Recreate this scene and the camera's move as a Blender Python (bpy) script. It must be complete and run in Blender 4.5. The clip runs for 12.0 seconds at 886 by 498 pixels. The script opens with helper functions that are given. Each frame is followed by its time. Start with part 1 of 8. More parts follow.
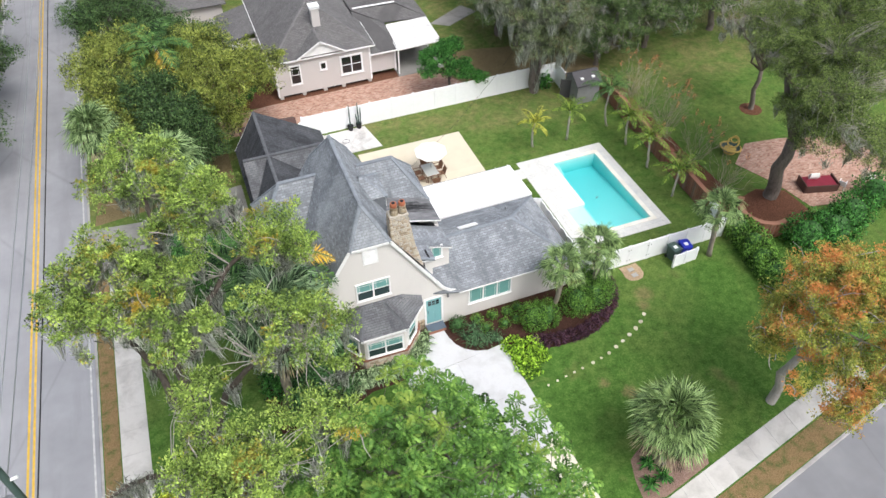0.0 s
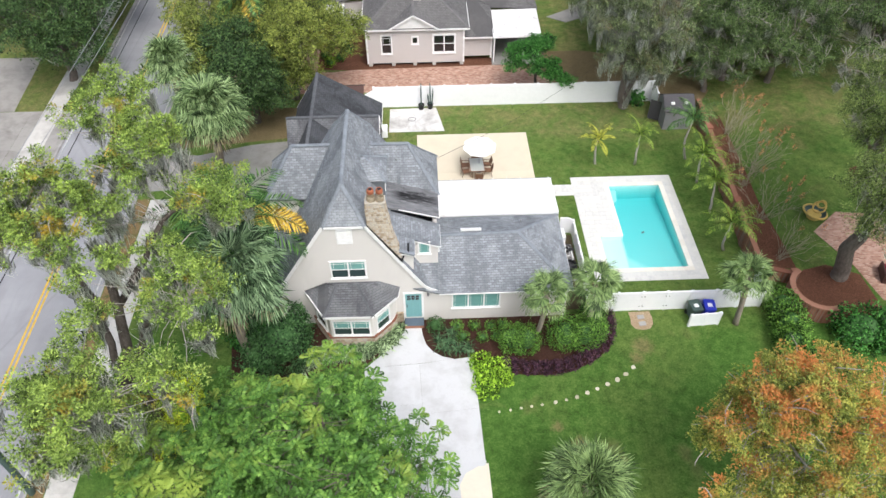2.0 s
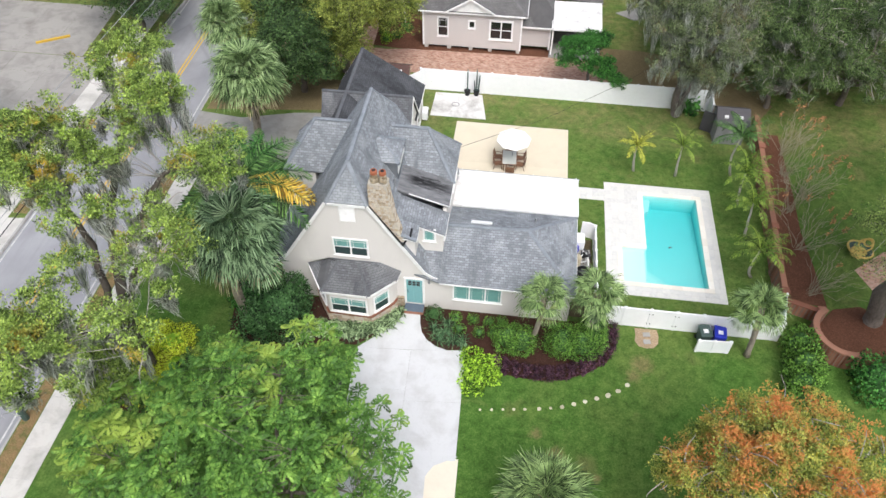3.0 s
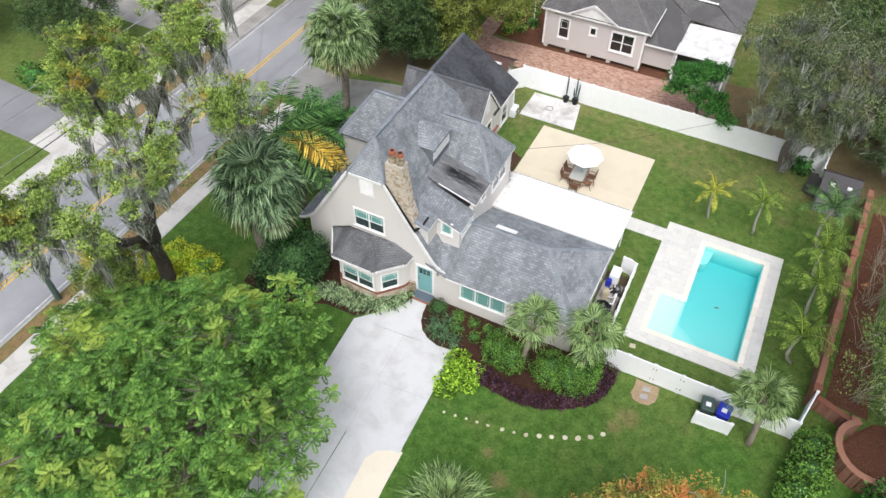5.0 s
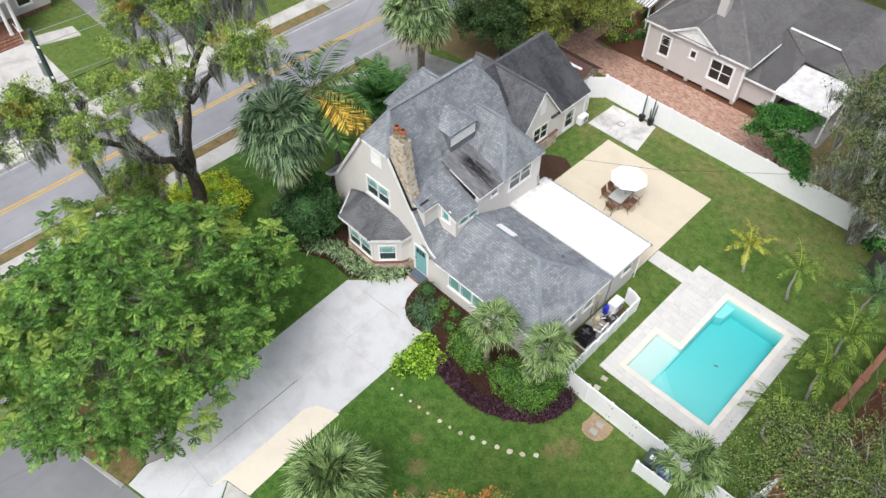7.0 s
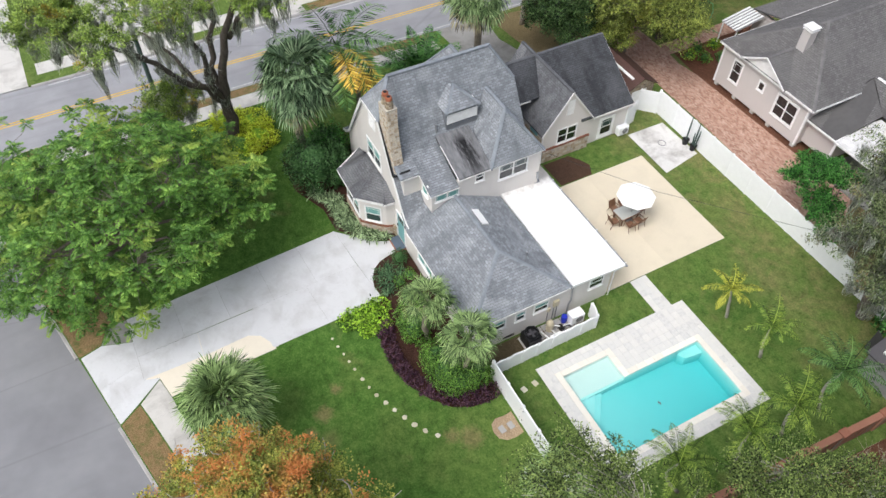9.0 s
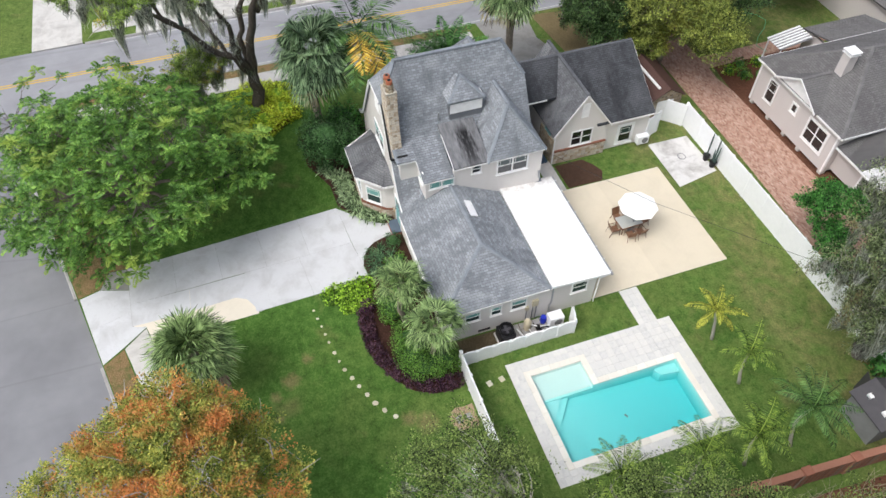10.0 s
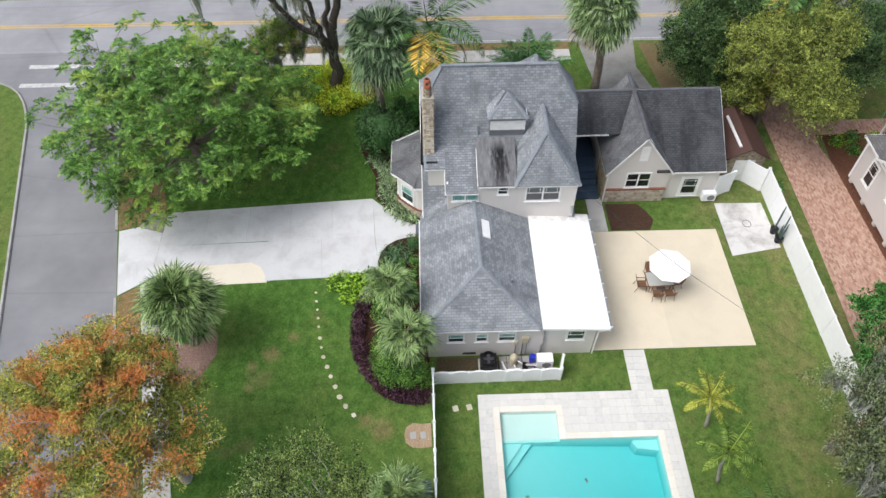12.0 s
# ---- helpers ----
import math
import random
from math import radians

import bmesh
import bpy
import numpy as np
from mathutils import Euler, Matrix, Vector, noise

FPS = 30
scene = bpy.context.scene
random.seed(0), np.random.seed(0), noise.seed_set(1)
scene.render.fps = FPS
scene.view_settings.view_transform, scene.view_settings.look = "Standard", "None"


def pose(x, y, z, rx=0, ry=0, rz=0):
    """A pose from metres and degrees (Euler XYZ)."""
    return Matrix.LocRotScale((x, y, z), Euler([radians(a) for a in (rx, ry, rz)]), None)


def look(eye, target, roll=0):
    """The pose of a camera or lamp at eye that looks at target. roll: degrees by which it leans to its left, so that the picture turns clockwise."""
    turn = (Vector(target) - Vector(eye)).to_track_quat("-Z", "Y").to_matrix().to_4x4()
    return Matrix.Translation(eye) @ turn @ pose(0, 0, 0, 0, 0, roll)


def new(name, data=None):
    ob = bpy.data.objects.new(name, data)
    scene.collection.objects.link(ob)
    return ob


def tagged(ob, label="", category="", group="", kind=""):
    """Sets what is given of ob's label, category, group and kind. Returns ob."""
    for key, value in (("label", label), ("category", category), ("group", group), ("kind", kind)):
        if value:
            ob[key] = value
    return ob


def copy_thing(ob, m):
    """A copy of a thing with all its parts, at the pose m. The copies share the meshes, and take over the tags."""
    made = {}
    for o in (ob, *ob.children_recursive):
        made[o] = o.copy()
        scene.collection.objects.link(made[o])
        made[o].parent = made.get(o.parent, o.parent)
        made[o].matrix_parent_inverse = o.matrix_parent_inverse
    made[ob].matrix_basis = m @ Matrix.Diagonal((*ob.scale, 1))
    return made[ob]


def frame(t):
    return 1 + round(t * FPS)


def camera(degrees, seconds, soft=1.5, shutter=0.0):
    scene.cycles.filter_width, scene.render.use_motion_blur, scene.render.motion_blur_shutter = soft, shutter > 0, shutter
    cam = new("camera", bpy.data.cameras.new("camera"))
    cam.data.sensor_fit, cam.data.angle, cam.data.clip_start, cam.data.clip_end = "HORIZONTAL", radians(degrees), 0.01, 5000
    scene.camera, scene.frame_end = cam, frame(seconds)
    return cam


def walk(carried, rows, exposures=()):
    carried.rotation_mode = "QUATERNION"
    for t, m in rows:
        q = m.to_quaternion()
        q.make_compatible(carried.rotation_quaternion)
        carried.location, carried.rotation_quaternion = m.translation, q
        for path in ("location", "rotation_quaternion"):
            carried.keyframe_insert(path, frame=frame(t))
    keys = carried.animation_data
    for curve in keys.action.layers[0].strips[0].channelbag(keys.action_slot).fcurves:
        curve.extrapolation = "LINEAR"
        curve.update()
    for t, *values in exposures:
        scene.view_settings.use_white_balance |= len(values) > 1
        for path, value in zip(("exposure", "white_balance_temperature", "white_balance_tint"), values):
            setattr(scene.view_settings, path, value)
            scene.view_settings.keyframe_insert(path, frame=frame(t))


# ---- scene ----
cam = camera(62.52, 12.0)
PATH = [
    (0.0, -9.489, -26.215, 33.671, 45.395, -0.970, -20.256),
    (0.5, -6.729, -26.629, 33.596, 45.113, -1.224, -15.383),
    (1.0, -4.223, -26.814, 33.557, 44.776, -1.063, -10.865),
    (1.5, -1.902, -26.809, 33.529, 44.441, -0.710, -6.465),
    (2.0, 0.286, -26.642, 33.499, 43.990, -0.314, -2.036),
    (2.5, 2.379, -26.335, 33.461, 43.322, 0.038, 2.495),
    (3.0, 4.402, -25.904, 33.417, 42.667, 0.302, 7.147),
    (3.5, 6.372, -25.357, 33.371, 42.428, 0.468, 11.904),
    (4.0, 8.302, -24.698, 33.329, 42.250, 0.546, 16.726),
    (4.5, 10.198, -23.928, 33.297, 42.011, 0.561, 21.563),
    (5.0, 12.065, -23.042, 33.282, 41.794, 0.541, 26.368),
    (5.5, 13.906, -22.035, 33.285, 41.579, 0.512, 31.098),
    (6.0, 15.722, -20.900, 33.307, 41.352, 0.497, 35.726),
    (6.5, 17.511, -19.629, 33.348, 41.106, 0.505, 40.241),
    (7.0, 19.269, -18.220, 33.401, 40.840, 0.538, 44.650),
    (7.5, 20.989, -16.670, 33.461, 40.561, 0.587, 48.977),
    (8.0, 22.656, -14.982, 33.518, 40.283, 0.633, 53.259),
    (8.5, 24.250, -13.165, 33.566, 40.023, 0.652, 57.541),
    (9.0, 25.737, -11.238, 33.597, 39.799, 0.620, 61.869),
    (9.5, 27.070, -9.228, 33.609, 39.625, 0.519, 66.277),
    (10.0, 28.183, -7.173, 33.603, 39.505, 0.344, 70.777),
    (10.5, 28.988, -5.128, 33.590, 39.365, 0.116, 75.346),
    (11.0, 29.370, -3.160, 33.591, 39.423, -0.113, 79.904),
    (11.5, 29.179, -1.357, 33.643, 39.532, -0.240, 84.301),
    (12.0, 28.227, 0.174, 33.799, 38.904, -0.100, 88.291),
]
walk(cam, [(t, pose(x, y, z, 0, 0, yaw) @ pose(0, 0, 0, tilt) @ pose(0, 0, 0, 0, 0, roll)) for t, x, y, z, tilt, roll, yaw in PATH],
     exposures=((0.0, 0.17, 6270, 10), (3.0, 0.10, 6270, 10), (6.5, -0.03, 6270, 10), (12.0, -0.08, 6270, 10)))
SKY, SUN = 0.192, 1.10
UMB = (4.28, 13.3)

# ---------------- world, sun ----------------
world = bpy.data.worlds.new("overcast_sky")
scene.world = world
world.use_nodes = True
wn, wl = world.node_tree.nodes, world.node_tree.links
wn.clear()
sky = wn.new("ShaderNodeTexSky")
sky.sky_type = "NISHITA"
sky.sun_disc = False
sky.sun_elevation, sky.sun_rotation = radians(58), radians(160)
sky.air_density, sky.dust_density, sky.ozone_density = 1.0, 6.0, 1.0
hsv = wn.new("ShaderNodeHueSaturation")
hsv.inputs["Saturation"].default_value = 0.54
back = wn.new("ShaderNodeBackground")
back.inputs["Strength"].default_value = SKY
wout = wn.new("ShaderNodeOutputWorld")
wl.new(sky.outputs["Color"], hsv.inputs["Color"])
wl.new(hsv.outputs["Color"], back.inputs["Color"])
wl.new(back.outputs["Background"], wout.inputs["Surface"])
sun_data = bpy.data.lights.new("sun", "SUN")
sun_data.energy, sun_data.angle, sun_data.color = SUN, radians(32), (1.0, 0.99, 0.97)
sun = new("sun", sun_data)
sun.matrix_world = look((0, 0, 80), (80 * math.cos(radians(58)) * -math.sin(radians(160)), 80 * math.cos(radians(58)) * -math.cos(radians(160)), 80 - 80 * math.sin(radians(58))))

# ---------------- materials ----------------
class Mat:
    """A small builder of node materials."""

    def __init__(self, name, rough=0.85, metal=0.0, spec=0.3):
        self.m = bpy.data.materials.new(name)
        self.m.use_nodes = True
        self.n, self.l = self.m.node_tree.nodes, self.m.node_tree.links
        self.b = self.n["Principled BSDF"]
        self.b.inputs["Roughness"].default_value = rough
        self.b.inputs["Metallic"].default_value = metal
        self.b.inputs["Specular IOR Level"].default_value = spec
        self.h = None

    def put(self, a, b):
        self.l.new(a, b)

    def coord(self, kind="Object"):
        return self.n.new("ShaderNodeTexCoord").outputs[kind]

    def world(self):
        return self.n.new("ShaderNodeNewGeometry").outputs["Position"]

    def island(self):
        return self.n.new("ShaderNodeNewGeometry").outputs["Random Per Island"]

    def each(self):
        return self.n.new("ShaderNodeObjectInfo").outputs["Random"]

    def scaled(self, vec, s):
        k = self.n.new("ShaderNodeMapping")
        k.inputs["Scale"].default_value = s if hasattr(s, "__len__") else (s, s, s)
        self.put(vec, k.inputs["Vector"])
        return k.outputs["Vector"]

    def noise(self, vec, scale, detail=4.0, rough=0.6, warp=0.0):
        k = self.n.new("ShaderNodeTexNoise")
        k.inputs["Scale"].default_value, k.inputs["Detail"].default_value = scale, detail
        k.inputs["Roughness"].default_value, k.inputs["Distortion"].default_value = rough, warp
        self.put(vec, k.inputs["Vector"])
        return k.outputs["Fac"]

    def voronoi(self, vec, scale, feature="F1", out="Distance"):
        k = self.n.new("ShaderNodeTexVoronoi")
        k.feature = feature
        k.inputs["Scale"].default_value = scale
        self.put(vec, k.inputs["Vector"])
        return k.outputs[out]

    def brick(self, vec, w, h, gap, c1=0.0, c2=1.0, mortar=0.5):
        k = self.n.new("ShaderNodeTexBrick")
        k.inputs["Scale"].default_value = 1.0
        k.inputs["Brick Width"].default_value, k.inputs["Row Height"].default_value = w, h
        k.inputs["Mortar Size"].default_value, k.inputs["Mortar Smooth"].default_value = gap, 0.2
        for s, v in (("Color1", c1), ("Color2", c2), ("Mortar", mortar)):
            k.inputs[s].default_value = (v, v, v, 1)
        self.put(vec, k.inputs["Vector"])
        return k.outputs["Color"], k.outputs["Fac"]

    def ramp(self, fac, *stops):
        k = self.n.new("ShaderNodeValToRGB")
        e = k.color_ramp.elements
        while len(e) < len(stops):
            e.new(0.5)
        for q, (p, c) in zip(e, stops):
            q.position = p
            q.color = (c, c, c, 1) if not hasattr(c, "__len__") else (*c, 1)
        self.put(fac, k.inputs["Fac"])
        return k.outputs["Color"]

    def mix(self, fac, a, b, mode="MIX"):
        k = self.n.new("ShaderNodeMix")
        k.data_type, k.blend_type = "RGBA", mode
        for s, v in ((k.inputs[0], fac), (k.inputs[6], a), (k.inputs[7], b)):
            if hasattr(v, "is_linked"):
                self.put(v, s)
            elif hasattr(v, "__len__"):
                s.default_value = (*v, 1)
            else:
                s.default_value = v
        return k.outputs[2]

    def math(self, op, a, b=0.0):
        k = self.n.new("ShaderNodeMath")
        k.operation = op
        for s, v in ((k.inputs[0], a), (k.inputs[1], b)):
            if hasattr(v, "is_linked"):
                self.put(v, s)
            else:
                s.default_value = v
        return k.outputs[0]

    def color(self, c):
        if hasattr(c, "is_linked"):
            self.put(c, self.b.inputs["Base Color"])
        else:
            self.b.inputs["Base Color"].default_value = (*c, 1)
        return self

    def rough(self, c):
        self.put(c, self.b.inputs["Roughness"])
        return self

    def bump(self, fac, strength=0.4, dist=0.02):
        k = self.n.new("ShaderNodeBump")
        k.inputs["Strength"].default_value, k.inputs["Distance"].default_value = strength, dist
        self.put(fac, k.inputs["Height"])
        if self.h:
            self.put(self.h, k.inputs["Normal"])
        self.h = k.outputs["Normal"]
        self.put(self.h, self.b.inputs["Normal"])
        return self


def plain(name, c, rough=0.7, metal=0.0, vary=0.12, scale=3.0, bump=0.1, spec=0.3):
    """A painted or plain surface with faint dirt at two scales."""
    k = Mat(name, rough, metal, spec)
    p = k.world()
    a, b = k.noise(p, scale), k.noise(p, scale * 12, 3)
    f = k.math("ADD", k.math("MULTIPLY", a, 0.65), k.math("MULTIPLY", b, 0.35))
    lo, hi = tuple(v * (1 - vary) for v in c), tuple(min(1, v * (1 + vary)) for v in c)
    k.color(k.ramp(f, (0.3, lo), (0.7, hi)))
    if bump:
        k.bump(b, bump, 0.01)
    return k.m


def leaf_mat(name, dark, mid, light, accent=None, amount=0.1, trans=0.14, big=0.25, leafy=0.5):
    """Foliage: colour by leaf and by drifting patches."""
    k = Mat(name, 0.55, 0.0, 0.25)
    dark, mid, light = [(r * 1.45 * q, g * 1.75 * q, b * 1.75 * q) for (r, g, b), q in ((dark, 0.36), (mid, 0.92), (light, 1.06))]
    p = k.world()
    f = k.math("ADD", k.math("MULTIPLY", k.island(), leafy), k.math("MULTIPLY", k.noise(p, 1.3, 3), 1 - leafy))
    c = k.ramp(f, (0.29, dark), (0.50, mid), (0.72, light))
    if accent:
        q = k.math("ADD", k.noise(p, big, 3), k.math("MULTIPLY", k.noise(p, 1.7, 2), 0.35))
        lo = 0.78 - amount
        c = k.mix(k.ramp(q, (lo, 0.0), (lo + 0.14, 1.0)), c, accent)
    k.color(c)
    t = k.n.new("ShaderNodeBsdfTranslucent")
    k.put(k.mix(1.0, c, (1.0, 1.0, 0.6), "MULTIPLY"), t.inputs["Color"])
    s = k.n.new("ShaderNodeMixShader")
    s.inputs[0].default_value = trans
    k.put(k.b.outputs[0], s.inputs[1])
    k.put(t.outputs[0], s.inputs[2])
    k.put(s.outputs[0], k.n["Material Output"].inputs["Surface"])
    return k.m


def lawn_mat(name="lawn_grass", drier=0.0):
    k = Mat(name, 0.9, 0, 0.1)
    p = k.world()
    fine, mid, big = k.noise(p, 8.5, 6, 0.85), k.noise(p, 1.9, 6, 0.75), k.noise(p, 0.22, 4, 0.55, 0.6)
    tone = k.math("ADD", k.math("MULTIPLY", fine, 0.55), k.math("MULTIPLY", mid, 0.45))
    green = k.ramp(tone, (0.36, (0.025, 0.062, 0.011)), (0.50, (0.070, 0.153, 0.027)), (0.64, (0.155, 0.255, 0.058)))
    light = k.ramp(tone, (0.36, (0.050, 0.088, 0.018)), (0.64, (0.215, 0.262, 0.075)))
    dry = k.ramp(tone, (0.36, (0.075, 0.080, 0.028)), (0.64, (0.300, 0.280, 0.115)))
    green = k.mix(k.ramp(big, (0.47, 0.0 + drier), (0.66, min(1.0, 0.45 + drier))), green, light)
    sep = k.n.new("ShaderNodeSeparateXYZ")
    k.put(p, sep.inputs[0])
    # the strip behind the terrace is beyond the sprinklers
    edge = k.math("ADD", sep.outputs[1], k.math("MULTIPLY", k.noise(p, 0.5, 4), 3.0))
    strip_ = k.math("MULTIPLY", k.ramp(k.math("MULTIPLY", edge, 0.02), (0.345, 0.0), (0.385, 0.8)), k.ramp(k.noise(p, 0.55, 5, 0.65, 0.5), (0.42, 0.15), (0.60, 1.0)))
    rear = k.math("MULTIPLY", k.ramp(k.math("MULTIPLY", edge, 0.02), (0.0, 0.0), (0.03, 1.0)), k.ramp(k.noise(p, 0.8, 5, 0.65, 0.5), (0.36, 0.12), (0.64, 0.62)))
    green = k.mix(rear, green, light)
    spots = k.ramp(k.noise(p, 0.42, 3, 0.5, 0.3), (0.62, 0.0), (0.74, 0.6))
    ragged = k.math("MULTIPLY", k.noise(p, 3.0, 4, 0.7), 0.8)
    for x, y, r in ((7.9, -8.4, 0.55), (6.84, -7.3, 0.35), (8.6, -9.3, 0.35), (9.9, -9.3, 0.3), (12.4, -2.4, 0.7), (11.9, -3.2, 0.45), (5.6, -15.4, 0.6)):
        d = k.n.new("ShaderNodeVectorMath")
        d.operation = "DISTANCE"
        k.put(p, d.inputs[0])
        d.inputs[1].default_value = (x, y, 0.0)
        worn = k.math("MULTIPLY", k.math("ADD", d.outputs["Value"], ragged), 1 / (r + 0.45))
        spots = k.math("MAXIMUM", spots, k.ramp(worn, (0.62, 1.0), (1.15, 0.0)))
    k.color(k.mix(k.math("MAXIMUM", strip_, spots), green, dry))
    k.bump(fine, 0.9, 0.05)
    return k.m


def shingle_mat(name, base, stain, lichen, vary=0.22):
    k = Mat(name, 0.93, 0, 0.15)
    uv = k.coord("UV")
    tab, gap = k.brick(uv, 0.26, 0.145, 0.013, 0.0, 1.0, 0.35)
    p = k.world()
    n1, n2 = k.noise(p, 0.45, 5, 0.65, 0.6), k.noise(p, 34, 3)
    blot = k.noise(p, 3.2, 5, 0.75, 0.4)
    streak = k.noise(k.scaled(uv, (1.3, 0.14, 1)), 1.0, 6, 0.7)
    c = k.mix(k.ramp(tab, (0.0, 0.0), (1.0, 1.0)), tuple(v * (1 - vary) for v in base), tuple(v * (1 + vary) for v in base))
    c = k.mix(k.ramp(blot, (0.44, 0.0), (0.70, 0.7)), c, tuple(v * 0.62 for v in base))
    c = k.mix(k.ramp(streak, (0.47, 0.0), (0.70, 0.8)), c, stain)
    c = k.mix(k.ramp(n1, (0.47, 0.0), (0.70, 0.75)), c, lichen)
    c = k.mix(k.math("MULTIPLY", gap, 0.55), c, tuple(v * 0.35 for v in base))
    c = k.mix(k.math("MULTIPLY", n2, 0.4), c, tuple(v * 0.6 for v in base))
    k.color(c)
    k.bump(n2, 0.35, 0.01)
    return k.m


def runoff_mat():
    """Grey rolled roofing with a black plume of algae down its middle."""
    k = Mat("stained_roofing", 0.9, 0, 0.2)
    p = k.world()
    sep = k.n.new("ShaderNodeSeparateXYZ")
    k.put(p, sep.inputs[0])
    a = k.noise(k.scaled(p, (0.8, 3.2, 1)), 1.4, 5, 0.75)
    across = k.math("ABSOLUTE", k.math("ADD", sep.outputs[1], -4.15))
    f = k.math("ADD", k.math("MULTIPLY", across, -0.62), k.math("MULTIPLY", a, 1.0))
    along = k.ramp(k.math("MULTIPLY", k.math("ADD", sep.outputs[0], 2.0), 0.3), (0.12, 0.0), (0.32, 1.0), (0.75, 0.85), (0.98, 0.2))
    plume = k.math("MULTIPLY", k.ramp(f, (0.18, 0.0), (0.42, 1.0)), along)
    base = k.ramp(k.noise(k.scaled(p, (0.5, 2.5, 1)), 1.6, 5, 0.7), (0.3, (0.10, 0.10, 0.105)), (0.7, (0.25, 0.255, 0.265)))
    k.color(k.mix(plume, base, (0.012, 0.012, 0.013)))
    k.bump(k.noise(p, 40, 2), 0.3, 0.01)
    return k.m


def membrane_mat():
    """White roof coating, grimy along its upper edge by the house."""
    k = Mat("white_roof_membrane", 0.6, 0, 0.25)
    p = k.world()
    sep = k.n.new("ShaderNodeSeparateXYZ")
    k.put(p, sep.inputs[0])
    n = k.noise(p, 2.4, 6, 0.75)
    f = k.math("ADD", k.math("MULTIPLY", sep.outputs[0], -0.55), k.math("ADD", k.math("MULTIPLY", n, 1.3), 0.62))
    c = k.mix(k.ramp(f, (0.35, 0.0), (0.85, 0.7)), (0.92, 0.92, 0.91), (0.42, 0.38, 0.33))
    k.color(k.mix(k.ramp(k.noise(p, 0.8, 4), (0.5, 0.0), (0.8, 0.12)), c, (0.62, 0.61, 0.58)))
    return k.m


def concrete_mat(name, base, stain, amount=0.45):
    k = Mat(name, 0.88, 0, 0.2)
    p = k.world()
    a, b, c = k.noise(p, 0.7, 5, 0.65, 0.4), k.noise(p, 7, 4), k.noise(p, 60, 2)
    col = k.mix(k.ramp(a, (0.45, 0.0), (0.75, amount)), base, stain)
    col = k.mix(k.ramp(b, (0.55, 0.0), (0.8, 0.25)), col, stain)
    tone = k.mix(k.math("MULTIPLY", k.each(), 0.12), col, tuple(v * 0.6 for v in stain))
    k.color(k.mix(k.math("MULTIPLY", c, 0.12), tone, tuple(v * 0.5 for v in stain)))
    k.bump(c, 0.2, 0.005)
    return k.m


def asphalt_mat(name, g):
    k = Mat(name, 0.9, 0, 0.2)
    p = k.world()
    a, b, c = k.noise(p, 0.25, 4), k.noise(k.scaled(p, (1, 0.12, 1)), 1.2, 4), k.noise(p, 70, 2)
    col = k.ramp(a, (0.3, (0.205 * g, 0.207 * g, 0.22 * g)), (0.7, (0.285 * g, 0.288 * g, 0.302 * g)))
    col = k.mix(k.ramp(b, (0.5, 0.0), (0.75, 0.4)), col, (0.21, 0.21, 0.22))
    cr = k.voronoi(k.scaled(p, (1.0, 0.25, 1.0)), 0.16, "DISTANCE_TO_EDGE")
    col = k.mix(k.ramp(cr, (0.0, 0.22), (0.010, 0.0)), col, (0.12, 0.12, 0.125))
    k.color(k.mix(k.math("MULTIPLY", c, 0.3), col, (0.16, 0.16, 0.17)))
    k.bump(c, 0.3, 0.008)
    return k.m


def mulch_mat(name, a, b, c):
    k = Mat(name, 0.95, 0, 0.1)
    p = k.world()
    f, g = k.noise(p, 14, 5, 0.8), k.noise(p, 1.1, 4)
    k.color(k.mix(k.math("MULTIPLY", g, 0.6), k.ramp(f, (0.3, a), (0.55, b), (0.75, c)), a))
    k.bump(f, 1.0, 0.08)
    return k.m


def verge_mat():
    k = Mat("leaf_strewn_grass", 0.95, 0, 0.1)
    p = k.world()
    fine, mid = k.noise(p, 15, 5, 0.8), k.noise(p, 1.8, 4, 0.65)
    grass = k.ramp(fine, (0.30, (0.045, 0.075, 0.018)), (0.70, (0.15, 0.19, 0.06)))
    litter = k.ramp(fine, (0.30, (0.12, 0.075, 0.035)), (0.70, (0.42, 0.29, 0.15)))
    k.color(k.mix(k.ramp(mid, (0.32, 0.15), (0.52, 0.95)), grass, litter))
    k.bump(fine, 1.0, 0.06)
    return k.m


def stucco_mat(name, base, dirt=0.25):
    k = Mat(name, 0.92, 0, 0.2)
    p = k.world()
    a, b = k.noise(k.scaled(p, (1, 1, 0.35)), 0.9, 5, 0.6), k.noise(p, 45, 3)
    col = k.mix(k.ramp(a, (0.5, 0.0), (0.8, dirt)), base, tuple(v * 0.62 for v in base))
    k.color(k.mix(k.math("MULTIPLY", b, 0.1), col, tuple(v * 0.7 for v in base)))
    k.bump(b, 0.25, 0.008)
    return k.m


def piece_mat(name, stops, grain=9.0, rough=0.85, bump=0.3, own=0.65):
    """Stone or clay pieces: a tone of its own for each object, with grain."""
    k = Mat(name, rough, 0, 0.25)
    p = k.world()
    g, h = k.noise(p, grain, 5, 0.65), k.noise(p, grain * 6, 3)
    f = k.math("ADD", k.math("MULTIPLY", k.each(), own), k.math("MULTIPLY", g, 1 - own))
    k.color(k.mix(k.math("MULTIPLY", h, 0.2), k.ramp(f, *stops), tuple(v * 0.55 for v in stops[0][1])))
    k.bump(g, bump, 0.02)
    return k.m


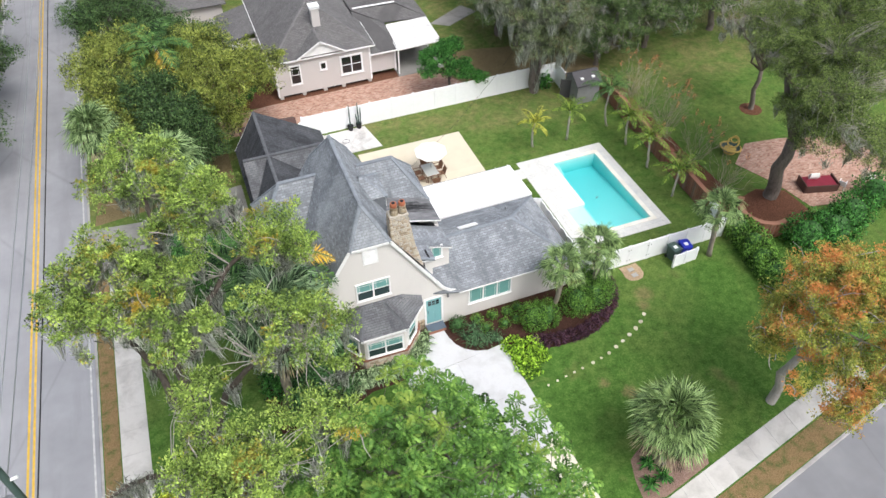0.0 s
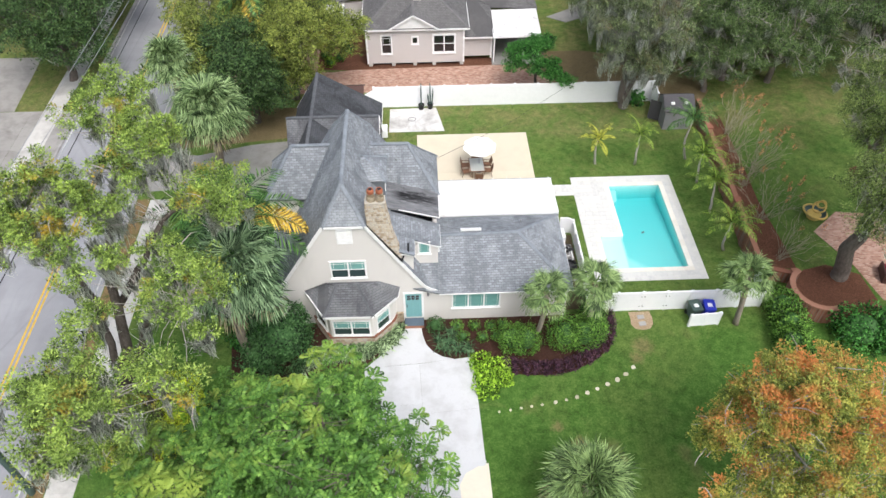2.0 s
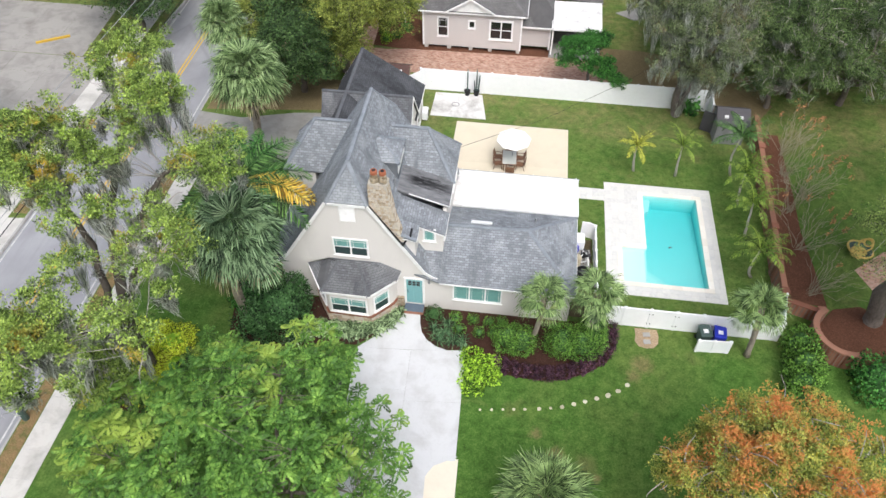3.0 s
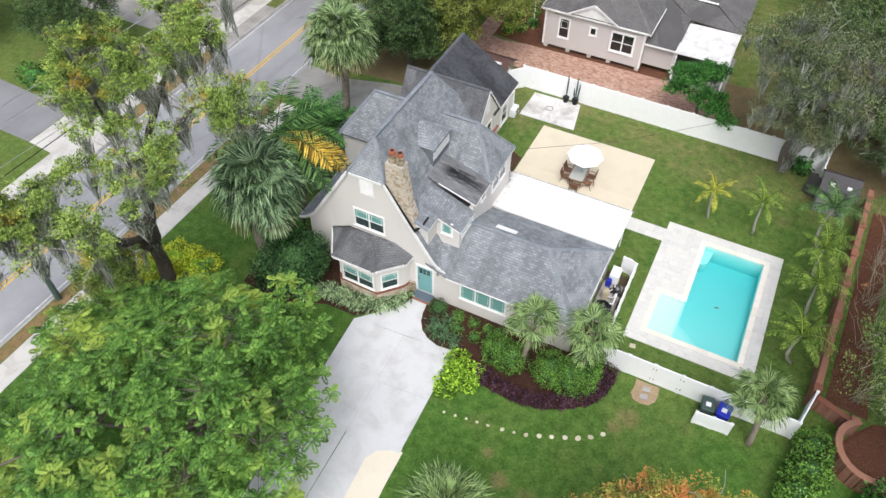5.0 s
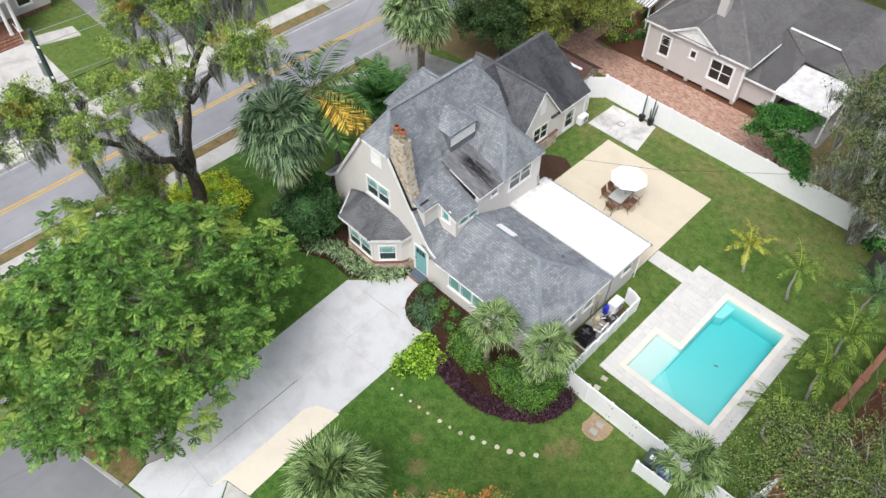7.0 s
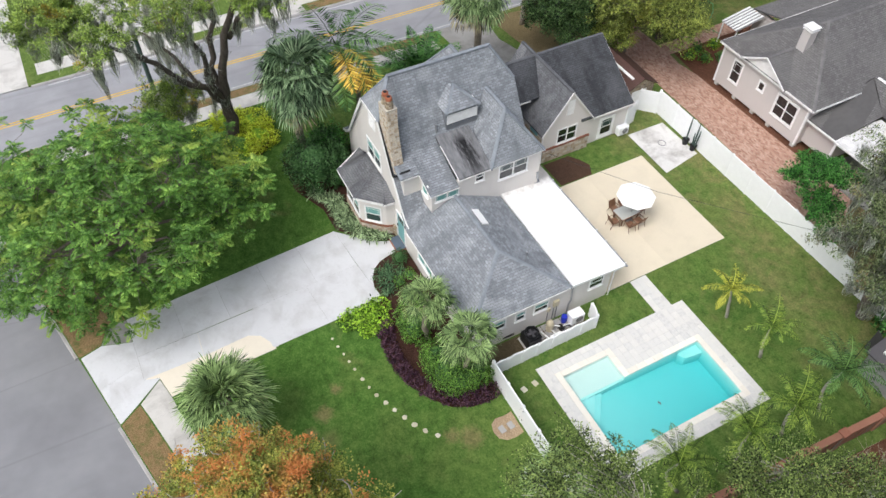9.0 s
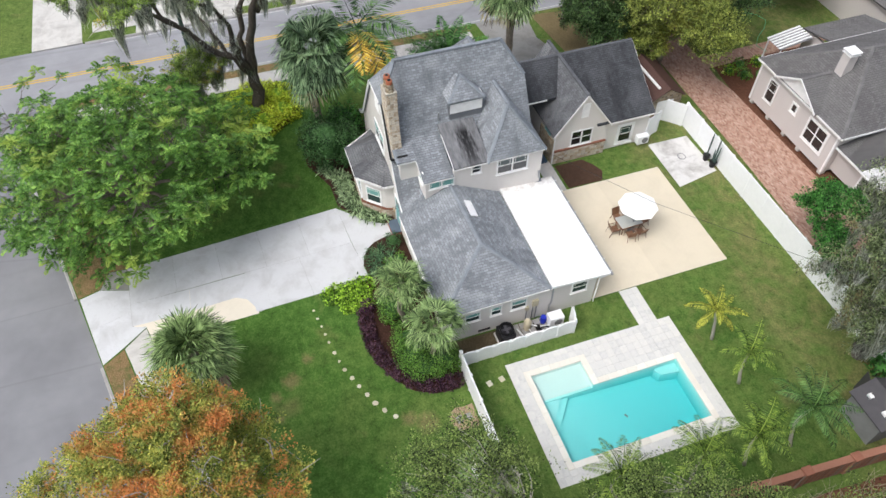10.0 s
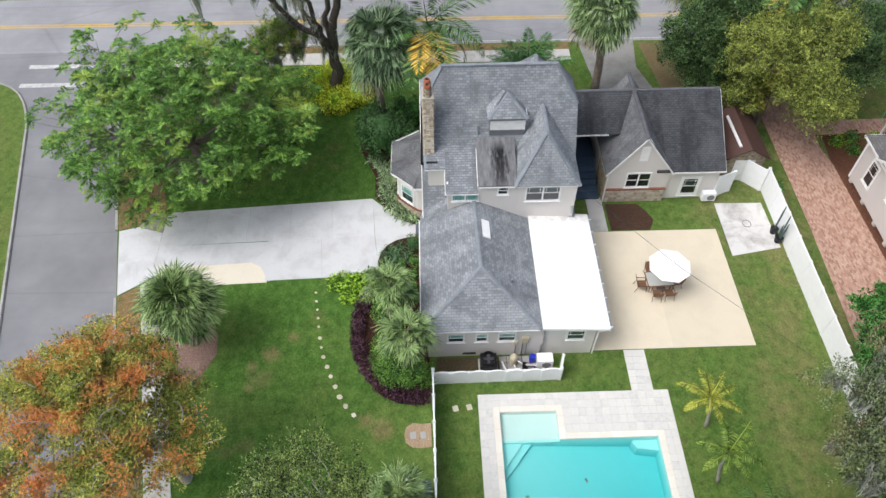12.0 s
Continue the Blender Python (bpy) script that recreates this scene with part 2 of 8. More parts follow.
def stone_mat(name, stops, scale=5.5):
    """Rubble masonry too small to lay stone by stone."""
    k = Mat(name, 0.92, 0, 0.2)
    p = k.scaled(k.world(), (1, 1, 1.5))
    cell = k.voronoi(p, scale, "F1", "Color")
    edge = k.voronoi(p, scale, "DISTANCE_TO_EDGE")
    sep = k.n.new("ShaderNodeSeparateColor")
    k.put(cell, sep.inputs[0])
    col = k.ramp(sep.outputs[0], *stops)
    col = k.mix(k.ramp(edge, (0.0, 1.0), (0.08, 0.0)), col, (0.30, 0.27, 0.22))
    k.color(k.mix(k.math("MULTIPLY", k.noise(k.world(), 20, 4), 0.35), col, (0.14, 0.11, 0.08)))
    k.bump(k.ramp(edge, (0.0, 0.0), (0.14, 1.0)), 0.8, 0.04)
    return k.m


def paver_mat(name, w, h, stops, joint):
    k = Mat(name, 0.9, 0, 0.2)
    p = k.world()
    v, gap = k.brick(p, w, h, 0.008)
    f = k.math("ADD", k.math("MULTIPLY", v, 0.4), k.math("MULTIPLY", k.noise(p, 1.7, 5, 0.7), 0.6))
    k.color(k.mix(gap, k.ramp(f, *stops), joint))
    k.bump(gap, -0.4, 0.01)
    return k.m


def glass_mat(name, tint, rough=0.03):
    k = Mat(name, rough, 0, 0.8)
    k.color(tint)
    k.b.inputs["IOR"].default_value = 1.5
    return k.m


def water_mat():
    k = Mat("pool_water", 0.04, 0, 0.5)
    w = k.noise(k.world(), 2.2, 3, 0.5, 0.3)
    f = k.n.new("ShaderNodeFresnel")
    f.inputs["IOR"].default_value = 1.33
    t = k.n.new("ShaderNodeBsdfTransparent")
    t.inputs["Color"].default_value = (0.80, 0.965, 0.965, 1)
    g = k.n.new("ShaderNodeBsdfGlossy")
    g.inputs["Roughness"].default_value = 0.08
    k.bump(w, 0.12, 0.03)
    k.put(k.h, g.inputs["Normal"])
    s = k.n.new("ShaderNodeMixShader")
    k.put(f.outputs[0], s.inputs[0])
    k.put(t.outputs[0], s.inputs[1])
    k.put(g.outputs[0], s.inputs[2])
    k.put(s.outputs[0], k.n["Material Output"].inputs["Surface"])
    return k.m


def pool_mat():
    """Pool plaster with the water's loss of light put into its colour: the deeper the basin, the bluer the tone."""
    k = Mat("depth_tinted_plaster", 0.7, 0, 0.2)
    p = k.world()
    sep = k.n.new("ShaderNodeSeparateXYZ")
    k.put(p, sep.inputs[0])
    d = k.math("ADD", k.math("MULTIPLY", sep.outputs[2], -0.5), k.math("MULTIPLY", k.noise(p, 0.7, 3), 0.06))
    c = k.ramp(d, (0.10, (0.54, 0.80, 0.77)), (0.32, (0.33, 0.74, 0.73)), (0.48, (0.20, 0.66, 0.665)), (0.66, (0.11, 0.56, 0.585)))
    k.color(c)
    return k.m


def bark_mat(name, a, b):
    k = Mat(name, 0.95, 0, 0.1)
    p = k.world()
    f = k.noise(k.scaled(p, (1, 1, 0.3)), 9, 5, 0.7)
    k.color(k.mix(k.math("MULTIPLY", k.noise(p, 1.5, 3), 0.5), k.ramp(f, (0.3, a), (0.7, b)), b))
    k.bump(f, 0.8, 0.05)
    return k.m


M = dict(
    lawn=lawn_mat(), lawn_dry=lawn_mat("dry_olive_grass", 0.6), asphalt=asphalt_mat("side_street_asphalt", 1.0), asphalt_main=asphalt_mat("worn_pale_asphalt", 1.32),
    concrete=concrete_mat("driveway_concrete", (0.66, 0.67, 0.685), (0.40, 0.395, 0.39), 0.6),
    walk=concrete_mat("sidewalk_concrete", (0.62, 0.605, 0.57), (0.34, 0.325, 0.30), 0.85),
    old=concrete_mat("old_stained_concrete", (0.33, 0.322, 0.305), (0.17, 0.162, 0.15), 0.8),
    curb=concrete_mat("curb_concrete", (0.43, 0.42, 0.405), (0.24, 0.23, 0.22), 0.9),
    lot=concrete_mat("stained_forecourt_concrete", (0.37, 0.355, 0.335), (0.20, 0.19, 0.175), 0.85),
    patio=concrete_mat("cream_patio_coating", (0.72, 0.645, 0.50), (0.57, 0.51, 0.39), 0.4),
    cream=concrete_mat("cream_apron_concrete", (0.78, 0.72, 0.60), (0.62, 0.56, 0.46), 0.4),
    pad=concrete_mat("weathered_slab", (0.68, 0.67, 0.65), (0.30, 0.28, 0.26), 0.95),
    shingle=shingle_mat("grey_blue_shingles", (0.285, 0.305, 0.330), (0.135, 0.145, 0.160), (0.45, 0.478, 0.503), 0.28),
    shingle_dark=shingle_mat("dark_stained_shingles", (0.078, 0.082, 0.090), (0.020, 0.021, 0.023), (0.135, 0.140, 0.150)),
    shingle_bay=shingle_mat("bay_shingles", (0.150, 0.155, 0.166), (0.066, 0.068, 0.074), (0.30, 0.305, 0.315)),
    shingle_nb=shingle_mat("taupe_shingles", (0.17, 0.165, 0.165), (0.12, 0.115, 0.115), (0.21, 0.205, 0.20), 0.2),
    cap=plain("ridge_cap_shingle", (0.225, 0.248, 0.275), 0.93, vary=0.3, scale=2.0),
    cap_dark=plain("dark_ridge_cap", (0.115, 0.12, 0.13), 0.93, vary=0.3, scale=2.0),
    cap_taupe=plain("taupe_ridge_cap", (0.16, 0.155, 0.155), 0.93, vary=0.3, scale=2.0),
    tar=runoff_mat(),
    wall=stucco_mat("greige_stucco", (0.71, 0.682, 0.65)),
    wall_nb=stucco_mat("taupe_siding", (0.57, 0.535, 0.515), 0.1),
    trim=plain("white_trim_paint", (0.84, 0.84, 0.83), 0.5),
    vinyl=plain("white_vinyl", (0.86, 0.87, 0.88), 0.4, vary=0.04),
    membrane=membrane_mat(),
    skylight=plain("white_skylight_curb", (0.90, 0.90, 0.90), 0.5, vary=0.03),
    teal=plain("teal_door_paint", (0.20, 0.42, 0.43), 0.45, vary=0.05),
    blind=plain("teal_blind", (0.16, 0.36, 0.33), 0.6, vary=0.15),
    glass=glass_mat("window_glass", (0.030, 0.055, 0.055)),
    glass_dark=glass_mat("dark_window_glass", (0.015, 0.017, 0.02)),
    slate=plain("blue_grey_step", (0.10, 0.13, 0.17), 0.7),
    stair=plain("navy_stair_paint", (0.045, 0.075, 0.12), 0.6),
    stone=stone_mat("chimney_rubble", ((0.0, (0.24, 0.17, 0.10)), (0.35, (0.44, 0.35, 0.23)), (0.7, (0.55, 0.47, 0.35)), (1.0, (0.30, 0.26, 0.22)))),
    stonepiece=piece_mat("rubble_stones", ((0.08, (0.26, 0.20, 0.145)), (0.3, (0.46, 0.37, 0.27)), (0.5, (0.58, 0.50, 0.39)), (0.7, (0.64, 0.59, 0.50)), (0.92, (0.40, 0.36, 0.32))), 12.0),
    mortar=concrete_mat("stone_mortar", (0.54, 0.50, 0.43), (0.30, 0.27, 0.22)),
    pot=plain("terracotta_pot", (0.38, 0.13, 0.07), 0.8),
    brick=piece_mat("red_brick", ((0.1, (0.20, 0.085, 0.055)), (0.5, (0.30, 0.13, 0.085)), (0.9, (0.36, 0.19, 0.13)))),
    brickwall=paver_mat("garden_wall_brick", 0.22, 0.075, ((0.25, (0.17, 0.07, 0.045)), (0.55, (0.27, 0.115, 0.075)), (0.8, (0.34, 0.19, 0.13))), (0.20, 0.16, 0.13)),
    brickpath=paver_mat("brick_pavers", 0.22, 0.11, ((0.25, (0.28, 0.145, 0.105)), (0.5, (0.45, 0.265, 0.20)), (0.75, (0.55, 0.385, 0.305))), (0.36, 0.27, 0.21)),
    travertine=piece_mat("ivory_travertine", ((0.20, (0.54, 0.54, 0.525)), (0.40, (0.67, 0.665, 0.635)), (0.58, (0.70, 0.69, 0.65)), (0.82, (0.78, 0.765, 0.715))), 6.0, own=0.30),
    coping=piece_mat("cream_coping", ((0.1, (0.76, 0.72, 0.63)), (0.6, (0.82, 0.79, 0.71)), (0.9, (0.86, 0.83, 0.76))), 5.0),
    joint=concrete_mat("joint_filler", (0.44, 0.44, 0.435), (0.30, 0.30, 0.29)),
    grout=concrete_mat("sand_bed", (0.66, 0.64, 0.60), (0.56, 0.54, 0.50)),
    plaster=pool_mat(),
    plaster_light=plain("shelf_plaster", (0.72, 0.76, 0.72), 0.7, vary=0.04, scale=0.8),
    water=water_mat(),
    mulch=mulch_mat("red_brown_mulch", (0.034, 0.017, 0.013), (0.088, 0.043, 0.031), (0.165, 0.097, 0.075)),
    rustmulch=mulch_mat("rusty_leaf_mulch", (0.085, 0.036, 0.022), (0.210, 0.100, 0.062), (0.370, 0.205, 0.135)),
    weedy=mulch_mat("weedy_soil", (0.060, 0.052, 0.026), (0.150, 0.115, 0.070), (0.26, 0.205, 0.145)),
    chips=mulch_mat("pale_wood_chips", (0.17, 0.105, 0.08), (0.40, 0.27, 0.22), (0.62, 0.48, 0.42)),
    verge=verge_mat(),
    leaflitter=mulch_mat("leaf_litter", (0.11, 0.092, 0.045), (0.28, 0.215, 0.115), (0.50, 0.38, 0.23)),
    stepstone=piece_mat("pale_stepping_stone", ((0.1, (0.46, 0.42, 0.30)), (0.5, (0.64, 0.60, 0.47)), (0.9, (0.78, 0.74, 0.62)))),
    gravel=mulch_mat("tan_gravel", (0.26, 0.18, 0.11), (0.55, 0.42, 0.28), (0.80, 0.68, 0.52)),
    bark=bark_mat("grey_bark", (0.07, 0.055, 0.045), (0.22, 0.19, 0.165)),
    bark_dark=bark_mat("dark_oak_bark", (0.040, 0.033, 0.027), (0.15, 0.128, 0.108)),
    palmbark=bark_mat("palm_trunk_bark", (0.15, 0.12, 0.09), (0.38, 0.33, 0.28)),
    stem=bark_mat("dry_tan_stem", (0.22, 0.19, 0.13), (0.42, 0.38, 0.28)),
    bark_pale=bark_mat("pale_bark", (0.25, 0.23, 0.20), (0.46, 0.43, 0.39)),
    yellow=plain("road_yellow", (0.62, 0.40, 0.06), 0.8, vary=0.2),
    white=plain("road_white", (0.48, 0.48, 0.475), 0.8, vary=0.4),
    metal=plain("galvanised_metal", (0.42, 0.43, 0.44), 0.4, 0.7),
    tin=plain("white_corrugated_tin", (0.58, 0.575, 0.57), 0.5, 0.2, vary=0.35, scale=1.5),
    brown=plain("brown_metal_roof", (0.085, 0.045, 0.037), 0.6),
    black=plain("black_plastic", (0.012, 0.012, 0.013), 0.45),
    grey=plain("grey_plastic", (0.22, 0.22, 0.225), 0.6),
    greydark=plain("charcoal_resin", (0.065, 0.062, 0.068), 0.6),
    bingreen=plain("dark_green_bin", (0.06, 0.095, 0.085), 0.5),
    binblue=plain("blue_bin", (0.02, 0.035, 0.42), 0.45),
    beige=plain("beige_plastic", (0.52, 0.46, 0.33), 0.5),
    wood=plain("weathered_teak", (0.20, 0.105, 0.06), 0.6, vary=0.3, scale=8),
    tableglass=glass_mat("table_glass", (0.45, 0.47, 0.45), 0.1),
    canvas=plain("white_canvas", (0.92, 0.91, 0.88), 0.8, vary=0.04),
    burgundy=plain("burgundy_cloth", (0.20, 0.018, 0.035), 0.7),
    yellowhose=plain("yellow_rattan", (0.58, 0.42, 0.12), 0.7, vary=0.3, scale=10),
    soil=mulch_mat("bare_soil", (0.05, 0.03, 0.02), (0.11, 0.065, 0.045), (0.16, 0.10, 0.075)),
    lushpaint=plain("green_hose", (0.10, 0.36, 0.16), 0.5),
    rust=plain("rusty_trim", (0.20, 0.11, 0.075), 0.8),
)
L = dict(
    oak=leaf_mat("oak_leaf", (0.0260, 0.0400, 0.0090), (0.150, 0.190, 0.040), (0.36, 0.385, 0.086), (0.50, 0.34, 0.045), 0.02, big=0.55, leafy=0.28),
    oakdark=leaf_mat("dark_oak_leaf", (0.0100, 0.0200, 0.0070), (0.042, 0.074, 0.023), (0.100, 0.138, 0.044)),
    oakyellow=leaf_mat("yellowing_oak_leaf", (0.0260, 0.0340, 0.0070), (0.155, 0.165, 0.034), (0.32, 0.295, 0.065), (0.28, 0.27, 0.045), 0.02, leafy=0.35),
    oakgrey=leaf_mat("grey_green_leaf", (0.0156, 0.0204, 0.0090), (0.090, 0.102, 0.042), (0.200, 0.205, 0.098), (0.34, 0.20, 0.10), 0.0),
    oakolive=leaf_mat("olive_oak_leaf", (0.0140, 0.0200, 0.0055), (0.086, 0.108, 0.027), (0.205, 0.222, 0.062)),
    woodland=leaf_mat("woodland_leaf", (0.0120, 0.0190, 0.0060), (0.064, 0.090, 0.028), (0.165, 0.200, 0.066), (0.020, 0.042, 0.016), 0.06, big=0.16),
    bright=leaf_mat("bright_green_leaf", (0.0140, 0.0280, 0.0050), (0.078, 0.146, 0.027), (0.225, 0.310, 0.062), (0.38, 0.50, 0.095), 0.06, trans=0.25, leafy=0.16),
    autumn=leaf_mat("autumn_leaf", (0.060, 0.075, 0.014), (0.200, 0.205, 0.042), (0.46, 0.36, 0.080), (0.68, 0.280, 0.090), 0.12, 0.25, 0.7, leafy=0.25),
    hedge=leaf_mat("hedge_leaf", (0.020, 0.044, 0.007), (0.072, 0.138, 0.020), (0.160, 0.250, 0.042)),
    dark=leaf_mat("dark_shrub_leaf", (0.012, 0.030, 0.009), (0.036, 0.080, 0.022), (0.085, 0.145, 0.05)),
    lush=leaf_mat("lush_green_leaf", (0.012, 0.045, 0.008), (0.035, 0.115, 0.018), (0.085, 0.20, 0.04)),
    lime=leaf_mat("lime_leaf", (0.06, 0.12, 0.008), (0.17, 0.27, 0.018), (0.34, 0.43, 0.045)),
    gold=leaf_mat("golden_shrub_leaf", (0.34, 0.34, 0.016), (0.52, 0.50, 0.032), (0.62, 0.56, 0.07)),
    purple=leaf_mat("purple_groundcover_leaf", (0.020, 0.007, 0.013), (0.055, 0.018, 0.034), (0.11, 0.045, 0.065)),
    strap=leaf_mat("variegated_strap_leaf", (0.06, 0.085, 0.035), (0.17, 0.205, 0.10), (0.36, 0.38, 0.22)),
    sabal=leaf_mat("sabal_fan_leaf", (0.050, 0.080, 0.028), (0.130, 0.170, 0.062), (0.27, 0.30, 0.14)),
    sabalpale=leaf_mat("pale_fan_leaf", (0.060, 0.090, 0.030), (0.145, 0.186, 0.066), (0.25, 0.285, 0.115), (0.30, 0.27, 0.09), 0.0),
    sabalblue=leaf_mat("blue_green_fan_leaf", (0.028, 0.050, 0.022), (0.098, 0.138, 0.066), (0.235, 0.275, 0.150)),
    queen=leaf_mat("feather_palm_leaf", (0.018, 0.046, 0.012), (0.050, 0.100, 0.024), (0.115, 0.175, 0.048)),
    cycad=leaf_mat("cycad_leaf", (0.014, 0.045, 0.010), (0.040, 0.110, 0.022), (0.095, 0.19, 0.045)),
    areca=leaf_mat("young_palm_leaf", (0.040, 0.070, 0.010), (0.105, 0.150, 0.022), (0.22, 0.25, 0.042)),
    arecayellow=leaf_mat("yellowing_palm_leaf", (0.095, 0.095, 0.011), (0.24, 0.22, 0.027), (0.42, 0.35, 0.055)),
    deadfrond=leaf_mat("dead_orange_frond", (0.28, 0.13, 0.02), (0.52, 0.28, 0.04), (0.65, 0.42, 0.08)),
    thatch=leaf_mat("dry_thatch", (0.10, 0.07, 0.04), (0.24, 0.17, 0.10), (0.36, 0.27, 0.16)),
    moss=leaf_mat("spanish_moss", (0.21, 0.180, 0.172), (0.31, 0.268, 0.255), (0.42, 0.365, 0.35), trans=0.4),
    rustflower=leaf_mat("rust_orange_flower", (0.20, 0.050, 0.020), (0.38, 0.125, 0.060), (0.52, 0.22, 0.11)),
    bedplant=leaf_mat("bed_plant_leaf", (0.015, 0.04, 0.018), (0.05, 0.095, 0.04), (0.13, 0.18, 0.09)),
)

# ---------------- mesh tools ----------------
class MB:
    """Vertices and faces of one mesh; faces may carry their own UVs in metres."""

    def __init__(self):
        self.v, self.f, self.uv = [], [], []

    def add(self, vs, fs, uvs=None):
        o = len(self.v)
        self.v += [tuple(p) for p in vs]
        self.f += [tuple(o + i for i in f) for f in fs]
        self.uv += uvs if uvs else [None] * len(fs)
        return self

    def box(self, x0, y0, z0, x1, y1, z1, c=0.0):
        if c <= 0:
            return self.add([(x, y, z) for z in (z0, z1) for y in (y0, y1) for x in (x0, x1)],
                            [(0, 2, 3, 1), (4, 5, 7, 6), (0, 1, 5, 4), (2, 6, 7, 3), (0, 4, 6, 2), (1, 3, 7, 5)])
        ring = lambda d, z: [(x0 + d + c, y0 + d, z), (x1 - d - c, y0 + d, z), (x1 - d, y0 + d + c, z), (x1 - d, y1 - d - c, z),
                             (x1 - d - c, y1 - d, z), (x0 + d + c, y1 - d, z), (x0 + d, y1 - d - c, z), (x0 + d, y0 + d + c, z)]
        return self.loft([ring(0, z0), ring(0, z1 - c), ring(c, z1)])

    def loft(self, rings, cap=True):
        n = len(rings[0])
        fs = [(i * n + j, i * n + (j + 1) % n, (i + 1) * n + (j + 1) % n, (i + 1) * n + j) for i in range(len(rings) - 1) for j in range(n)]
        if cap:
            fs += [tuple(range(n - 1, -1, -1)), tuple(range((len(rings) - 1) * n, len(rings) * n))]
        return self.add([p for r in rings for p in r], fs)

    def prism(self, poly, z0, z1):
        return self.loft([[(x, y, z0) for x, y in poly], [(x, y, z1) for x, y in poly]])

    def slab(self, pts, vec):
        """A flat polygon in space with thickness along vec."""
        vec = Vector(vec)
        return self.loft([[tuple(Vector(p)) for p in pts], [tuple(Vector(p) + vec) for p in pts]])

    def tube(self, pts, radii, n=6, cap=True):
        rings = []
        side = Vector((1, 0, 0))
        for i, p in enumerate(pts):
            p = Vector(p)
            d = Vector(pts[min(i + 1, len(pts) - 1)]) - Vector(pts[max(i - 1, 0)])
            d.normalize()
            side = side - d * side.dot(d)
            if side.length < 1e-3:
                side = d.orthogonal()
            side.normalize()
            up = d.cross(side)
            r = radii[i] if hasattr(radii, "__len__") else radii
            rings.append([tuple(p + (side * math.cos(a) + up * math.sin(a)) * r) for a in (k * 2 * math.pi / n for k in range(n))])
        return self.loft(rings, cap)

    def bar(self, a, b, w, h):
        """A square bar from a to b, w wide and h high."""
        a, b = Vector(a), Vector(b)
        d = (b - a).normalized()
        s = d.cross(Vector((0, 0, 1)))
        s = (s if s.length > 1e-3 else Vector((1, 0, 0))).normalized() * w / 2
        u = s.cross(d).normalized() * h / 2
        return self.loft([[tuple(p + s * i + u * j) for i, j in ((-1, -1), (1, -1), (1, 1), (-1, 1))] for p in (a, b)])

    def mesh(self, name):
        me = bpy.data.meshes.new(name)
        me.from_pydata(self.v, [], self.f)
        if any(self.uv):
            lay = me.uv_layers.new(name="UVMap")
            i = 0
            for f, u in zip(self.f, self.uv):
                for k in range(len(f)):
                    lay.data[i].uv = u[k] if u else (0, 0)
                    i += 1
        return me


def part(name, mb, mat, parent=None, label="", smooth=False, at=None, fix=True):
    """One mesh object, a thing of its own or a part of parent."""
    me = mb.mesh(name) if isinstance(mb, MB) else mb
    if fix and isinstance(mb, MB) and len(mb.f) < 4000:
        bm = bmesh.new()
        bm.from_mesh(me)
        bmesh.ops.recalc_face_normals(bm, faces=bm.faces)
        bm.to_mesh(me)
        bm.free()
    if smooth:
        me.polygons.foreach_set("use_smooth", [True] * len(me.polygons))
    if not me.materials:
        me.materials.append(mat)
    ob = new(name, me)
    if parent:
        ob.parent = parent
    if at:
        ob.matrix_basis = at
    if label:
        tagged(ob, label)
    return ob


def thing(name, label, category, group="", kind="", at=(0, 0, 0)):
    e = new(name)
    e.empty_display_size = 0.3
    e.location = at
    return tagged(e, label, category, group, kind)


def np_mesh(name, verts, quads):
    me = bpy.data.meshes.new(name)
    me.vertices.add(len(verts))
    me.vertices.foreach_set("co", np.asarray(verts, dtype=np.float32).ravel())
    me.loops.add(quads.size)
    me.loops.foreach_set("vertex_index", quads.astype(np.int32).ravel())
    me.polygons.add(len(quads))
    me.polygons.foreach_set("loop_start", np.arange(0, quads.size, 4, dtype=np.int32))
    me.update(calc_edges=True)
    me.validate()
    return me


def clip(poly, lo, hi):
    """The part of a convex (u, v) polygon with lo <= v <= hi."""
    for sign, lim in ((1, lo), (-1, -hi)):
        out = []
        for i, a in enumerate(poly):
            b = poly[(i + 1) % len(poly)]
            ia, ib = sign * a[1] >= lim - 1e-9, sign * b[1] >= lim - 1e-9
            if ia:
                out.append(a)
            if ia != ib:
                s = (sign * lim - a[1]) / (b[1] - a[1])
                out.append((a[0] + s * (b[0] - a[0]), sign * lim))
        poly = out
        if len(poly) < 3:
            return []
    return poly


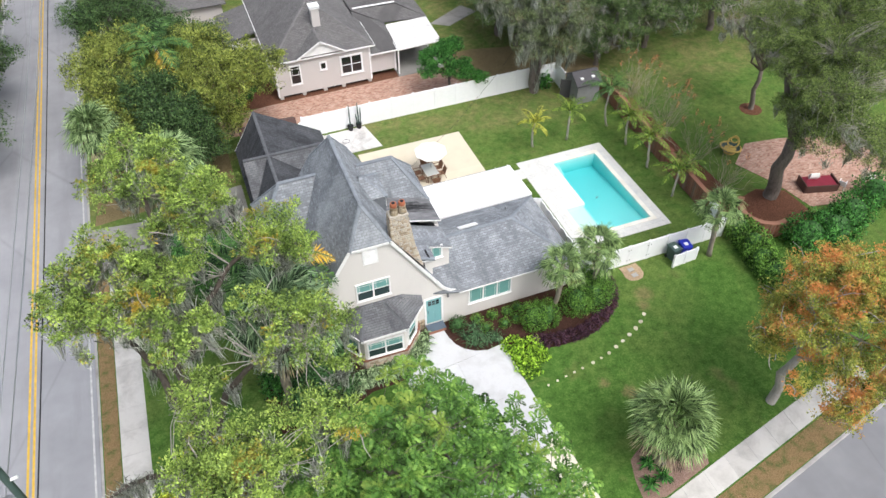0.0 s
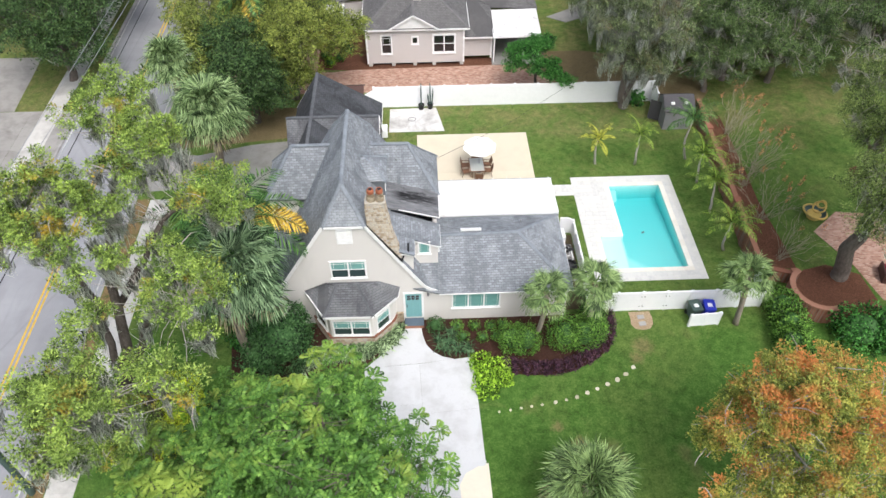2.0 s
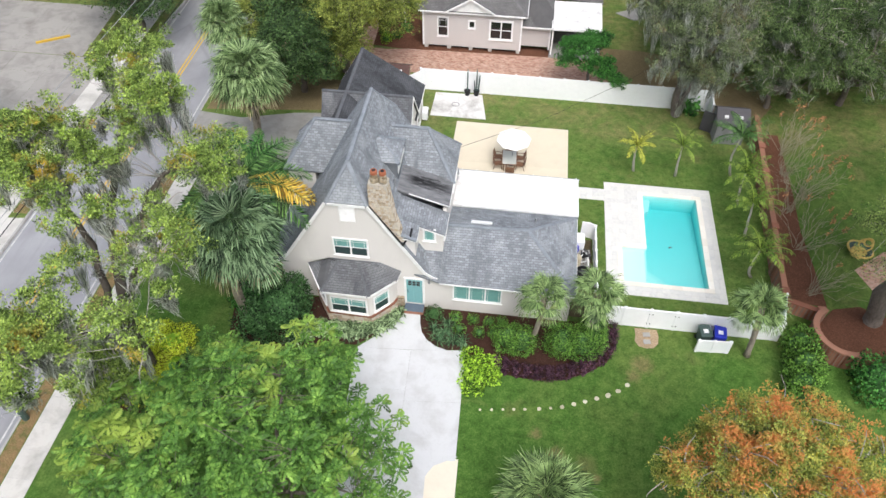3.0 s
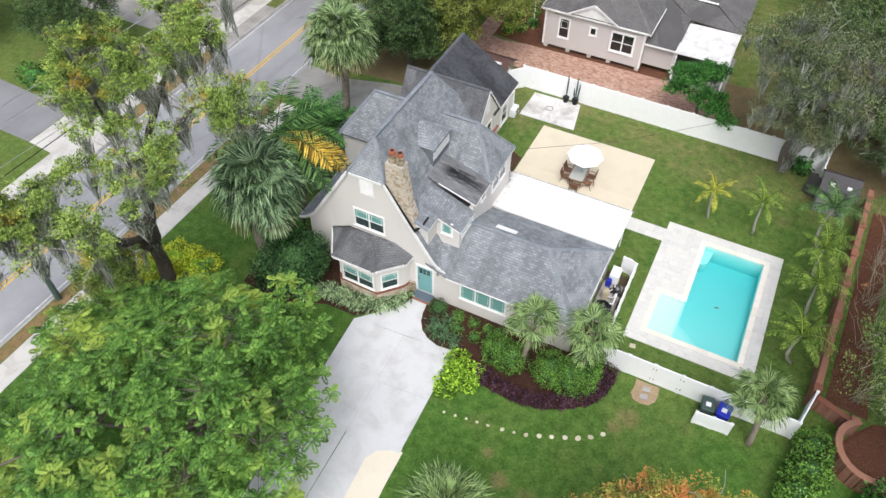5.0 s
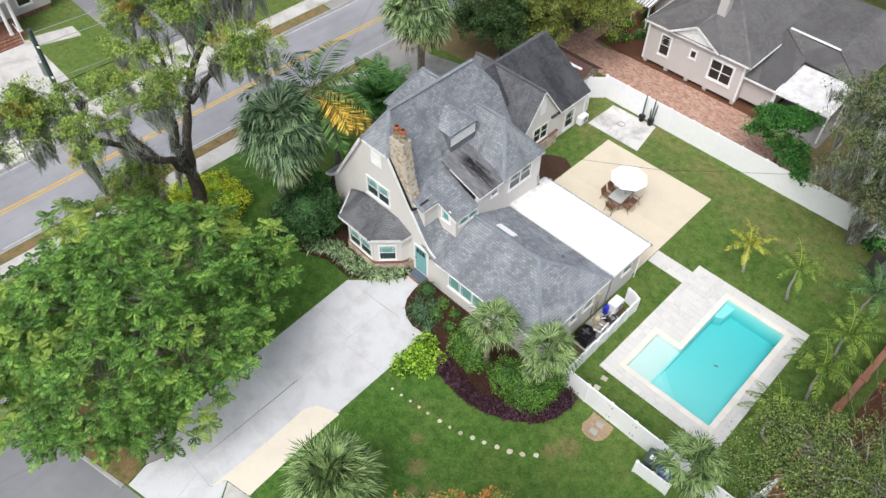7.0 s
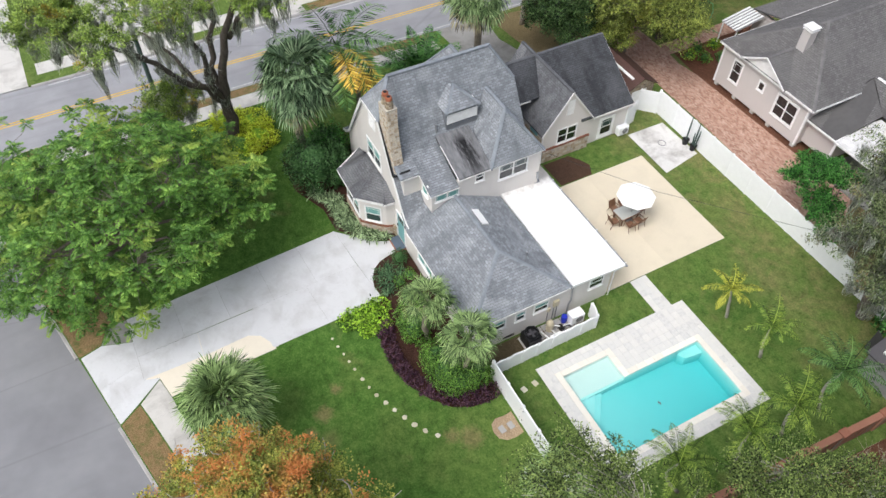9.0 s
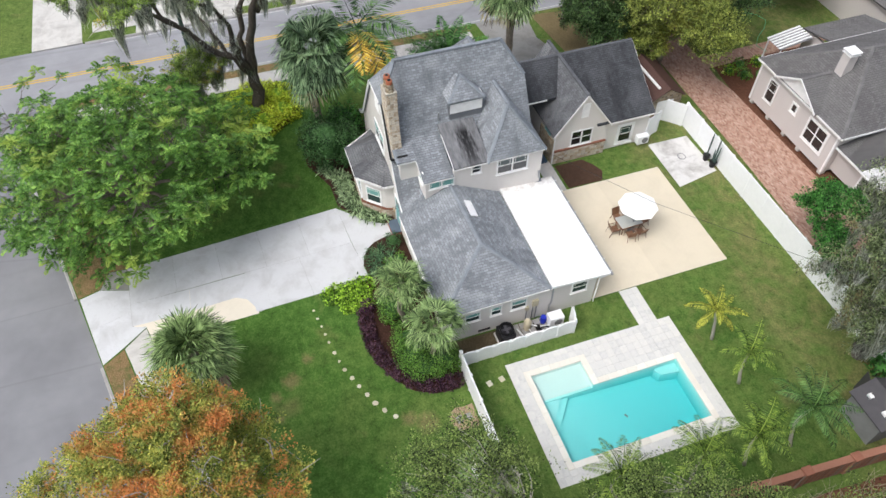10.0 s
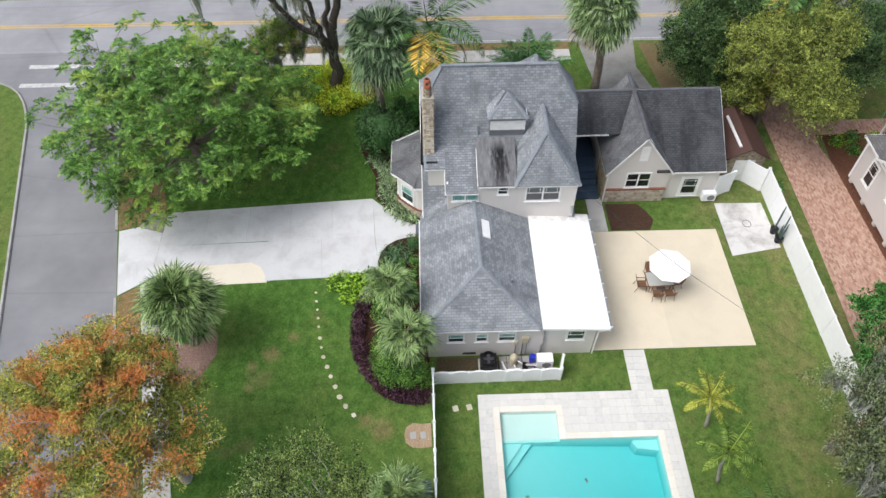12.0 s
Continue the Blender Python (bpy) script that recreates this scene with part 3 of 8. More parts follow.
def roof_plane(mb, pts, step=0.145, lift=0.016, thick=0.10):
    """A convex roof plane laid in overlapping courses, with an underside."""
    P = [Vector(p) for p in pts]
    n = Vector((0, 0, 0))
    for i in range(len(P)):
        n += (P[i] - P[0]).cross(P[(i + 1) % len(P)] - P[0])
    n.normalize()
    if n.z < 0:
        n, P = -n, P[::-1]
    u = Vector((0, 0, 1)).cross(n)
    u = u.normalized() if u.length > 1e-4 else Vector((1, 0, 0))
    v = n.cross(u)
    o = P[0]
    q = [((p - o).dot(u), (p - o).dot(v)) for p in P]
    lo, hi = min(b for a, b in q), max(b for a, b in q)
    k = 0
    while lo + k * step < hi - 1e-6:
        a, b = lo + k * step, min(hi, lo + (k + 1) * step)
        c = clip(q, a, b)
        if len(c) >= 3:
            up = [lift * (1 - (w - a) / step) + 0.003 for _, w in c]
            vs = [o + u * x + v * y + n * h for (x, y), h in zip(c, up)]
            mb.add(vs, [tuple(range(len(c)))], [[(x + 100, y - lo) for x, y in c]])
            low = [i for i in range(len(c)) if abs(c[i][1] - a) < 1e-6]
            if len(low) == 2:
                i, j = low
                vs = [vs[i], vs[j], o + u * c[j][0] + v * c[j][1] + n * 0.003, o + u * c[i][0] + v * c[i][1] + n * 0.003]
                mb.add(vs, [(0, 1, 2, 3)], [[(c[i][0] + 100, a - lo)] * 4])
        k += 1
    down = [p - Vector((0, 0, thick)) for p in P]
    m = len(P)
    mb.add(down, [tuple(range(m - 1, -1, -1))])
    mb.add(P + down, [(i, (i + 1) % m, m + (i + 1) % m, m + i) for i in range(m)])


CAPS = {"dark_stained_shingles": M["cap_dark"], "bay_shingles": M["cap_dark"], "taupe_shingles": M["cap_taupe"]}


def roof(name, planes, mat, parent, label="", caps=()):
    mb = MB()
    for p in planes:
        roof_plane(mb, p)
    me = mb.mesh(name)
    bm = bmesh.new()
    bm.from_mesh(me)
    bmesh.ops.remove_doubles(bm, verts=bm.verts, dist=0.0035)
    bm.to_mesh(me)
    bm.free()
    ob = part(name, me, mat, parent, label)
    for a, b in caps:
        a, b = Vector(a), Vector(b)
        d = b - a
        k = max(2, int(d.length / 0.22))
        s = d.cross(Vector((0, 0, 1))).normalized() * 0.105
        rings = []
        for i in range(k):
            for e, h in ((0.0, 0.045), (1.0, 0.028)):
                c = a + d * ((i + e) / k)
                up = Vector((0, 0, h))
                rings.append([tuple(c - s - Vector((0, 0, 0.10))), tuple(c + s - Vector((0, 0, 0.10))), tuple(c + s + up * 0.2), tuple(c + up), tuple(c - s + up * 0.2)])
        part("ridge_cap", MB().loft(rings), CAPS.get(mat.name, M["cap"]), ob)
    return ob

# ---------------- ground, streets, paving ----------------
def street_y(x, d=0.0):
    """The near kerb line of the side street; d metres away from the house."""
    return -17.6 + 0.232 * (x - 3.8) - d * 1.0266


gm = MB()
for x0, y0, x1, y1 in ((-900, -900, 900, 3.2), (-900, 11.5, 900, 900), (-900, 3.2, 11.4, 11.5), (16.9, 3.2, 900, 11.5)):
    gm.add([(x0, y0, -0.16), (x1, y0, -0.16), (x1, y1, -0.16), (x0, y1, -0.16)], [(0, 1, 2, 3)])
tagged(part("ground", gm, M["lawn_dry"]), "wide dry grassland reaching the horizon", "ground", kind="structure")

PX0, PX1, PY0, PY1 = 13.16, 16.64, 3.50, 11.23   # swimming pool
SX0, SY1 = 11.65, 6.36                            # shallow shelf, west of its south end
RX0, RX1 = -26.6, -19.3                           # main road
lot = MB()
west_curve = [(-19.3, -19.0), (-18.9, -20.4), (-17.8, -21.5), (-16.2, street_y(-16.2))]
ly0, ly1, lx0, lx1, sx0, sy1 = PY0 - 0.06, PY1 + 0.06, PX0 - 0.06, PX1 + 0.06, SX0 - 0.06, SY1 + 0.06
lot.prism([(-19.3, ly0)] + west_curve + [(70, street_y(70)), (70, ly0)], -0.155, 0.0)
lot.prism([(-19.3, ly0), (sx0, ly0), (sx0, sy1), (-19.3, sy1)], -0.155, 0.0)
lot.prism([(-19.3, sy1), (lx0, sy1), (lx0, ly1), (-19.3, ly1)], -0.155, 0.0)
lot.prism([(lx1, ly0), (70, ly0), (70, ly1), (lx1, ly1)], -0.155, 0.0)
lot.prism([(-19.3, ly1), (70, ly1), (70, 110), (-19.3, 110)], -0.155, 0.0)
tagged(part("lawn", lot, M["lawn"], fix=False), "mown green lawn with dry brown patches", "lawn", kind="structure")
far = MB()
far.prism([(-90, -20), (-28.5, -20), (-27.2, -19.2), (RX0, -17.6), (RX0, 110), (-90, 110)], -0.155, -0.01)
tagged(part("lawn_far_side", far, M["lawn_dry"]), "grass lots across the main road", "lawn", kind="structure")
corner = MB()
CORNER = [(-8.8, street_y(-8.8, 6.3)), (-10.6, -27.4), (-12.2, -27.95), (-13.4, -28.5), (-14.4, -29.2), (-15.1, -30.0), (-15.6, -31.0), (-16.0, -33.0), (-16.1, -60)]
corner.prism([(70, -60), (70, street_y(70, 6.3))] + CORNER, -0.155, 0.0)
tagged(part("lawn_corner", corner, M["lawn_dry"]), "grass corner lot across the side street", "lawn", kind="structure")

road = MB().prism([(RX0 - 0.0, -120), (RX1, -120), (RX1, 120), (RX0, 120)], -0.158, -0.115)
tagged(part("road_main", road, M["asphalt_main"]), "worn grey asphalt two-lane road", "road", kind="structure")
side = MB().prism([(-19.3, street_y(-19.3, -3.9) - 0.0), (-19.3, -60), (-12, -60), (-12, street_y(-12, 8.0)), (70, street_y(70, 6.3)), (70, street_y(70)), (-16.2, street_y(-16.2)), (-18.4, -20.6)], -0.158, -0.118)
tagged(part("road_side", side, M["asphalt"]), "smooth grey asphalt side street", "road", kind="structure")
for i, x in enumerate((-22.95, -22.68)):
    mk = part("road_marking", MB().box(x - 0.06, -120, -0.115, x + 0.06, 120, -0.110), M["yellow"])
    tagged(mk, "yellow double centre line on the asphalt", "road marking", "centre line", "structure")
for x in (-26.25, -19.75):
    tagged(part("road_marking", MB().box(x - 0.05, -16.5, -0.115, x + 0.05, 120, -0.110), M["white"]), "faded white edge line on the asphalt", "road marking", "edge lines", "structure")
for x in (-15.4, -17.6):
    tagged(part("road_marking", MB().prism([(x - 0.22, -29.4), (x + 0.22, -29.4), (x + 0.22, -24.6), (x - 0.22, -24.6)], -0.118, -0.111), M["white"]), "white crosswalk bar across the side street", "road marking", "crosswalk bars", "structure")


def curb(name, pts, w=0.18, top=0.015):
    mb = MB()
    for a, b in zip(pts, pts[1:]):
        d = Vector((b[0] - a[0], b[1] - a[1], 0)).normalized()
        s = Vector((d.y, -d.x, 0)) * w
        mb.loft([[(p[0], p[1], -0.15), (p[0] + s.x, p[1] + s.y, -0.15), (p[0] + s.x, p[1] + s.y, top - 0.09), (p[0] + s.x * 0.7, p[1] + s.y * 0.7, top), (p[0], p[1], top)] for p in (a, b)])
    return tagged(part(name, mb, M["curb"]), "weathered concrete kerb along the street", "kerb", kind="structure")


curb("curb_main_near", [(RX1, -19.0), (RX1, 11.6)][::-1])
curb("curb_main_north", [(RX1, 120), (RX1, 16.4)])
curb("curb_main_far", [(RX0, -17.6), (RX0, 120)])
curb("curb_corner", [(-19.3, -19.0), (-18.9, -20.4), (-17.8, -21.5), (-16.2, street_y(-16.2)), (-1.2, street_y(-1.2))])
curb("curb_side", [(3.9, street_y(3.9)), (70, street_y(70))])
curb("curb_side_far", [(70, street_y(70, 6.3))] + CORNER)


def slabs(name, label, quads, mat, z1=0.02, z0=-0.12, gap=0.011, category="pavement", group="", bedded=True):
    """A pavement with each of its slabs as a piece."""
    base = thing(name, label, category, group, "structure")
    if bedded:
        mb = MB()
        for q in quads:
            mb.loft([[(x, y, z0 - 0.02) for x, y in q], [(x, y, z1 - 0.012) for x, y in q]])
        part("slab_bed", mb, M["joint"], base, fix=False)
    for q in quads:
        cx, cy = sum(p[0] for p in q) / len(q), sum(p[1] for p in q) / len(q)
        sh = [(cx + (x - cx) * (1 - gap / max(0.3, math.hypot(x - cx, y - cy))), cy + (y - cy) * (1 - gap / max(0.3, math.hypot(x - cx, y - cy)))) for x, y in q]
        z = z1 + random.uniform(-0.003, 0.003)
        mb = MB().loft([[(x, y, z0) for x, y in sh], [(x, y, z) for x, y in sh]])
        part("slab", mb, mat, base)
    return base


def grid(corners, nx, ny):
    """Quads between the four corners (sw, se, ne, nw)."""
    a, b, c, d = [Vector((*p, 0)) for p in corners]
    at = lambda s, t: tuple(((a * (1 - s) + b * s) * (1 - t) + (d * (1 - s) + c * s) * t)[:2])
    return [[at(i / nx, j / ny), at((i + 1) / nx, j / ny), at((i + 1) / nx, (j + 1) / ny), at(i / nx, (j + 1) / ny)] for j in range(ny) for i in range(nx)]


# driveway: two lanes of poured slabs with a curved entry walk and a flared apron
drive = grid([(-2.45, -15.94), (0.25, -15.94), (-0.2, -3.1), (-3.25, -3.3)], 1, 5) + grid([(0.25, -15.94), (3.2, -15.94), (2.78, -2.75), (-0.2, -3.1)], 1, 4)[2:]
drive += [[(0.25, -15.94), (1.78, -15.94), (1.78, -12.8), (0.16, -12.7)], [(0.16, -12.7), (1.78, -12.8), (1.62, -10.3), (1.95, -9.7), (3.05, -9.1), (2.98, -9.05), (0.06, -9.4)]]
drive += [[(-1.03, -18.62), (1.37, -18.1), (0.75, -15.94), (-0.82, -15.94), (-1.34, -17.5)], [(1.37, -18.1), (3.78, -17.56), (3.05, -16.5), (2.05, -15.18), (1.78, -15.94), (0.75, -15.94)]]
arc = [(-0.06, -0.62), (0.02, -1.2), (0.2, -1.8), (0.55, -2.3), (1.1, -2.68), (1.7, -2.85)]
drive += [[(-3.2, -3.3), (-0.15, -3.08), (1.7, -2.88)] + arc[::-1] + [(-1.0, -0.62), (-1.2, -1.1), (-1.9, -2.0)]]
slabs("driveway", "pale grey poured concrete driveway with hairline joints", drive, M["concrete"])
tagged(part("driveway_base", MB().prism([(0.3, -15.85), (1.85, -15.85), (2.0, -15.22), (3.4, -14.9), (3.05, -9.2), (0.15, -9.5)], -0.16, 0.010), M["cream"]), "cream mortar bed under the driveway strip", "pavement", kind="structure")
slabs("driveway_apron", "cream-toned concrete strip beside the driveway", [[(1.82, -15.75), (2.02, -15.2), (3.42, -14.86), (3.2, -12.6), (1.79, -12.6)], [(1.79, -12.55), (3.2, -12.55), (3.12, -9.2), (2.0, -9.85), (1.68, -10.4)]], M["cream"])
slabs("driveway_patch", "darker old concrete patch at the driveway mouth", [[(-2.5, -16.95), (-1.38, -17.48), (-0.86, -15.97), (-2.42, -15.95)]], M["old"])
sq = [[(3.12, -16.42), (4.25, -16.12), (4.25, -14.80), (3.5, -14.90), (2.14, -15.22)]]
for i in range(1, 12):
    x0, x1 = 2.75 + i * 1.5, 2.75 + (i + 1) * 1.5
    f = lambda x, e: -14.35 + 0.236 * (x - 6.6) - e
    sq.append([(x0, f(x0, 1.22)), (x1, f(x1, 1.22)), (x1, f(x1, -0.08)), (x0, f(x0, -0.08))])
slabs("sidewalk_side", "stained pale concrete sidewalk beside the side street", sq, M["walk"], group="sidewalks")
slabs("sidewalk_main", "pale concrete sidewalk along the main road", grid([(-18.45, -19), (-17.05, -19.0), (-16.95, 11.2), (-18.35, 11.2)], 1, 20), M["walk"], group="sidewalks")
slabs("sidewalk_far", "pale concrete sidewalk across the main road", grid([(-29.2, -17), (-27.7, -17), (-27.7, 60), (-29.2, 60)], 1, 40), M["walk"], group="sidewalks")
slabs("driveway_far", "pale concrete driveway across the main road", grid([(-41.5, -12.4), (-26.6, -13.8), (-26.6, -5.9), (-40.0, -5.6)], 4, 2) + [[(-40.2, -5.5), (-38.6, -5.5), (-37.6, -2.3), (-39.4, -2.2)]] + grid([(-41, -21.5), (-26.6, -21.5), (-26.6, -17.8), (-41, -17.8)], 4, 1) + grid([(-31.5, -0.6), (-26.6, -1.0), (-26.6, 3.8), (-31.5, 3.4)], 2, 2), M["walk"], -0.0, group="far driveways")
slabs("asphalt_drive_far", "patched dark asphalt driveway across the main road", [[(-44, -0.4), (-31.55, -0.6), (-31.55, 3.4), (-44, 4.0)]], M["asphalt"], -0.0, group="far driveways")
slabs("parking_far", "stained grey concrete forecourt across the main road", grid([(-44, 14.5), (-26.6, 14.5), (-26.6, 22.0), (-44, 22.0)], 5, 3) + grid([(-44, 22.05), (-31.5, 22.05), (-32.0, 30.0), (-44, 30.0)], 4, 3), M["lot"], -0.0, group="far driveways")
slabs("driveway_west", "cracked dark grey concrete driveway with leaf stains", [[(-19.3, 12.0), (-16.0, 12.3), (-16.0, 15.9), (-19.3, 16.3)], [(-16.0, 12.3), (-12.4, 12.8), (-12.2, 17.0), (-16.0, 15.9)], [(-12.4, 12.8), (-8.9, 13.2), (-8.9, 17.4), (-12.2, 17.0)], [(-13.6, 8.6), (-11.2, 8.8), (-10.2, 13.0), (-13.0, 12.7)]], M["old"])
leafy = MB()
leafy.prism([(-19.0, 16.6), (-12.0, 17.4), (-9.2, 17.8), (-9.2, 21.5), (-18.4, 22.5)], -0.1, 0.012)
tagged(part("leaf_litter_bed", leafy, M["leaflitter"]), "brown leaf litter under the roadside trees", "leaf litter", kind="structure")
verge = MB()
verge.prism([(-19.25, -18.9), (-18.5, -18.9), (-18.4, 11.3), (-19.25, 11.3)], -0.1, 0.008)
verge.prism([(3.86, street_y(3.86) + 0.05), (22, street_y(22) + 0.05), (22, -11.95), (16.2, -13.4), (3.14, -16.46)], -0.1, 0.008)
verge.prism([(-6.5, street_y(-6.5) + 0.05), (-1.12, street_y(-1.12) + 0.05), (-1.4, -17.52), (-2.54, -16.98), (-2.5, -16.0), (-4.5, -16.6), (-7.2, -18.2)], -0.1, 0.008)
verge.prism([(-27.6, 4.2), (-26.7, 4.2), (-26.7, 14.3), (-27.6, 14.3)], -0.1, 0.002)
tagged(part("verge", verge, M["verge"]), "brown leaf-strewn verge beside the kerb", "verge", kind="structure")

pk_ = part("parking_bumper", MB().bar((-36.2, 23.4, 0.09), (-33.9, 24.8, 0.09), 0.2, 0.14), M["yellow"])
tagged(pk_, "yellow concrete bumper in the forecourt", "parking bumper", kind="structure")

# planting beds
def bed(label, pts, mat, z=0.035):
    mb = MB()
    cx, cy = sum(p[0] for p in pts) / len(pts), sum(p[1] for p in pts) / len(pts)
    inner = [(cx + (x - cx) * 0.92, cy + (y - cy) * 0.92) for x, y in pts]
    mb.loft([[(x, y, -0.05) for x, y in pts], [(x, y, 0.006) for x, y in pts], [(x, y, z) for x, y in inner]])
    return tagged(part("planting_bed", mb, mat, fix=False), label, "planting bed", "planting beds", "structure")


bed("reddish brown mulch bed along the front wall", [(0.05, -0.02)] + arc + [(2.6, -2.72), (3.3, -3.3), (4.5, -3.85), (5.6, -4.1), (7.0, -4.15), (8.3, -3.9), (9.5, -3.3), (10.5, -2.5), (11.0, -1.5), (11.1, -0.3), (10.6, 0.05), (8.6, 0.05)], M["mulch"])
bed("dark mulch bed round the bay window", [(-1.0, -0.1), (-1.05, -0.6), (-1.9, -1.95), (-3.3, -3.15), (-5.2, -3.2), (-7.6, -4.2), (-10.4, -4.0), (-10.8, -1.6), (-9.8, 1.5), (-8.0, 1.5), (-8.0, -0.1)], M["mulch"])
bed("pale wood-chip bed under the fan palm", [(5.2, -14.0), (5.35, -13.0), (5.72, -11.9), (6.6, -11.4), (7.8, -11.3), (9.1, -11.9), (9.6, -12.75), (9.3, -13.5), (6.3, -14.25)], M["chips"])
bed("bare soil square beside the terrace", [(-2.3, 11.2), (-0.15, 11.25), (-0.12, 13.6), (-0.9, 14.0), (-1.6, 13.7), (-2.3, 13.2)], M["soil"])
bed("weedy brown soil strip beneath the pool equipment", [(8.4, 0.4), (9.75, 0.4), (9.75, 6.6), (8.4, 6.6)], M["weedy"])
bed("mulch ring round the leaning oak", [(-14.0 + 2.6 * math.cos(a), -6.3 + 2.6 * math.sin(a)) for a in (k * math.pi / 8 for k in range(16))], M["mulch"])
bed("rusty mulch bed behind the garden wall", [(21.2, 3.2), (23.3, 3.0), (23.2, 6.0), (23.0, 9.0), (23.2, 13.0), (23.3, 19.0), (22.1, 19.0)], M["rustmulch"])
bed("rusty mulch bed round the oak inside the curved wall", [(22.6, 1.8), (21.95, 0.5), (22.6, -0.8), (23.8, -1.1), (27.2, -0.6), (27.0, 2.4), (25.2, 3.3), (23.6, 2.9)], M["rustmulch"])
bed("rusty mulch bed along the neighbouring house", [(-5.2, 26.7), (6.4, 26.95), (6.4, 28.2), (-3.9, 28.0), (-5.4, 36), (-8.4, 36), (-8.2, 27.0)], M["rustmulch"])
bed("woodland leaf litter behind the sheds", [(18.9, 19.6), (21.4, 19.4), (23.5, 22.5), (22, 27), (14, 29), (8, 29), (12, 22.5), (19, 21.6)], M["leaflitter"])

# terrace, walks and pads behind the house
slabs("terrace", "smooth cream-coated concrete terrace", grid([(-0.05, 8.7), (8.2, 8.7), (8.15, 17.6), (-0.05, 17.6)], 2, 2), M["patio"], 0.03, gap=0.004)
slabs("concrete_pad", "weathered pale concrete pad with stains", grid([(-2.15, 18.05), (2.05, 18.05), (1.5, 21.1), (-2.1, 21.0)], 2, 1), M["pad"], 0.03)
slabs("garden_walk", "plain concrete strip beside the breezeway", [[(-2.9, 10.05), (-0.08, 10.1), (-0.08, 11.05), (-2.9, 11.05)]], M["walk"])
pathn = MB().prism([(-19.0, 23.7), (-10.4, 23.5), (-0.1, 23.4), (12.2, 22.9), (11.2, 26.3), (9.5, 27.1), (-4.4, 26.9), (-7.0, 26.5), (-8.0, 26.6), (-19.0, 26.4)], -0.1, 0.015)
tagged(part("brick_drive", pathn, M["brickpath"]), "weathered red brick driveway beside the neighbouring house", "driveway", kind="structure")
tagged(part("brick_walk", MB().prism([(-9.6, 26.0), (-8.2, 26.2), (-8.4, 38), (-9.8, 38)], -0.1, 0.012), M["brickpath"]), "narrow red brick walk", "path", kind="structure")
tagged(part("brick_court", MB().prism([(25.6, 6.2), (26.9, 3.2), (27.5, 0.3), (31.5, -0.4), (36, -1.0), (36, 6.0), (30.6, 7.6), (27.8, 8.0)], -0.1, 0.03), M["brickpath"]), "pinkish brick courtyard beyond the garden wall", "courtyard", kind="structure")
tagged(part("far_slab", MB().prism([(12.1, 34.9), (13.7, 33.8), (17.2, 35.6), (16.2, 37.3)], -0.1, 0.05), M["old"]), "weathered concrete slab behind the neighbouring house", "concrete slab", kind="structure")

# swimming pool
pool = thing("swimming_pool", "turquoise in-ground swimming pool with a shallow shelf", "swimming pool")
shell = MB()
# floor raised to the depth it seems to have under refraction
shell.loft([[(PX0 - 0.12, PY0 - 0.12, -2.1), (PX1 + 0.12, PY0 - 0.12, -2.1), (PX1 + 0.12, PY1 + 0.12, -2.1), (PX0 - 0.12, PY1 + 0.12, -2.1)], [(PX0 - 0.12, PY0 - 0.12, -0.62), (PX1 + 0.12, PY0 - 0.12, -0.62), (PX1 + 0.12, PY1 + 0.12, -1.22), (PX0 - 0.12, PY1 + 0.12, -1.22)]])
shell.box(PX1, PY0 - 0.12, -1.9, PX1 + 0.12, PY1 + 0.12, -0.05)
shell.box(PX0 - 0.12, PY1, -1.9, PX1, PY1 + 0.12, -0.05)
shell.box(PX0 - 0.12, PY0 - 0.12, -1.9, PX1, PY0, -0.05)
shell.box(PX0 - 0.12, SY1, -1.9, PX0, PY1, -0.05)
shell.box(PX0 - 0.12, PY0, -1.9, PX0, SY1, -0.30)
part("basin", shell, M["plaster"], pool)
shelf = MB()
shelf.box(SX0 - 0.1, PY0 - 0.12, -0.5, PX0 - 0.12, SY1 + 0.1, -0.28)
shelf.box(SX0 - 0.1, PY0, -0.28, SX0, SY1, -0.05)
shelf.box(SX0 - 0.1, SY1, -0.28, PX0 - 0.12, SY1 + 0.1, -0.05)
shelf.box(SX0 - 0.1, PY0 - 0.12, -0.28, PX0 - 0.12, PY0, -0.05)
part("tanning_shelf", shelf, M["plaster_light"], pool, "pale turquoise shallow shelf")
st = MB()
st.prism([(PX0, PY0), (PX0 + 1.9, PY0), (PX0, PY0 + 1.5)], -0.9, -0.52)
st.prism([(PX0, PY0), (PX0 + 1.4, PY0), (PX0, PY0 + 1.05)], -0.52, -0.38)
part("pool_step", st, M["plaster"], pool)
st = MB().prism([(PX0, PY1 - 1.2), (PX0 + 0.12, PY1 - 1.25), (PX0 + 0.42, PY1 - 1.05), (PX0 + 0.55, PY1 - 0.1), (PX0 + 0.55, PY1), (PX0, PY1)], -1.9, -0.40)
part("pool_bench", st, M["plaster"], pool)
# small grey lump in place of debris specks on the pool floor
dr = MB().tube([(14.78, 7.55, -0.97), (14.85, 7.5, -0.91), (14.95, 7.57, -0.90), (15.02, 7.52, -0.93)], [0.03, 0.055, 0.045, 0.02], 8)
part("pool_cleaner", dr, M["grey"], pool)
wat = MB().add([(SX0, PY0, -0.075), (PX1, PY0, -0.075), (PX1, PY1, -0.075), (PX0, PY1, -0.075), (PX0, SY1, -0.075), (SX0, SY1, -0.075)], [(0, 1, 2, 3, 4, 5)])
wob = part("water", wat, M["water"], pool, "clear turquoise water", fix=False)
wob.visible_shadow = False

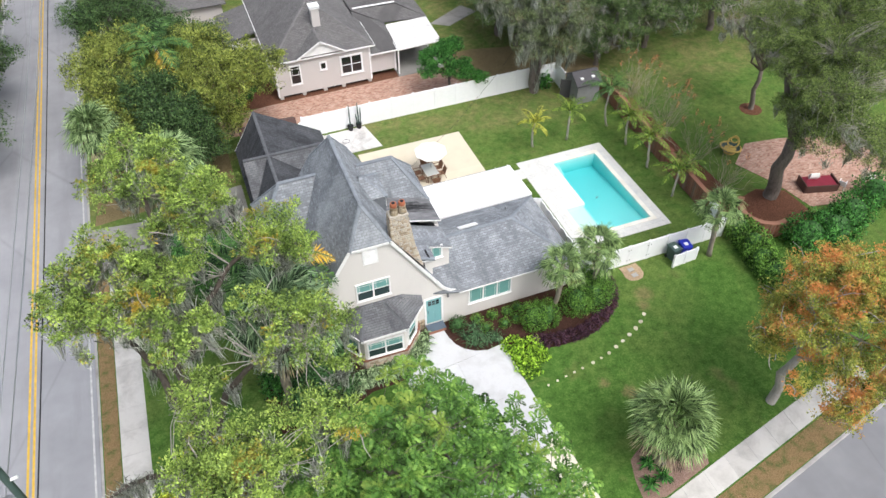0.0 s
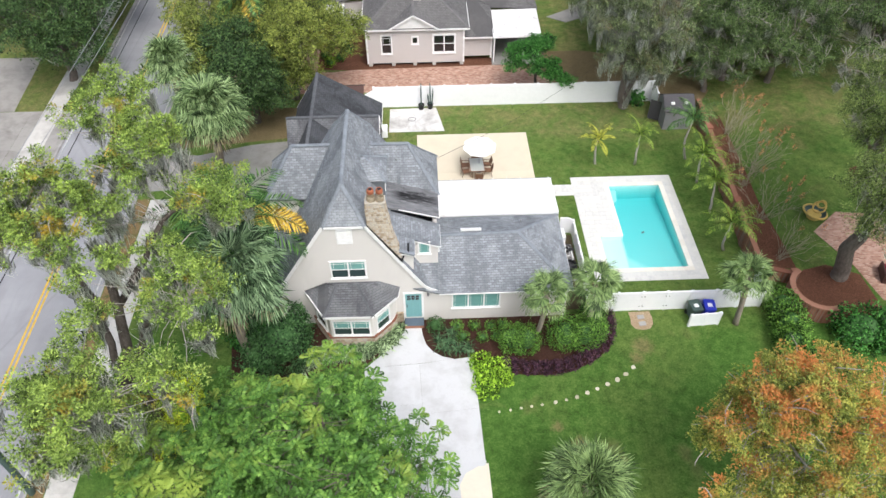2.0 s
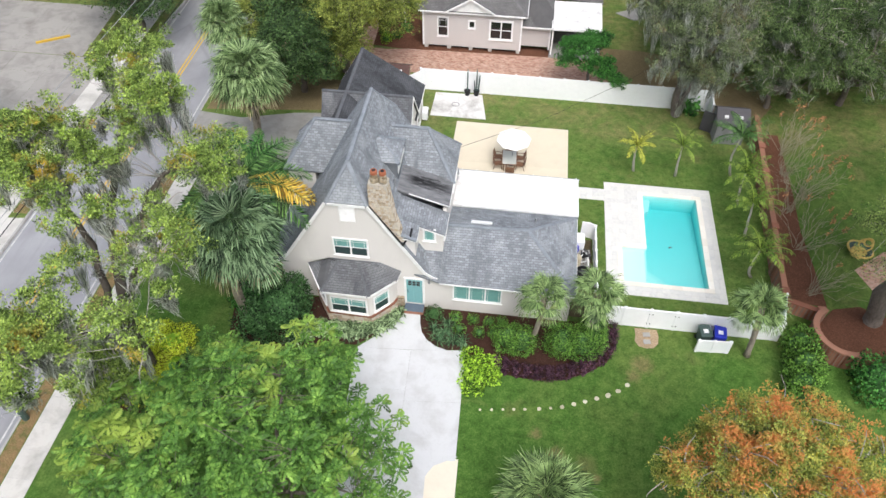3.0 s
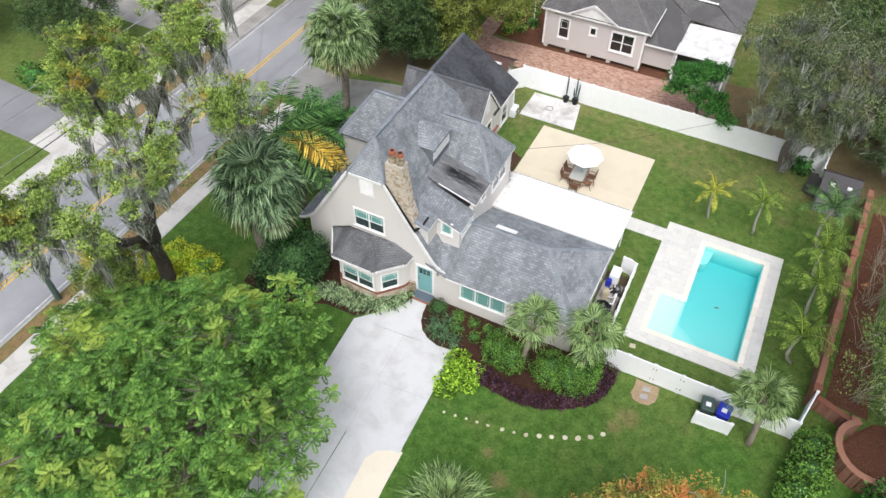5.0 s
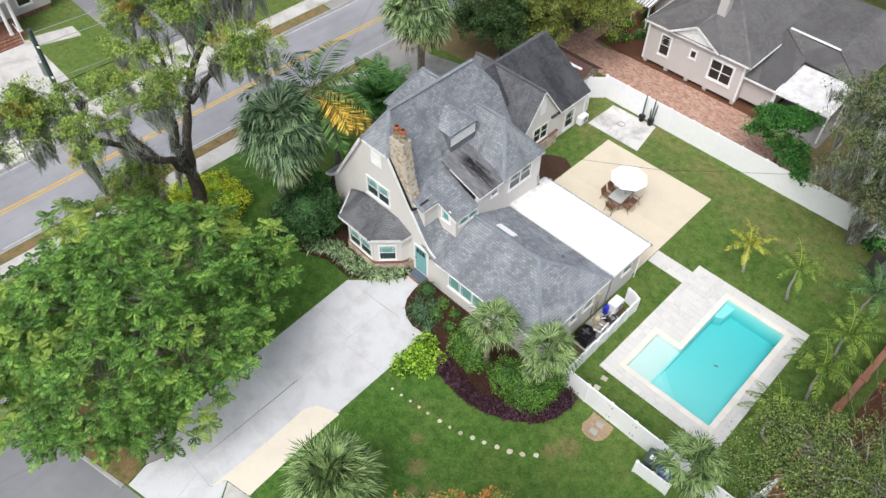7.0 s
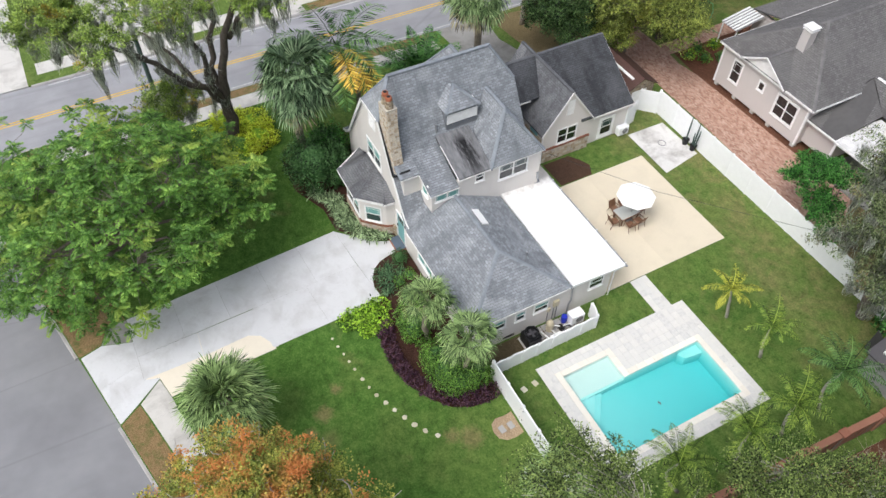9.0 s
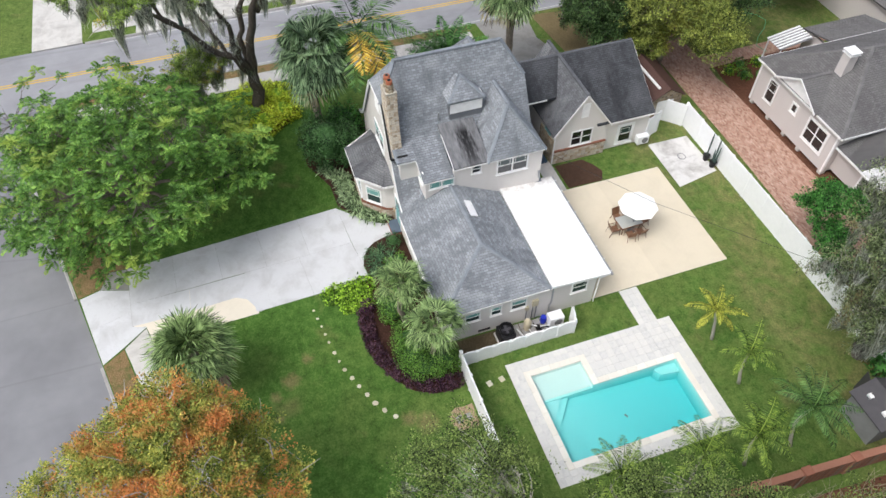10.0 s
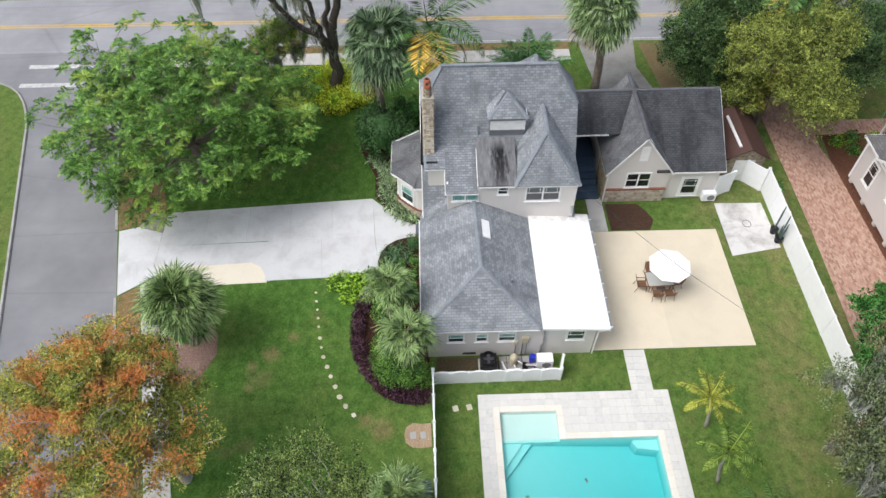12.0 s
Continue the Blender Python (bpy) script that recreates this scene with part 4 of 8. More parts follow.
# ---------------- windows and doors ----------------
def facing(x, y, z, yaw):
    """A pose on a wall whose outside lies towards -y before the turn by yaw degrees."""
    return pose(x, y, z, 0, 0, yaw)


bay_holder = {}


def window(parent, w, h, at, sashes=1, style="sash", top="blind", bottom="glass", frame_w=0.09, name="window"):
    """A wall window w by h with its lower middle at the pose: casing, sill, sashes with bars, and panes."""
    ow, iw_ = w / 2, w / 2 - frame_w
    rect = lambda a, z0, z1, y: [(-a, y, z0), (a, y, z0), (a, y, z1), (-a, y, z1)]
    f = MB().loft([rect(iw_, frame_w, h - frame_w, 0.03), rect(ow, 0, h, 0.03), rect(ow, 0, h, -0.05), rect(iw_, frame_w, h - frame_w, -0.05), rect(iw_, frame_w, h - frame_w, 0.03)], cap=False)
    bars = [(-w / 2 - 0.03, -0.09, -0.04, w / 2 + 0.03, 0.03, -0.001)]
    iw = (w - frame_w * 2 - (sashes - 1) * 0.09) / sashes
    xs = [-w / 2 + frame_w + i * (iw + 0.09) for i in range(sashes)]
    for x in xs[1:]:
        bars.append((x - 0.09, -0.045, frame_w, x, 0.03, h - frame_w))
    for x in xs:
        if style == "sash":
            mid = h * 0.5
            bars.append((x, -0.025, mid - 0.025, x + iw, 0.03, mid + 0.025))
            for k in (0.14, 0.86):
                bars.append((x + iw * k - 0.011, -0.02, mid + 0.025, x + iw * k + 0.011, 0.03, h - frame_w))
            bars.append((x, -0.019, h - frame_w - (h * 0.5) * 0.24, x + iw, 0.029, h - frame_w - (h * 0.5) * 0.24 + 0.022))
        elif style == "grid":
            bars.append((x, -0.02, h * 0.5 - 0.03, x + iw, 0.03, h * 0.5 + 0.03))
        elif style == "fixed":
            for k in (0.12, 0.88):
                bars.append((x + iw * k - 0.008, -0.015, frame_w, x + iw * k + 0.008, 0.03, h - frame_w))
            for k in (0.1, 0.9):
                bars.append((x, -0.014, h * k - 0.008, x + iw, 0.029, h * k + 0.008))
    win = part(name, f, M["trim"], parent, at=at)
    if parent == bay_holder.get("bay"):
        host, put = parent, at
    else:
        host, put = win, None
    for i, q in enumerate(bars):
        part(("window_sill" if i == 0 else "glazing_bar"), MB().box(*q), M["trim"], host, at=put)
    for x in xs:
        if style == "sash":
            part("pane", MB().box(x, -0.012, h * 0.5, x + iw, 0.02, h - frame_w), M[top], host, at=put)
            part("pane", MB().box(x, -0.008, frame_w, x + iw, 0.025, h * 0.5), M[bottom], host, at=put)
        else:
            part("pane", MB().box(x, -0.010, frame_w, x + iw, 0.02, h - frame_w), M[top if style == "fixed" else bottom], host, at=put)
    return win


def gable_wall(mb, pts, y0, y1):
    """A wall of outline pts in x and z between y0 and y1."""
    mb.loft([[(x, y0, z) for x, z in pts], [(x, y1, z) for x, z in pts]])


def strip(mb, pts, w, h):
    for a, b in zip(pts, pts[1:]):
        mb.bar(a, b, w, h)


def boards(name, parent, w, h, *runs):
    """White trim boards, each run a part."""
    for run in runs:
        mb = MB()
        strip(mb, run, w, h)
        part(name, mb, M["trim"], parent)


def stone_face(parent, at, width, height, row=0.15, seed=1, left=lambda z: 0.0, right=None, long=(0.12, 0.32)):
    """Rubble stones laid in rough courses on a face: x along it, y outwards, z up, from the pose at."""
    rng = random.Random(seed)
    right = right or (lambda z: width)
    z = 0.01
    while z < height - 0.06:
        h = min(row * rng.uniform(0.8, 1.25), height - z - 0.01)
        x, end = left(z + h / 2) + 0.01, right(z + h / 2)
        while x < end - 0.06:
            l = min(rng.uniform(*long), end - x)
            if end - x - l < 0.08:
                l = end - x
            key = ("stone", round(l / 0.03), round(h / 0.03), rng.randrange(3))
            if key not in stone_meshes:
                kx, kh = max(0.05, key[1] * 0.03), max(0.05, key[2] * 0.03)
                j = lambda s: s * rng.uniform(0.82, 0.98)
                a = [(j(-kx / 2), j(-kh / 2)), (j(kx / 2), j(-kh / 2)), (j(kx / 2), j(kh / 2)), (j(-kx / 2), j(kh / 2))]
                d = rng.uniform(0.03, 0.05)
                stone_meshes[key] = MB().loft([[(p, 0.02, q) for p, q in a], [(p, -d * 0.6, q) for p, q in a], [(p * 0.78, -d, q * 0.78) for p, q in a]]).mesh("stone")
                stone_meshes[key].materials.append(M["stonepiece"])
            part("stone", stone_meshes[key], M["stonepiece"], parent, at=at @ pose(x + l / 2, 0, z + h / 2, 0, rng.uniform(-6, 6), 0))
            x += l + 0.012
        z += h + 0.012


stone_meshes = {}


# ---------------- the house ----------------
house = thing("house", "greige stucco storybook house with steep grey shingle roofs", "house")
RX, RZ, SL = -3.8, 9.72, 1.61            # main ridge
E_LINE = [(-2.72, 7.88), (0.05, 3.40), (0.25, 3.15), (0.55, 2.92), (1.05, 2.68)]
W_LINE = [(-4.9, 7.88), (-7.45, 3.73), (-7.75, 3.40), (-8.15, 3.08), (-8.65, 2.83)]
Y0, Y1 = -0.12, 8.47

w = MB()
gable_wall(w, [(-8.0, 0), (0.9, 0), (0.9, 2.68), (0.55, 2.86), (0.05, 3.34), (-2.7, 7.77), (-4.9, 7.77), (-7.45, 3.67), (-8.0, 3.1)], 0.0, 0.22)
part("front_wall", w, M["wall"], house)
w = MB()
gable_wall(w, [(-8.0, 0), (0.9, 0), (0.9, 2.68), (0.05, 3.34), (-2.7, 7.77), (-4.9, 7.77), (-7.45, 3.67), (-8.0, 3.1)], 8.13, 8.35)
part("rear_wall", w, M["wall"], house)
part("west_wall", MB().box(-8.0, 0.22, 0, -7.78, 8.13, 3.05), M["wall"], house)

planes, caps = [], []
for line, s in ((E_LINE, 1), (W_LINE, -1)):
    (xa, za) = line[0]
    ridge = [(RX, 1.06, RZ), (RX, 7.29, RZ)]
    planes.append([ridge[0], (xa, Y0, za), (xa, Y1, za), ridge[1]])
    ye = [(Y0, Y1)] * 4
    for (x0, z0), (x1, z1) in zip(line, line[1:]):
        planes.append([(x0, Y0, z0), (x1, Y0, z1), (x1, Y1, z1), (x0, Y1, z0)])
planes.append([(RX, 1.06, RZ), (-4.9, Y0, 7.88), (-2.72, Y0, 7.88)])
planes.append([(RX, 7.29, RZ), (-4.9, Y1, 7.88), (-2.72, Y1, 7.88)])
caps = [((RX, 1.06, RZ), (RX, 7.29, RZ)), ((-4.9, Y0, 7.83), (RX, 1.06, RZ)), ((-2.7, Y0, 7.83), (RX, 1.06, RZ)), ((-4.9, Y1, 7.83), (RX, 7.29, RZ)), ((-2.7, Y1, 7.83), (RX, 7.29, RZ))]
roof("main_roof", planes, M["shingle"], house, "steep grey-blue shingle roof with clipped gables", caps)
boards("bargeboard", house, 0.05, 0.17, [(x, Y0 - 0.02, z - 0.08) for x, z in E_LINE], [(x, Y0 - 0.02, z - 0.08) for x, z in W_LINE])
boards("eave_board", house, 0.05, 0.14, [(-4.9, Y0 - 0.02, 7.76), (-2.7, Y0 - 0.02, 7.76)], [(1.07, Y0, 2.6), (1.07, 1.1, 2.6)], [(-8.68, Y0, 2.74), (-8.68, Y1, 2.74)])
v = MB().box(-4.25, -0.035, 6.5, -3.42, 0.01, 7.72)
for i in range(12):
    v.bar((-4.2, -0.05, 6.56 + i * 0.095), (-3.47, -0.05, 6.56 + i * 0.095), 0.03, 0.05)
part("gable_vent", v, M["trim"], house, "white louvred gable vent")
window(house, 1.95, 1.36, facing(-3.86, 0, 3.86, 0), 2)
window(house, 2.78, 1.27, facing(3.10, 0, 1.0, 0), 3, "fixed", top="blind")

# front door with its step
door = part("front_door", MB().box(-0.91, -0.03, 0.35, 0.0, 0.02, 2.38, 0.006), M["teal"], house, "teal panelled front door with small top lights")
fr = MB()
fr.box(-1.03, -0.06, 0.3, -0.915, 0.0, 2.5)
fr.box(0.005, -0.06, 0.3, 0.12, 0.0, 2.5)
fr.box(-0.915, -0.06, 2.385, 0.005, 0.0, 2.5)
part("door_frame", fr, M["trim"], door)
for i in range(3):
    for j in range(2):
        x, z = -0.80 + i * 0.235, 1.86 + j * 0.20
        part("pane", MB().box(x, -0.036, z, x + 0.19, -0.025, z + 0.165), M["glass_dark"], door)
for x in (-0.78, -0.40):
    part("panel", MB().box(x, -0.042, 0.55, x + 0.28, -0.028, 1.6, 0.008), M["teal"], door)
part("door_handle", MB().tube([(-0.83, -0.09, 1.30), (-0.83, -0.09, 1.52)], 0.02, 6).box(-0.85, -0.09, 1.3, -0.81, -0.03, 1.33), M["black"], door)
step = MB().box(-1.0, -0.62, 0.0, 0.1, -0.002, 0.20, 0.015)
part("door_step", step, M["brick"], house)
part("door_mat", MB().box(-1.0, -0.60, 0.204, 0.1, -0.02, 0.222, 0.004), M["slate"], house, "blue-grey doormat slab")
lamp = MB().tube([(0.40, -0.14, 2.3), (0.40, -0.14, 2.36), (0.40, -0.14, 2.50), (0.40, -0.14, 2.55)], [0.04, 0.07, 0.07, 0.02], 8).box(0.37, -0.1, 2.42, 0.43, 0.0, 2.48)
part("wall_lantern", lamp, M["grey"], house)

# bay window
bayp = [(-6.1, 0.0), (-5.05, -1.55), (-2.72, -1.62), (-1.62, -0.45), (-1.45, 0.0)]
b = MB().prism(bayp, 0.72, 2.82)
bay = part("bay", b, M["wall"], house, "three-sided bay below a shingled skirt roof")
bay_holder["bay"] = bay
b = MB().prism([(x * 1.0 + (0.06 if x > -3 else -0.06), y - (0.06 if y < 0 else 0)) for x, y in bayp], 0.0, 0.66)
bpl = part("bay_plinth", b, M["mortar"], house, "rubble stone plinth under the bay")
bq = [(x + (0.06 if x > -3 else -0.06), y - (0.06 if y < 0 else 0)) for x, y in bayp]
for i, (a, c) in enumerate(zip(bq, bq[1:])):
    stone_face(bpl, pose(a[0], a[1], 0, 0, 0, math.degrees(math.atan2(c[1] - a[1], c[0] - a[0]))), math.hypot(c[0] - a[0], c[1] - a[1]), 0.66, 0.17, 20 + i)
b = MB().prism([(x + (0.10 if x > -3 else -0.10), y - (0.10 if y < 0 else 0)) for x, y in bayp], 0.66, 0.72)
part("bay_ledge", b, M["brick"], house)
b = MB().box(-1.62, -0.09, 0.0, -1.05, 0.0, 0.72).box(-1.64, -0.12, 0.72, -1.05, 0.0, 0.79)
part("stone_pier", b, M["stone"], house)
ev = [(-6.45, 0.0), (-5.25, -1.95), (-2.62, -1.98), (-1.28, -0.62), (-1.2, 0.0)]
tp = [(-5.25, 0.0), (-4.6, -0.22), (-3.4, -0.22), (-2.55, -0.1), (-2.3, 0.0)]
pl = [[(*ev[i], 2.9), (*ev[i + 1], 2.9), (*tp[i + 1], 3.5), (*tp[i], 3.5)] for i in range(4)]
pl.append([(*p, 3.5) for p in tp])
roof("bay_roof", pl, M["shingle_bay"], house, "weathered dark grey shingle skirt roof", [((*ev[i], 2.9), (*tp[i], 3.5)) for i in (1, 2, 3)])
g = MB()
strip(g, [(x, y, 2.83) for x, y in ev], 0.06, 0.14)
part("bay_fascia", g, M["trim"], house)
window(bay, 2.1, 1.28, facing(-3.88, -1.60, 0.86, 1.7 * -1), 2)
ang = math.degrees(math.atan2(1.17, 1.10))
window(bay, 1.05, 1.28, facing(-2.17, -1.045, 0.86, ang), 1)
ang = math.degrees(math.atan2(-1.55, 1.05))
window(bay, 1.15, 1.28, facing(-5.59, -0.79, 0.86, ang), 1)

# right wing: one storey with a hipped roof
w = MB()
w.box(0.9, 0.0, 0.0, 8.30, 0.22, 2.62)
part("wing_front_wall", w, M["wall"], house)
part("wing_east_wall", MB().box(8.08, 0.22, 0.0, 8.30, 8.60, 2.5), M["wall"], house)
part("wing_north_wall", MB().box(0.9, 8.38, 0.0, 8.08, 8.60, 2.45), M["wall"], house)
WE, WA = 2.68, (5.60, 2.80, 4.25)
sw, se, ne = (1.0, -0.32, WE), (8.48, -0.32, WE), (8.48, 5.78, WE)
roof("wing_roof", [[sw, se, WA, (1.0, 2.66, 4.25)], [(-0.9, 0.1, 2.86), (1.0, -0.32, WE), (1.0, 2.66, 4.25), (-0.9, 2.66, 4.25)], [se, ne, WA], [ne, (-0.9, 5.78, WE), (-0.9, 2.66, 4.25), WA]], M["shingle"], house, "hipped grey shingle roof of the single-storey wing", [((-0.2, 2.66, 4.25), WA), (se, WA), (ne, WA)])
g = MB()
g.bar((1.0, -0.36, WE - 0.06), (8.50, -0.36, WE - 0.06), 0.05, 0.06)
g.bar((8.50, -0.36, WE - 0.06), (8.50, 5.8, WE - 0.06), 0.04, 0.06)
part("wing_gutter", g, M["trim"], house, "white gutter along the wing")
part("skylight", MB().slab([(2.36, 3.02, 4.16), (3.55, 3.02, 4.16), (3.55, 3.44, 3.94), (2.36, 3.44, 3.94)], (0, 0, 0.08)), M["skylight"], house, "white skylight curb on the wing roof")
part("roof_vent", MB().tube([(6.0, 4.4, 3.3), (6.0, 4.4, 3.66)], 0.05, 8), M["metal"], house)
for y, ww in ((1.42, 0.9), (2.75, 0.66), (4.05, 0.95)):
    window(house, ww, 0.82, facing(8.30, y, 1.40, 90), 1, "sash", frame_w=0.08)
window(house, 0.98, 0.92, facing(8.30, 7.6, 1.38, 90), 1, "sash", frame_w=0.08, top="glass")
# white flat roof behind the wing
mr = MB()
mr.loft([[(0.8, 5.79, 2.70), (8.56, 5.79, 2.70), (8.56, 9.22, 2.52), (0.8, 9.22, 2.52)], [(0.8, 5.79, 2.86), (8.56, 5.79, 2.86), (8.56, 9.22, 2.64), (0.8, 9.22, 2.64)]])
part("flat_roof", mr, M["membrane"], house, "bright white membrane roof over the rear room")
g = MB()
g.bar((0.85, 9.28, 2.56), (8.62, 9.28, 2.56), 0.10, 0.10)
part("rear_gutter", g, M["metal"], house)
for i in range(9):
    part("gutter_bracket", MB().box(1.2 + i * 0.9, 9.2, 2.62, 1.24 + i * 0.9, 9.36, 2.66), M["trim"], house)
part("downpipe", MB().tube([(8.36, 5.95, 2.5), (8.36, 6.0, 1.2), (8.36, 5.9, 0.9), (8.36, 5.9, 0.1)], 0.05, 8), M["metal"], house)
part("downpipe", MB().tube([(8.5, 9.2, 2.5), (8.4, 8.7, 2.2), (8.4, 8.66, 0.1)], 0.04, 8), M["trim"], house)
part("wall_vent", MB().box(8.29, 1.8, 0.2, 8.33, 2.5, 0.34), M["black"], house)
for y, z, s in ((5.0, 1.35, 0.36), (4.55, 1.15, 0.2)):
    part("meter_box", MB().box(8.30, y - s / 2, z, 8.45, y + s / 2, z + s * 1.3, 0.02), M["beige"], house)
for y in (4.55, 4.9, 5.1):
    part("conduit", MB().tube([(8.36, y, 0.05), (8.36, y, 1.2)], 0.03, 6), M["grey"], house)

# upper storey along the east side
u = MB()
u.box(0.78, 1.25, 2.7, 1.0, 2.9, 4.84)
u.box(0.78, 2.9, 2.7, 1.0, 8.30, 5.18)
u.box(-2.3, 1.25, 2.7, 0.78, 1.47, 5.0)
u.box(-2.5, 8.08, 2.7, 0.78, 8.30, 5.2)
u.box(-1.7, 0.22, 3.6, -0.36, 1.25, 5.38)
u.box(0.74, 4.9, 5.0, 0.98, 8.30, 5.42)
part("upper_wall", u, M["wall"], house)
zs = lambda x: 5.50 - 0.40 * (x + 0.3)
roof("low_shed_roof", [[(-1.6, 0.08, zs(-1.6)), (-0.26, 0.08, zs(-0.26)), (-0.26, 1.15, zs(-0.26)), (-1.6, 1.15, zs(-1.6))], [(-1.7, 1.13, zs(-1.7)), (1.14, 1.13, zs(1.14)), (1.14, 2.9, zs(1.14)), (-1.7, 2.9, zs(-1.7))]], M["shingle"], house, "low shed dormer roof of grey shingles", [((-1.6, 0.1, zs(-1.6)), (-0.28, 0.1, zs(-0.28)))])
fl = MB()
fl.loft([[(-1.75, 2.88, 6.22), (1.12, 2.88, 5.36), (1.12, 5.0, 5.36), (-1.75, 5.0, 6.22)], [(-1.75, 2.88, 6.34), (1.12, 2.88, 5.48), (1.12, 5.0, 5.48), (-1.75, 5.0, 6.34)]])
part("low_slope_roof", fl, M["tar"], house, "low-slope roofing with a black runoff stain")
boards("upper_fascia", house, 0.03, 0.07, [(-1.1, 2.86, 6.13), (1.15, 2.86, 5.43)], [(1.15, 1.13, zs(1.14) - 0.07), (1.15, 2.9, zs(1.14) - 0.07)], [(1.15, 2.9, 5.36), (1.15, 8.45, 5.36)], [(-1.5, 0.05, 5.60), (-0.25, 0.05, 5.38), (-0.25, 1.11, 5.38), (1.15, 1.11, zs(1.14) - 0.07)])
CY, CZ = 6.54, 7.88
roof("cross_roof", [[(-2.75, CY, CZ), (-0.5, CY, CZ), (1.16, 4.85, 5.42), (-1.25, 4.85, 5.42)], [(-2.75, CY, CZ), (-0.5, CY, CZ), (1.16, 8.42, 5.42), (-1.25, 8.42, 5.42)], [(-0.5, CY, CZ), (1.16, 4.85, 5.42), (1.16, 8.42, 5.42)]], M["shingle"], house, "hipped cross roof of grey-blue shingles", [((-2.6, CY, CZ), (-0.5, CY, CZ)), ((1.16, 4.85, 5.42), (-0.5, CY, CZ)), ((1.16, 8.42, 5.42), (-0.5, CY, CZ))])
window(house, 1.95, 1.28, facing(1.0, 6.45, 4.10, 90), 2, bottom="glass_dark", top="glass")
window(house, 0.62, 0.66, facing(1.0, 4.25, 4.66, 90), 1, frame_w=0.07, bottom="glass_dark", top="glass")
window(house, 1.50, 0.58, facing(1.0, 2.2, 4.22, 90), 2, "fixed", frame_w=0.07)
window(house, 0.72, 0.92, facing(0.25, 1.25, 4.28, 0), 1, "fixed", frame_w=0.10)
# small dormer on the east slope
d = MB().box(-2.9, 3.62, 6.2, -1.80, 5.58, 7.62)
dm = part("dormer", d, M["shingle"], house, "small square dormer with a white panel")
part("dormer_panel", MB().box(-1.81, 3.64, 6.84, -1.77, 5.56, 7.60, 0.004), M["trim"], dm)
g = MB()
strip(g, [(-3.2, 3.56, 7.60), (-1.74, 3.56, 7.60), (-1.74, 5.64, 7.60), (-3.2, 5.64, 7.60)], 0.05, 0.10)
part("dormer_fascia", g, M["trim"], dm)
pk = (-2.93, 4.6, 8.55)
roof("dormer_roof", [[(-1.70, 3.52, 7.66), (-1.70, 5.68, 7.66), pk], [(-1.70, 3.52, 7.66), pk, (-3.4, 3.9, 8.2), (-3.2, 3.52, 7.66)], [(-1.70, 5.68, 7.66), pk, (-3.4, 5.3, 8.2), (-3.2, 5.68, 7.66)]], M["shingle"], dm, "", [((-1.70, 3.52, 7.66), pk), ((-1.70, 5.68, 7.66), pk)])
part("vent_pipe", MB().tube([(-1.86, 3.0, 6.4), (-1.86, 3.0, 7.05)], 0.05, 8), M["metal"], house)
part("vent_pipe", MB().tube([(-1.2, 6.0, 6.6), (-1.2, 6.0, 7.2)], 0.045, 8), M["metal"], house)

# west wing of the upper storey
part("west_upper_wall", MB().box(-8.6, 5.0, 0, -7.0, 8.3, 5.3), M["wall"], house)
roof("west_cross_roof", [[(-4.9, 6.66, 7.83), (-7.12, 6.66, 7.83), (-8.78, 4.85, 5.36), (-6.4, 4.85, 5.36)], [(-4.9, 6.66, 7.83), (-7.12, 6.66, 7.83), (-8.78, 8.45, 5.36), (-6.4, 8.45, 5.36)], [(-7.12, 6.66, 7.83), (-8.78, 4.85, 5.36), (-8.78, 8.45, 5.36)]], M["shingle"], house, "", [((-4.9, 6.66, 7.83), (-7.12, 6.66, 7.83)), ((-8.78, 4.85, 5.36), (-7.12, 6.66, 7.83)), ((-8.78, 8.45, 5.36), (-7.12, 6.66, 7.83))])

# chimney of rubble stone with two clay pots
ch = MB()
ring = lambda x0, x1, z, yb=0.58: [(x0, 0.02, z), (x1, 0.02, z), (x1, yb, z), (x0, yb, z)]
ch.loft([ring(-2.62, -0.95, 5.3), ring(-2.60, -1.35, 6.9), ring(-2.58, -1.62, 8.6), ring(-2.56, -1.66, 9.2)])
chim = part("chimney", ch, M["mortar"], house, "tapering rubble-stone chimney with two clay pots")
stone_face(chim, pose(-2.62, 0.02, 5.3), 1.67, 3.9, 0.115, 3, long=(0.09, 0.21), left=lambda z: max(0.0, (7.88 - 5.3 - z) / 1.61 - 0.06), right=lambda z: (1.67 - 0.26 * z if z < 1.6 else 1.26 - 0.17 * (z - 1.6)))
stone_face(chim, pose(-0.97, 0.02, 5.3, 0, 0, 90) @ pose(0, 0, 0, -14.0), 0.56, 1.65, 0.115, 4, long=(0.09, 0.21))
stone_face(chim, pose(-1.37, 0.02, 6.9, 0, 0, 90) @ pose(0, 0, 0, -8.0), 0.56, 2.3, 0.115, 5, long=(0.09, 0.21))
stone_face(chim, pose(-2.61, 0.58, 6.9, 0, 0, -90), 0.56, 2.3, 0.13, 6)
stone_face(chim, pose(-1.62, 0.58, 7.0, 0, 0, 180), 0.96, 2.2, 0.14, 7)
part("chimney_crown", MB().box(-2.61, -0.02, 9.2, -1.61, 0.62, 9.26, 0.02), M["mortar"], chim)
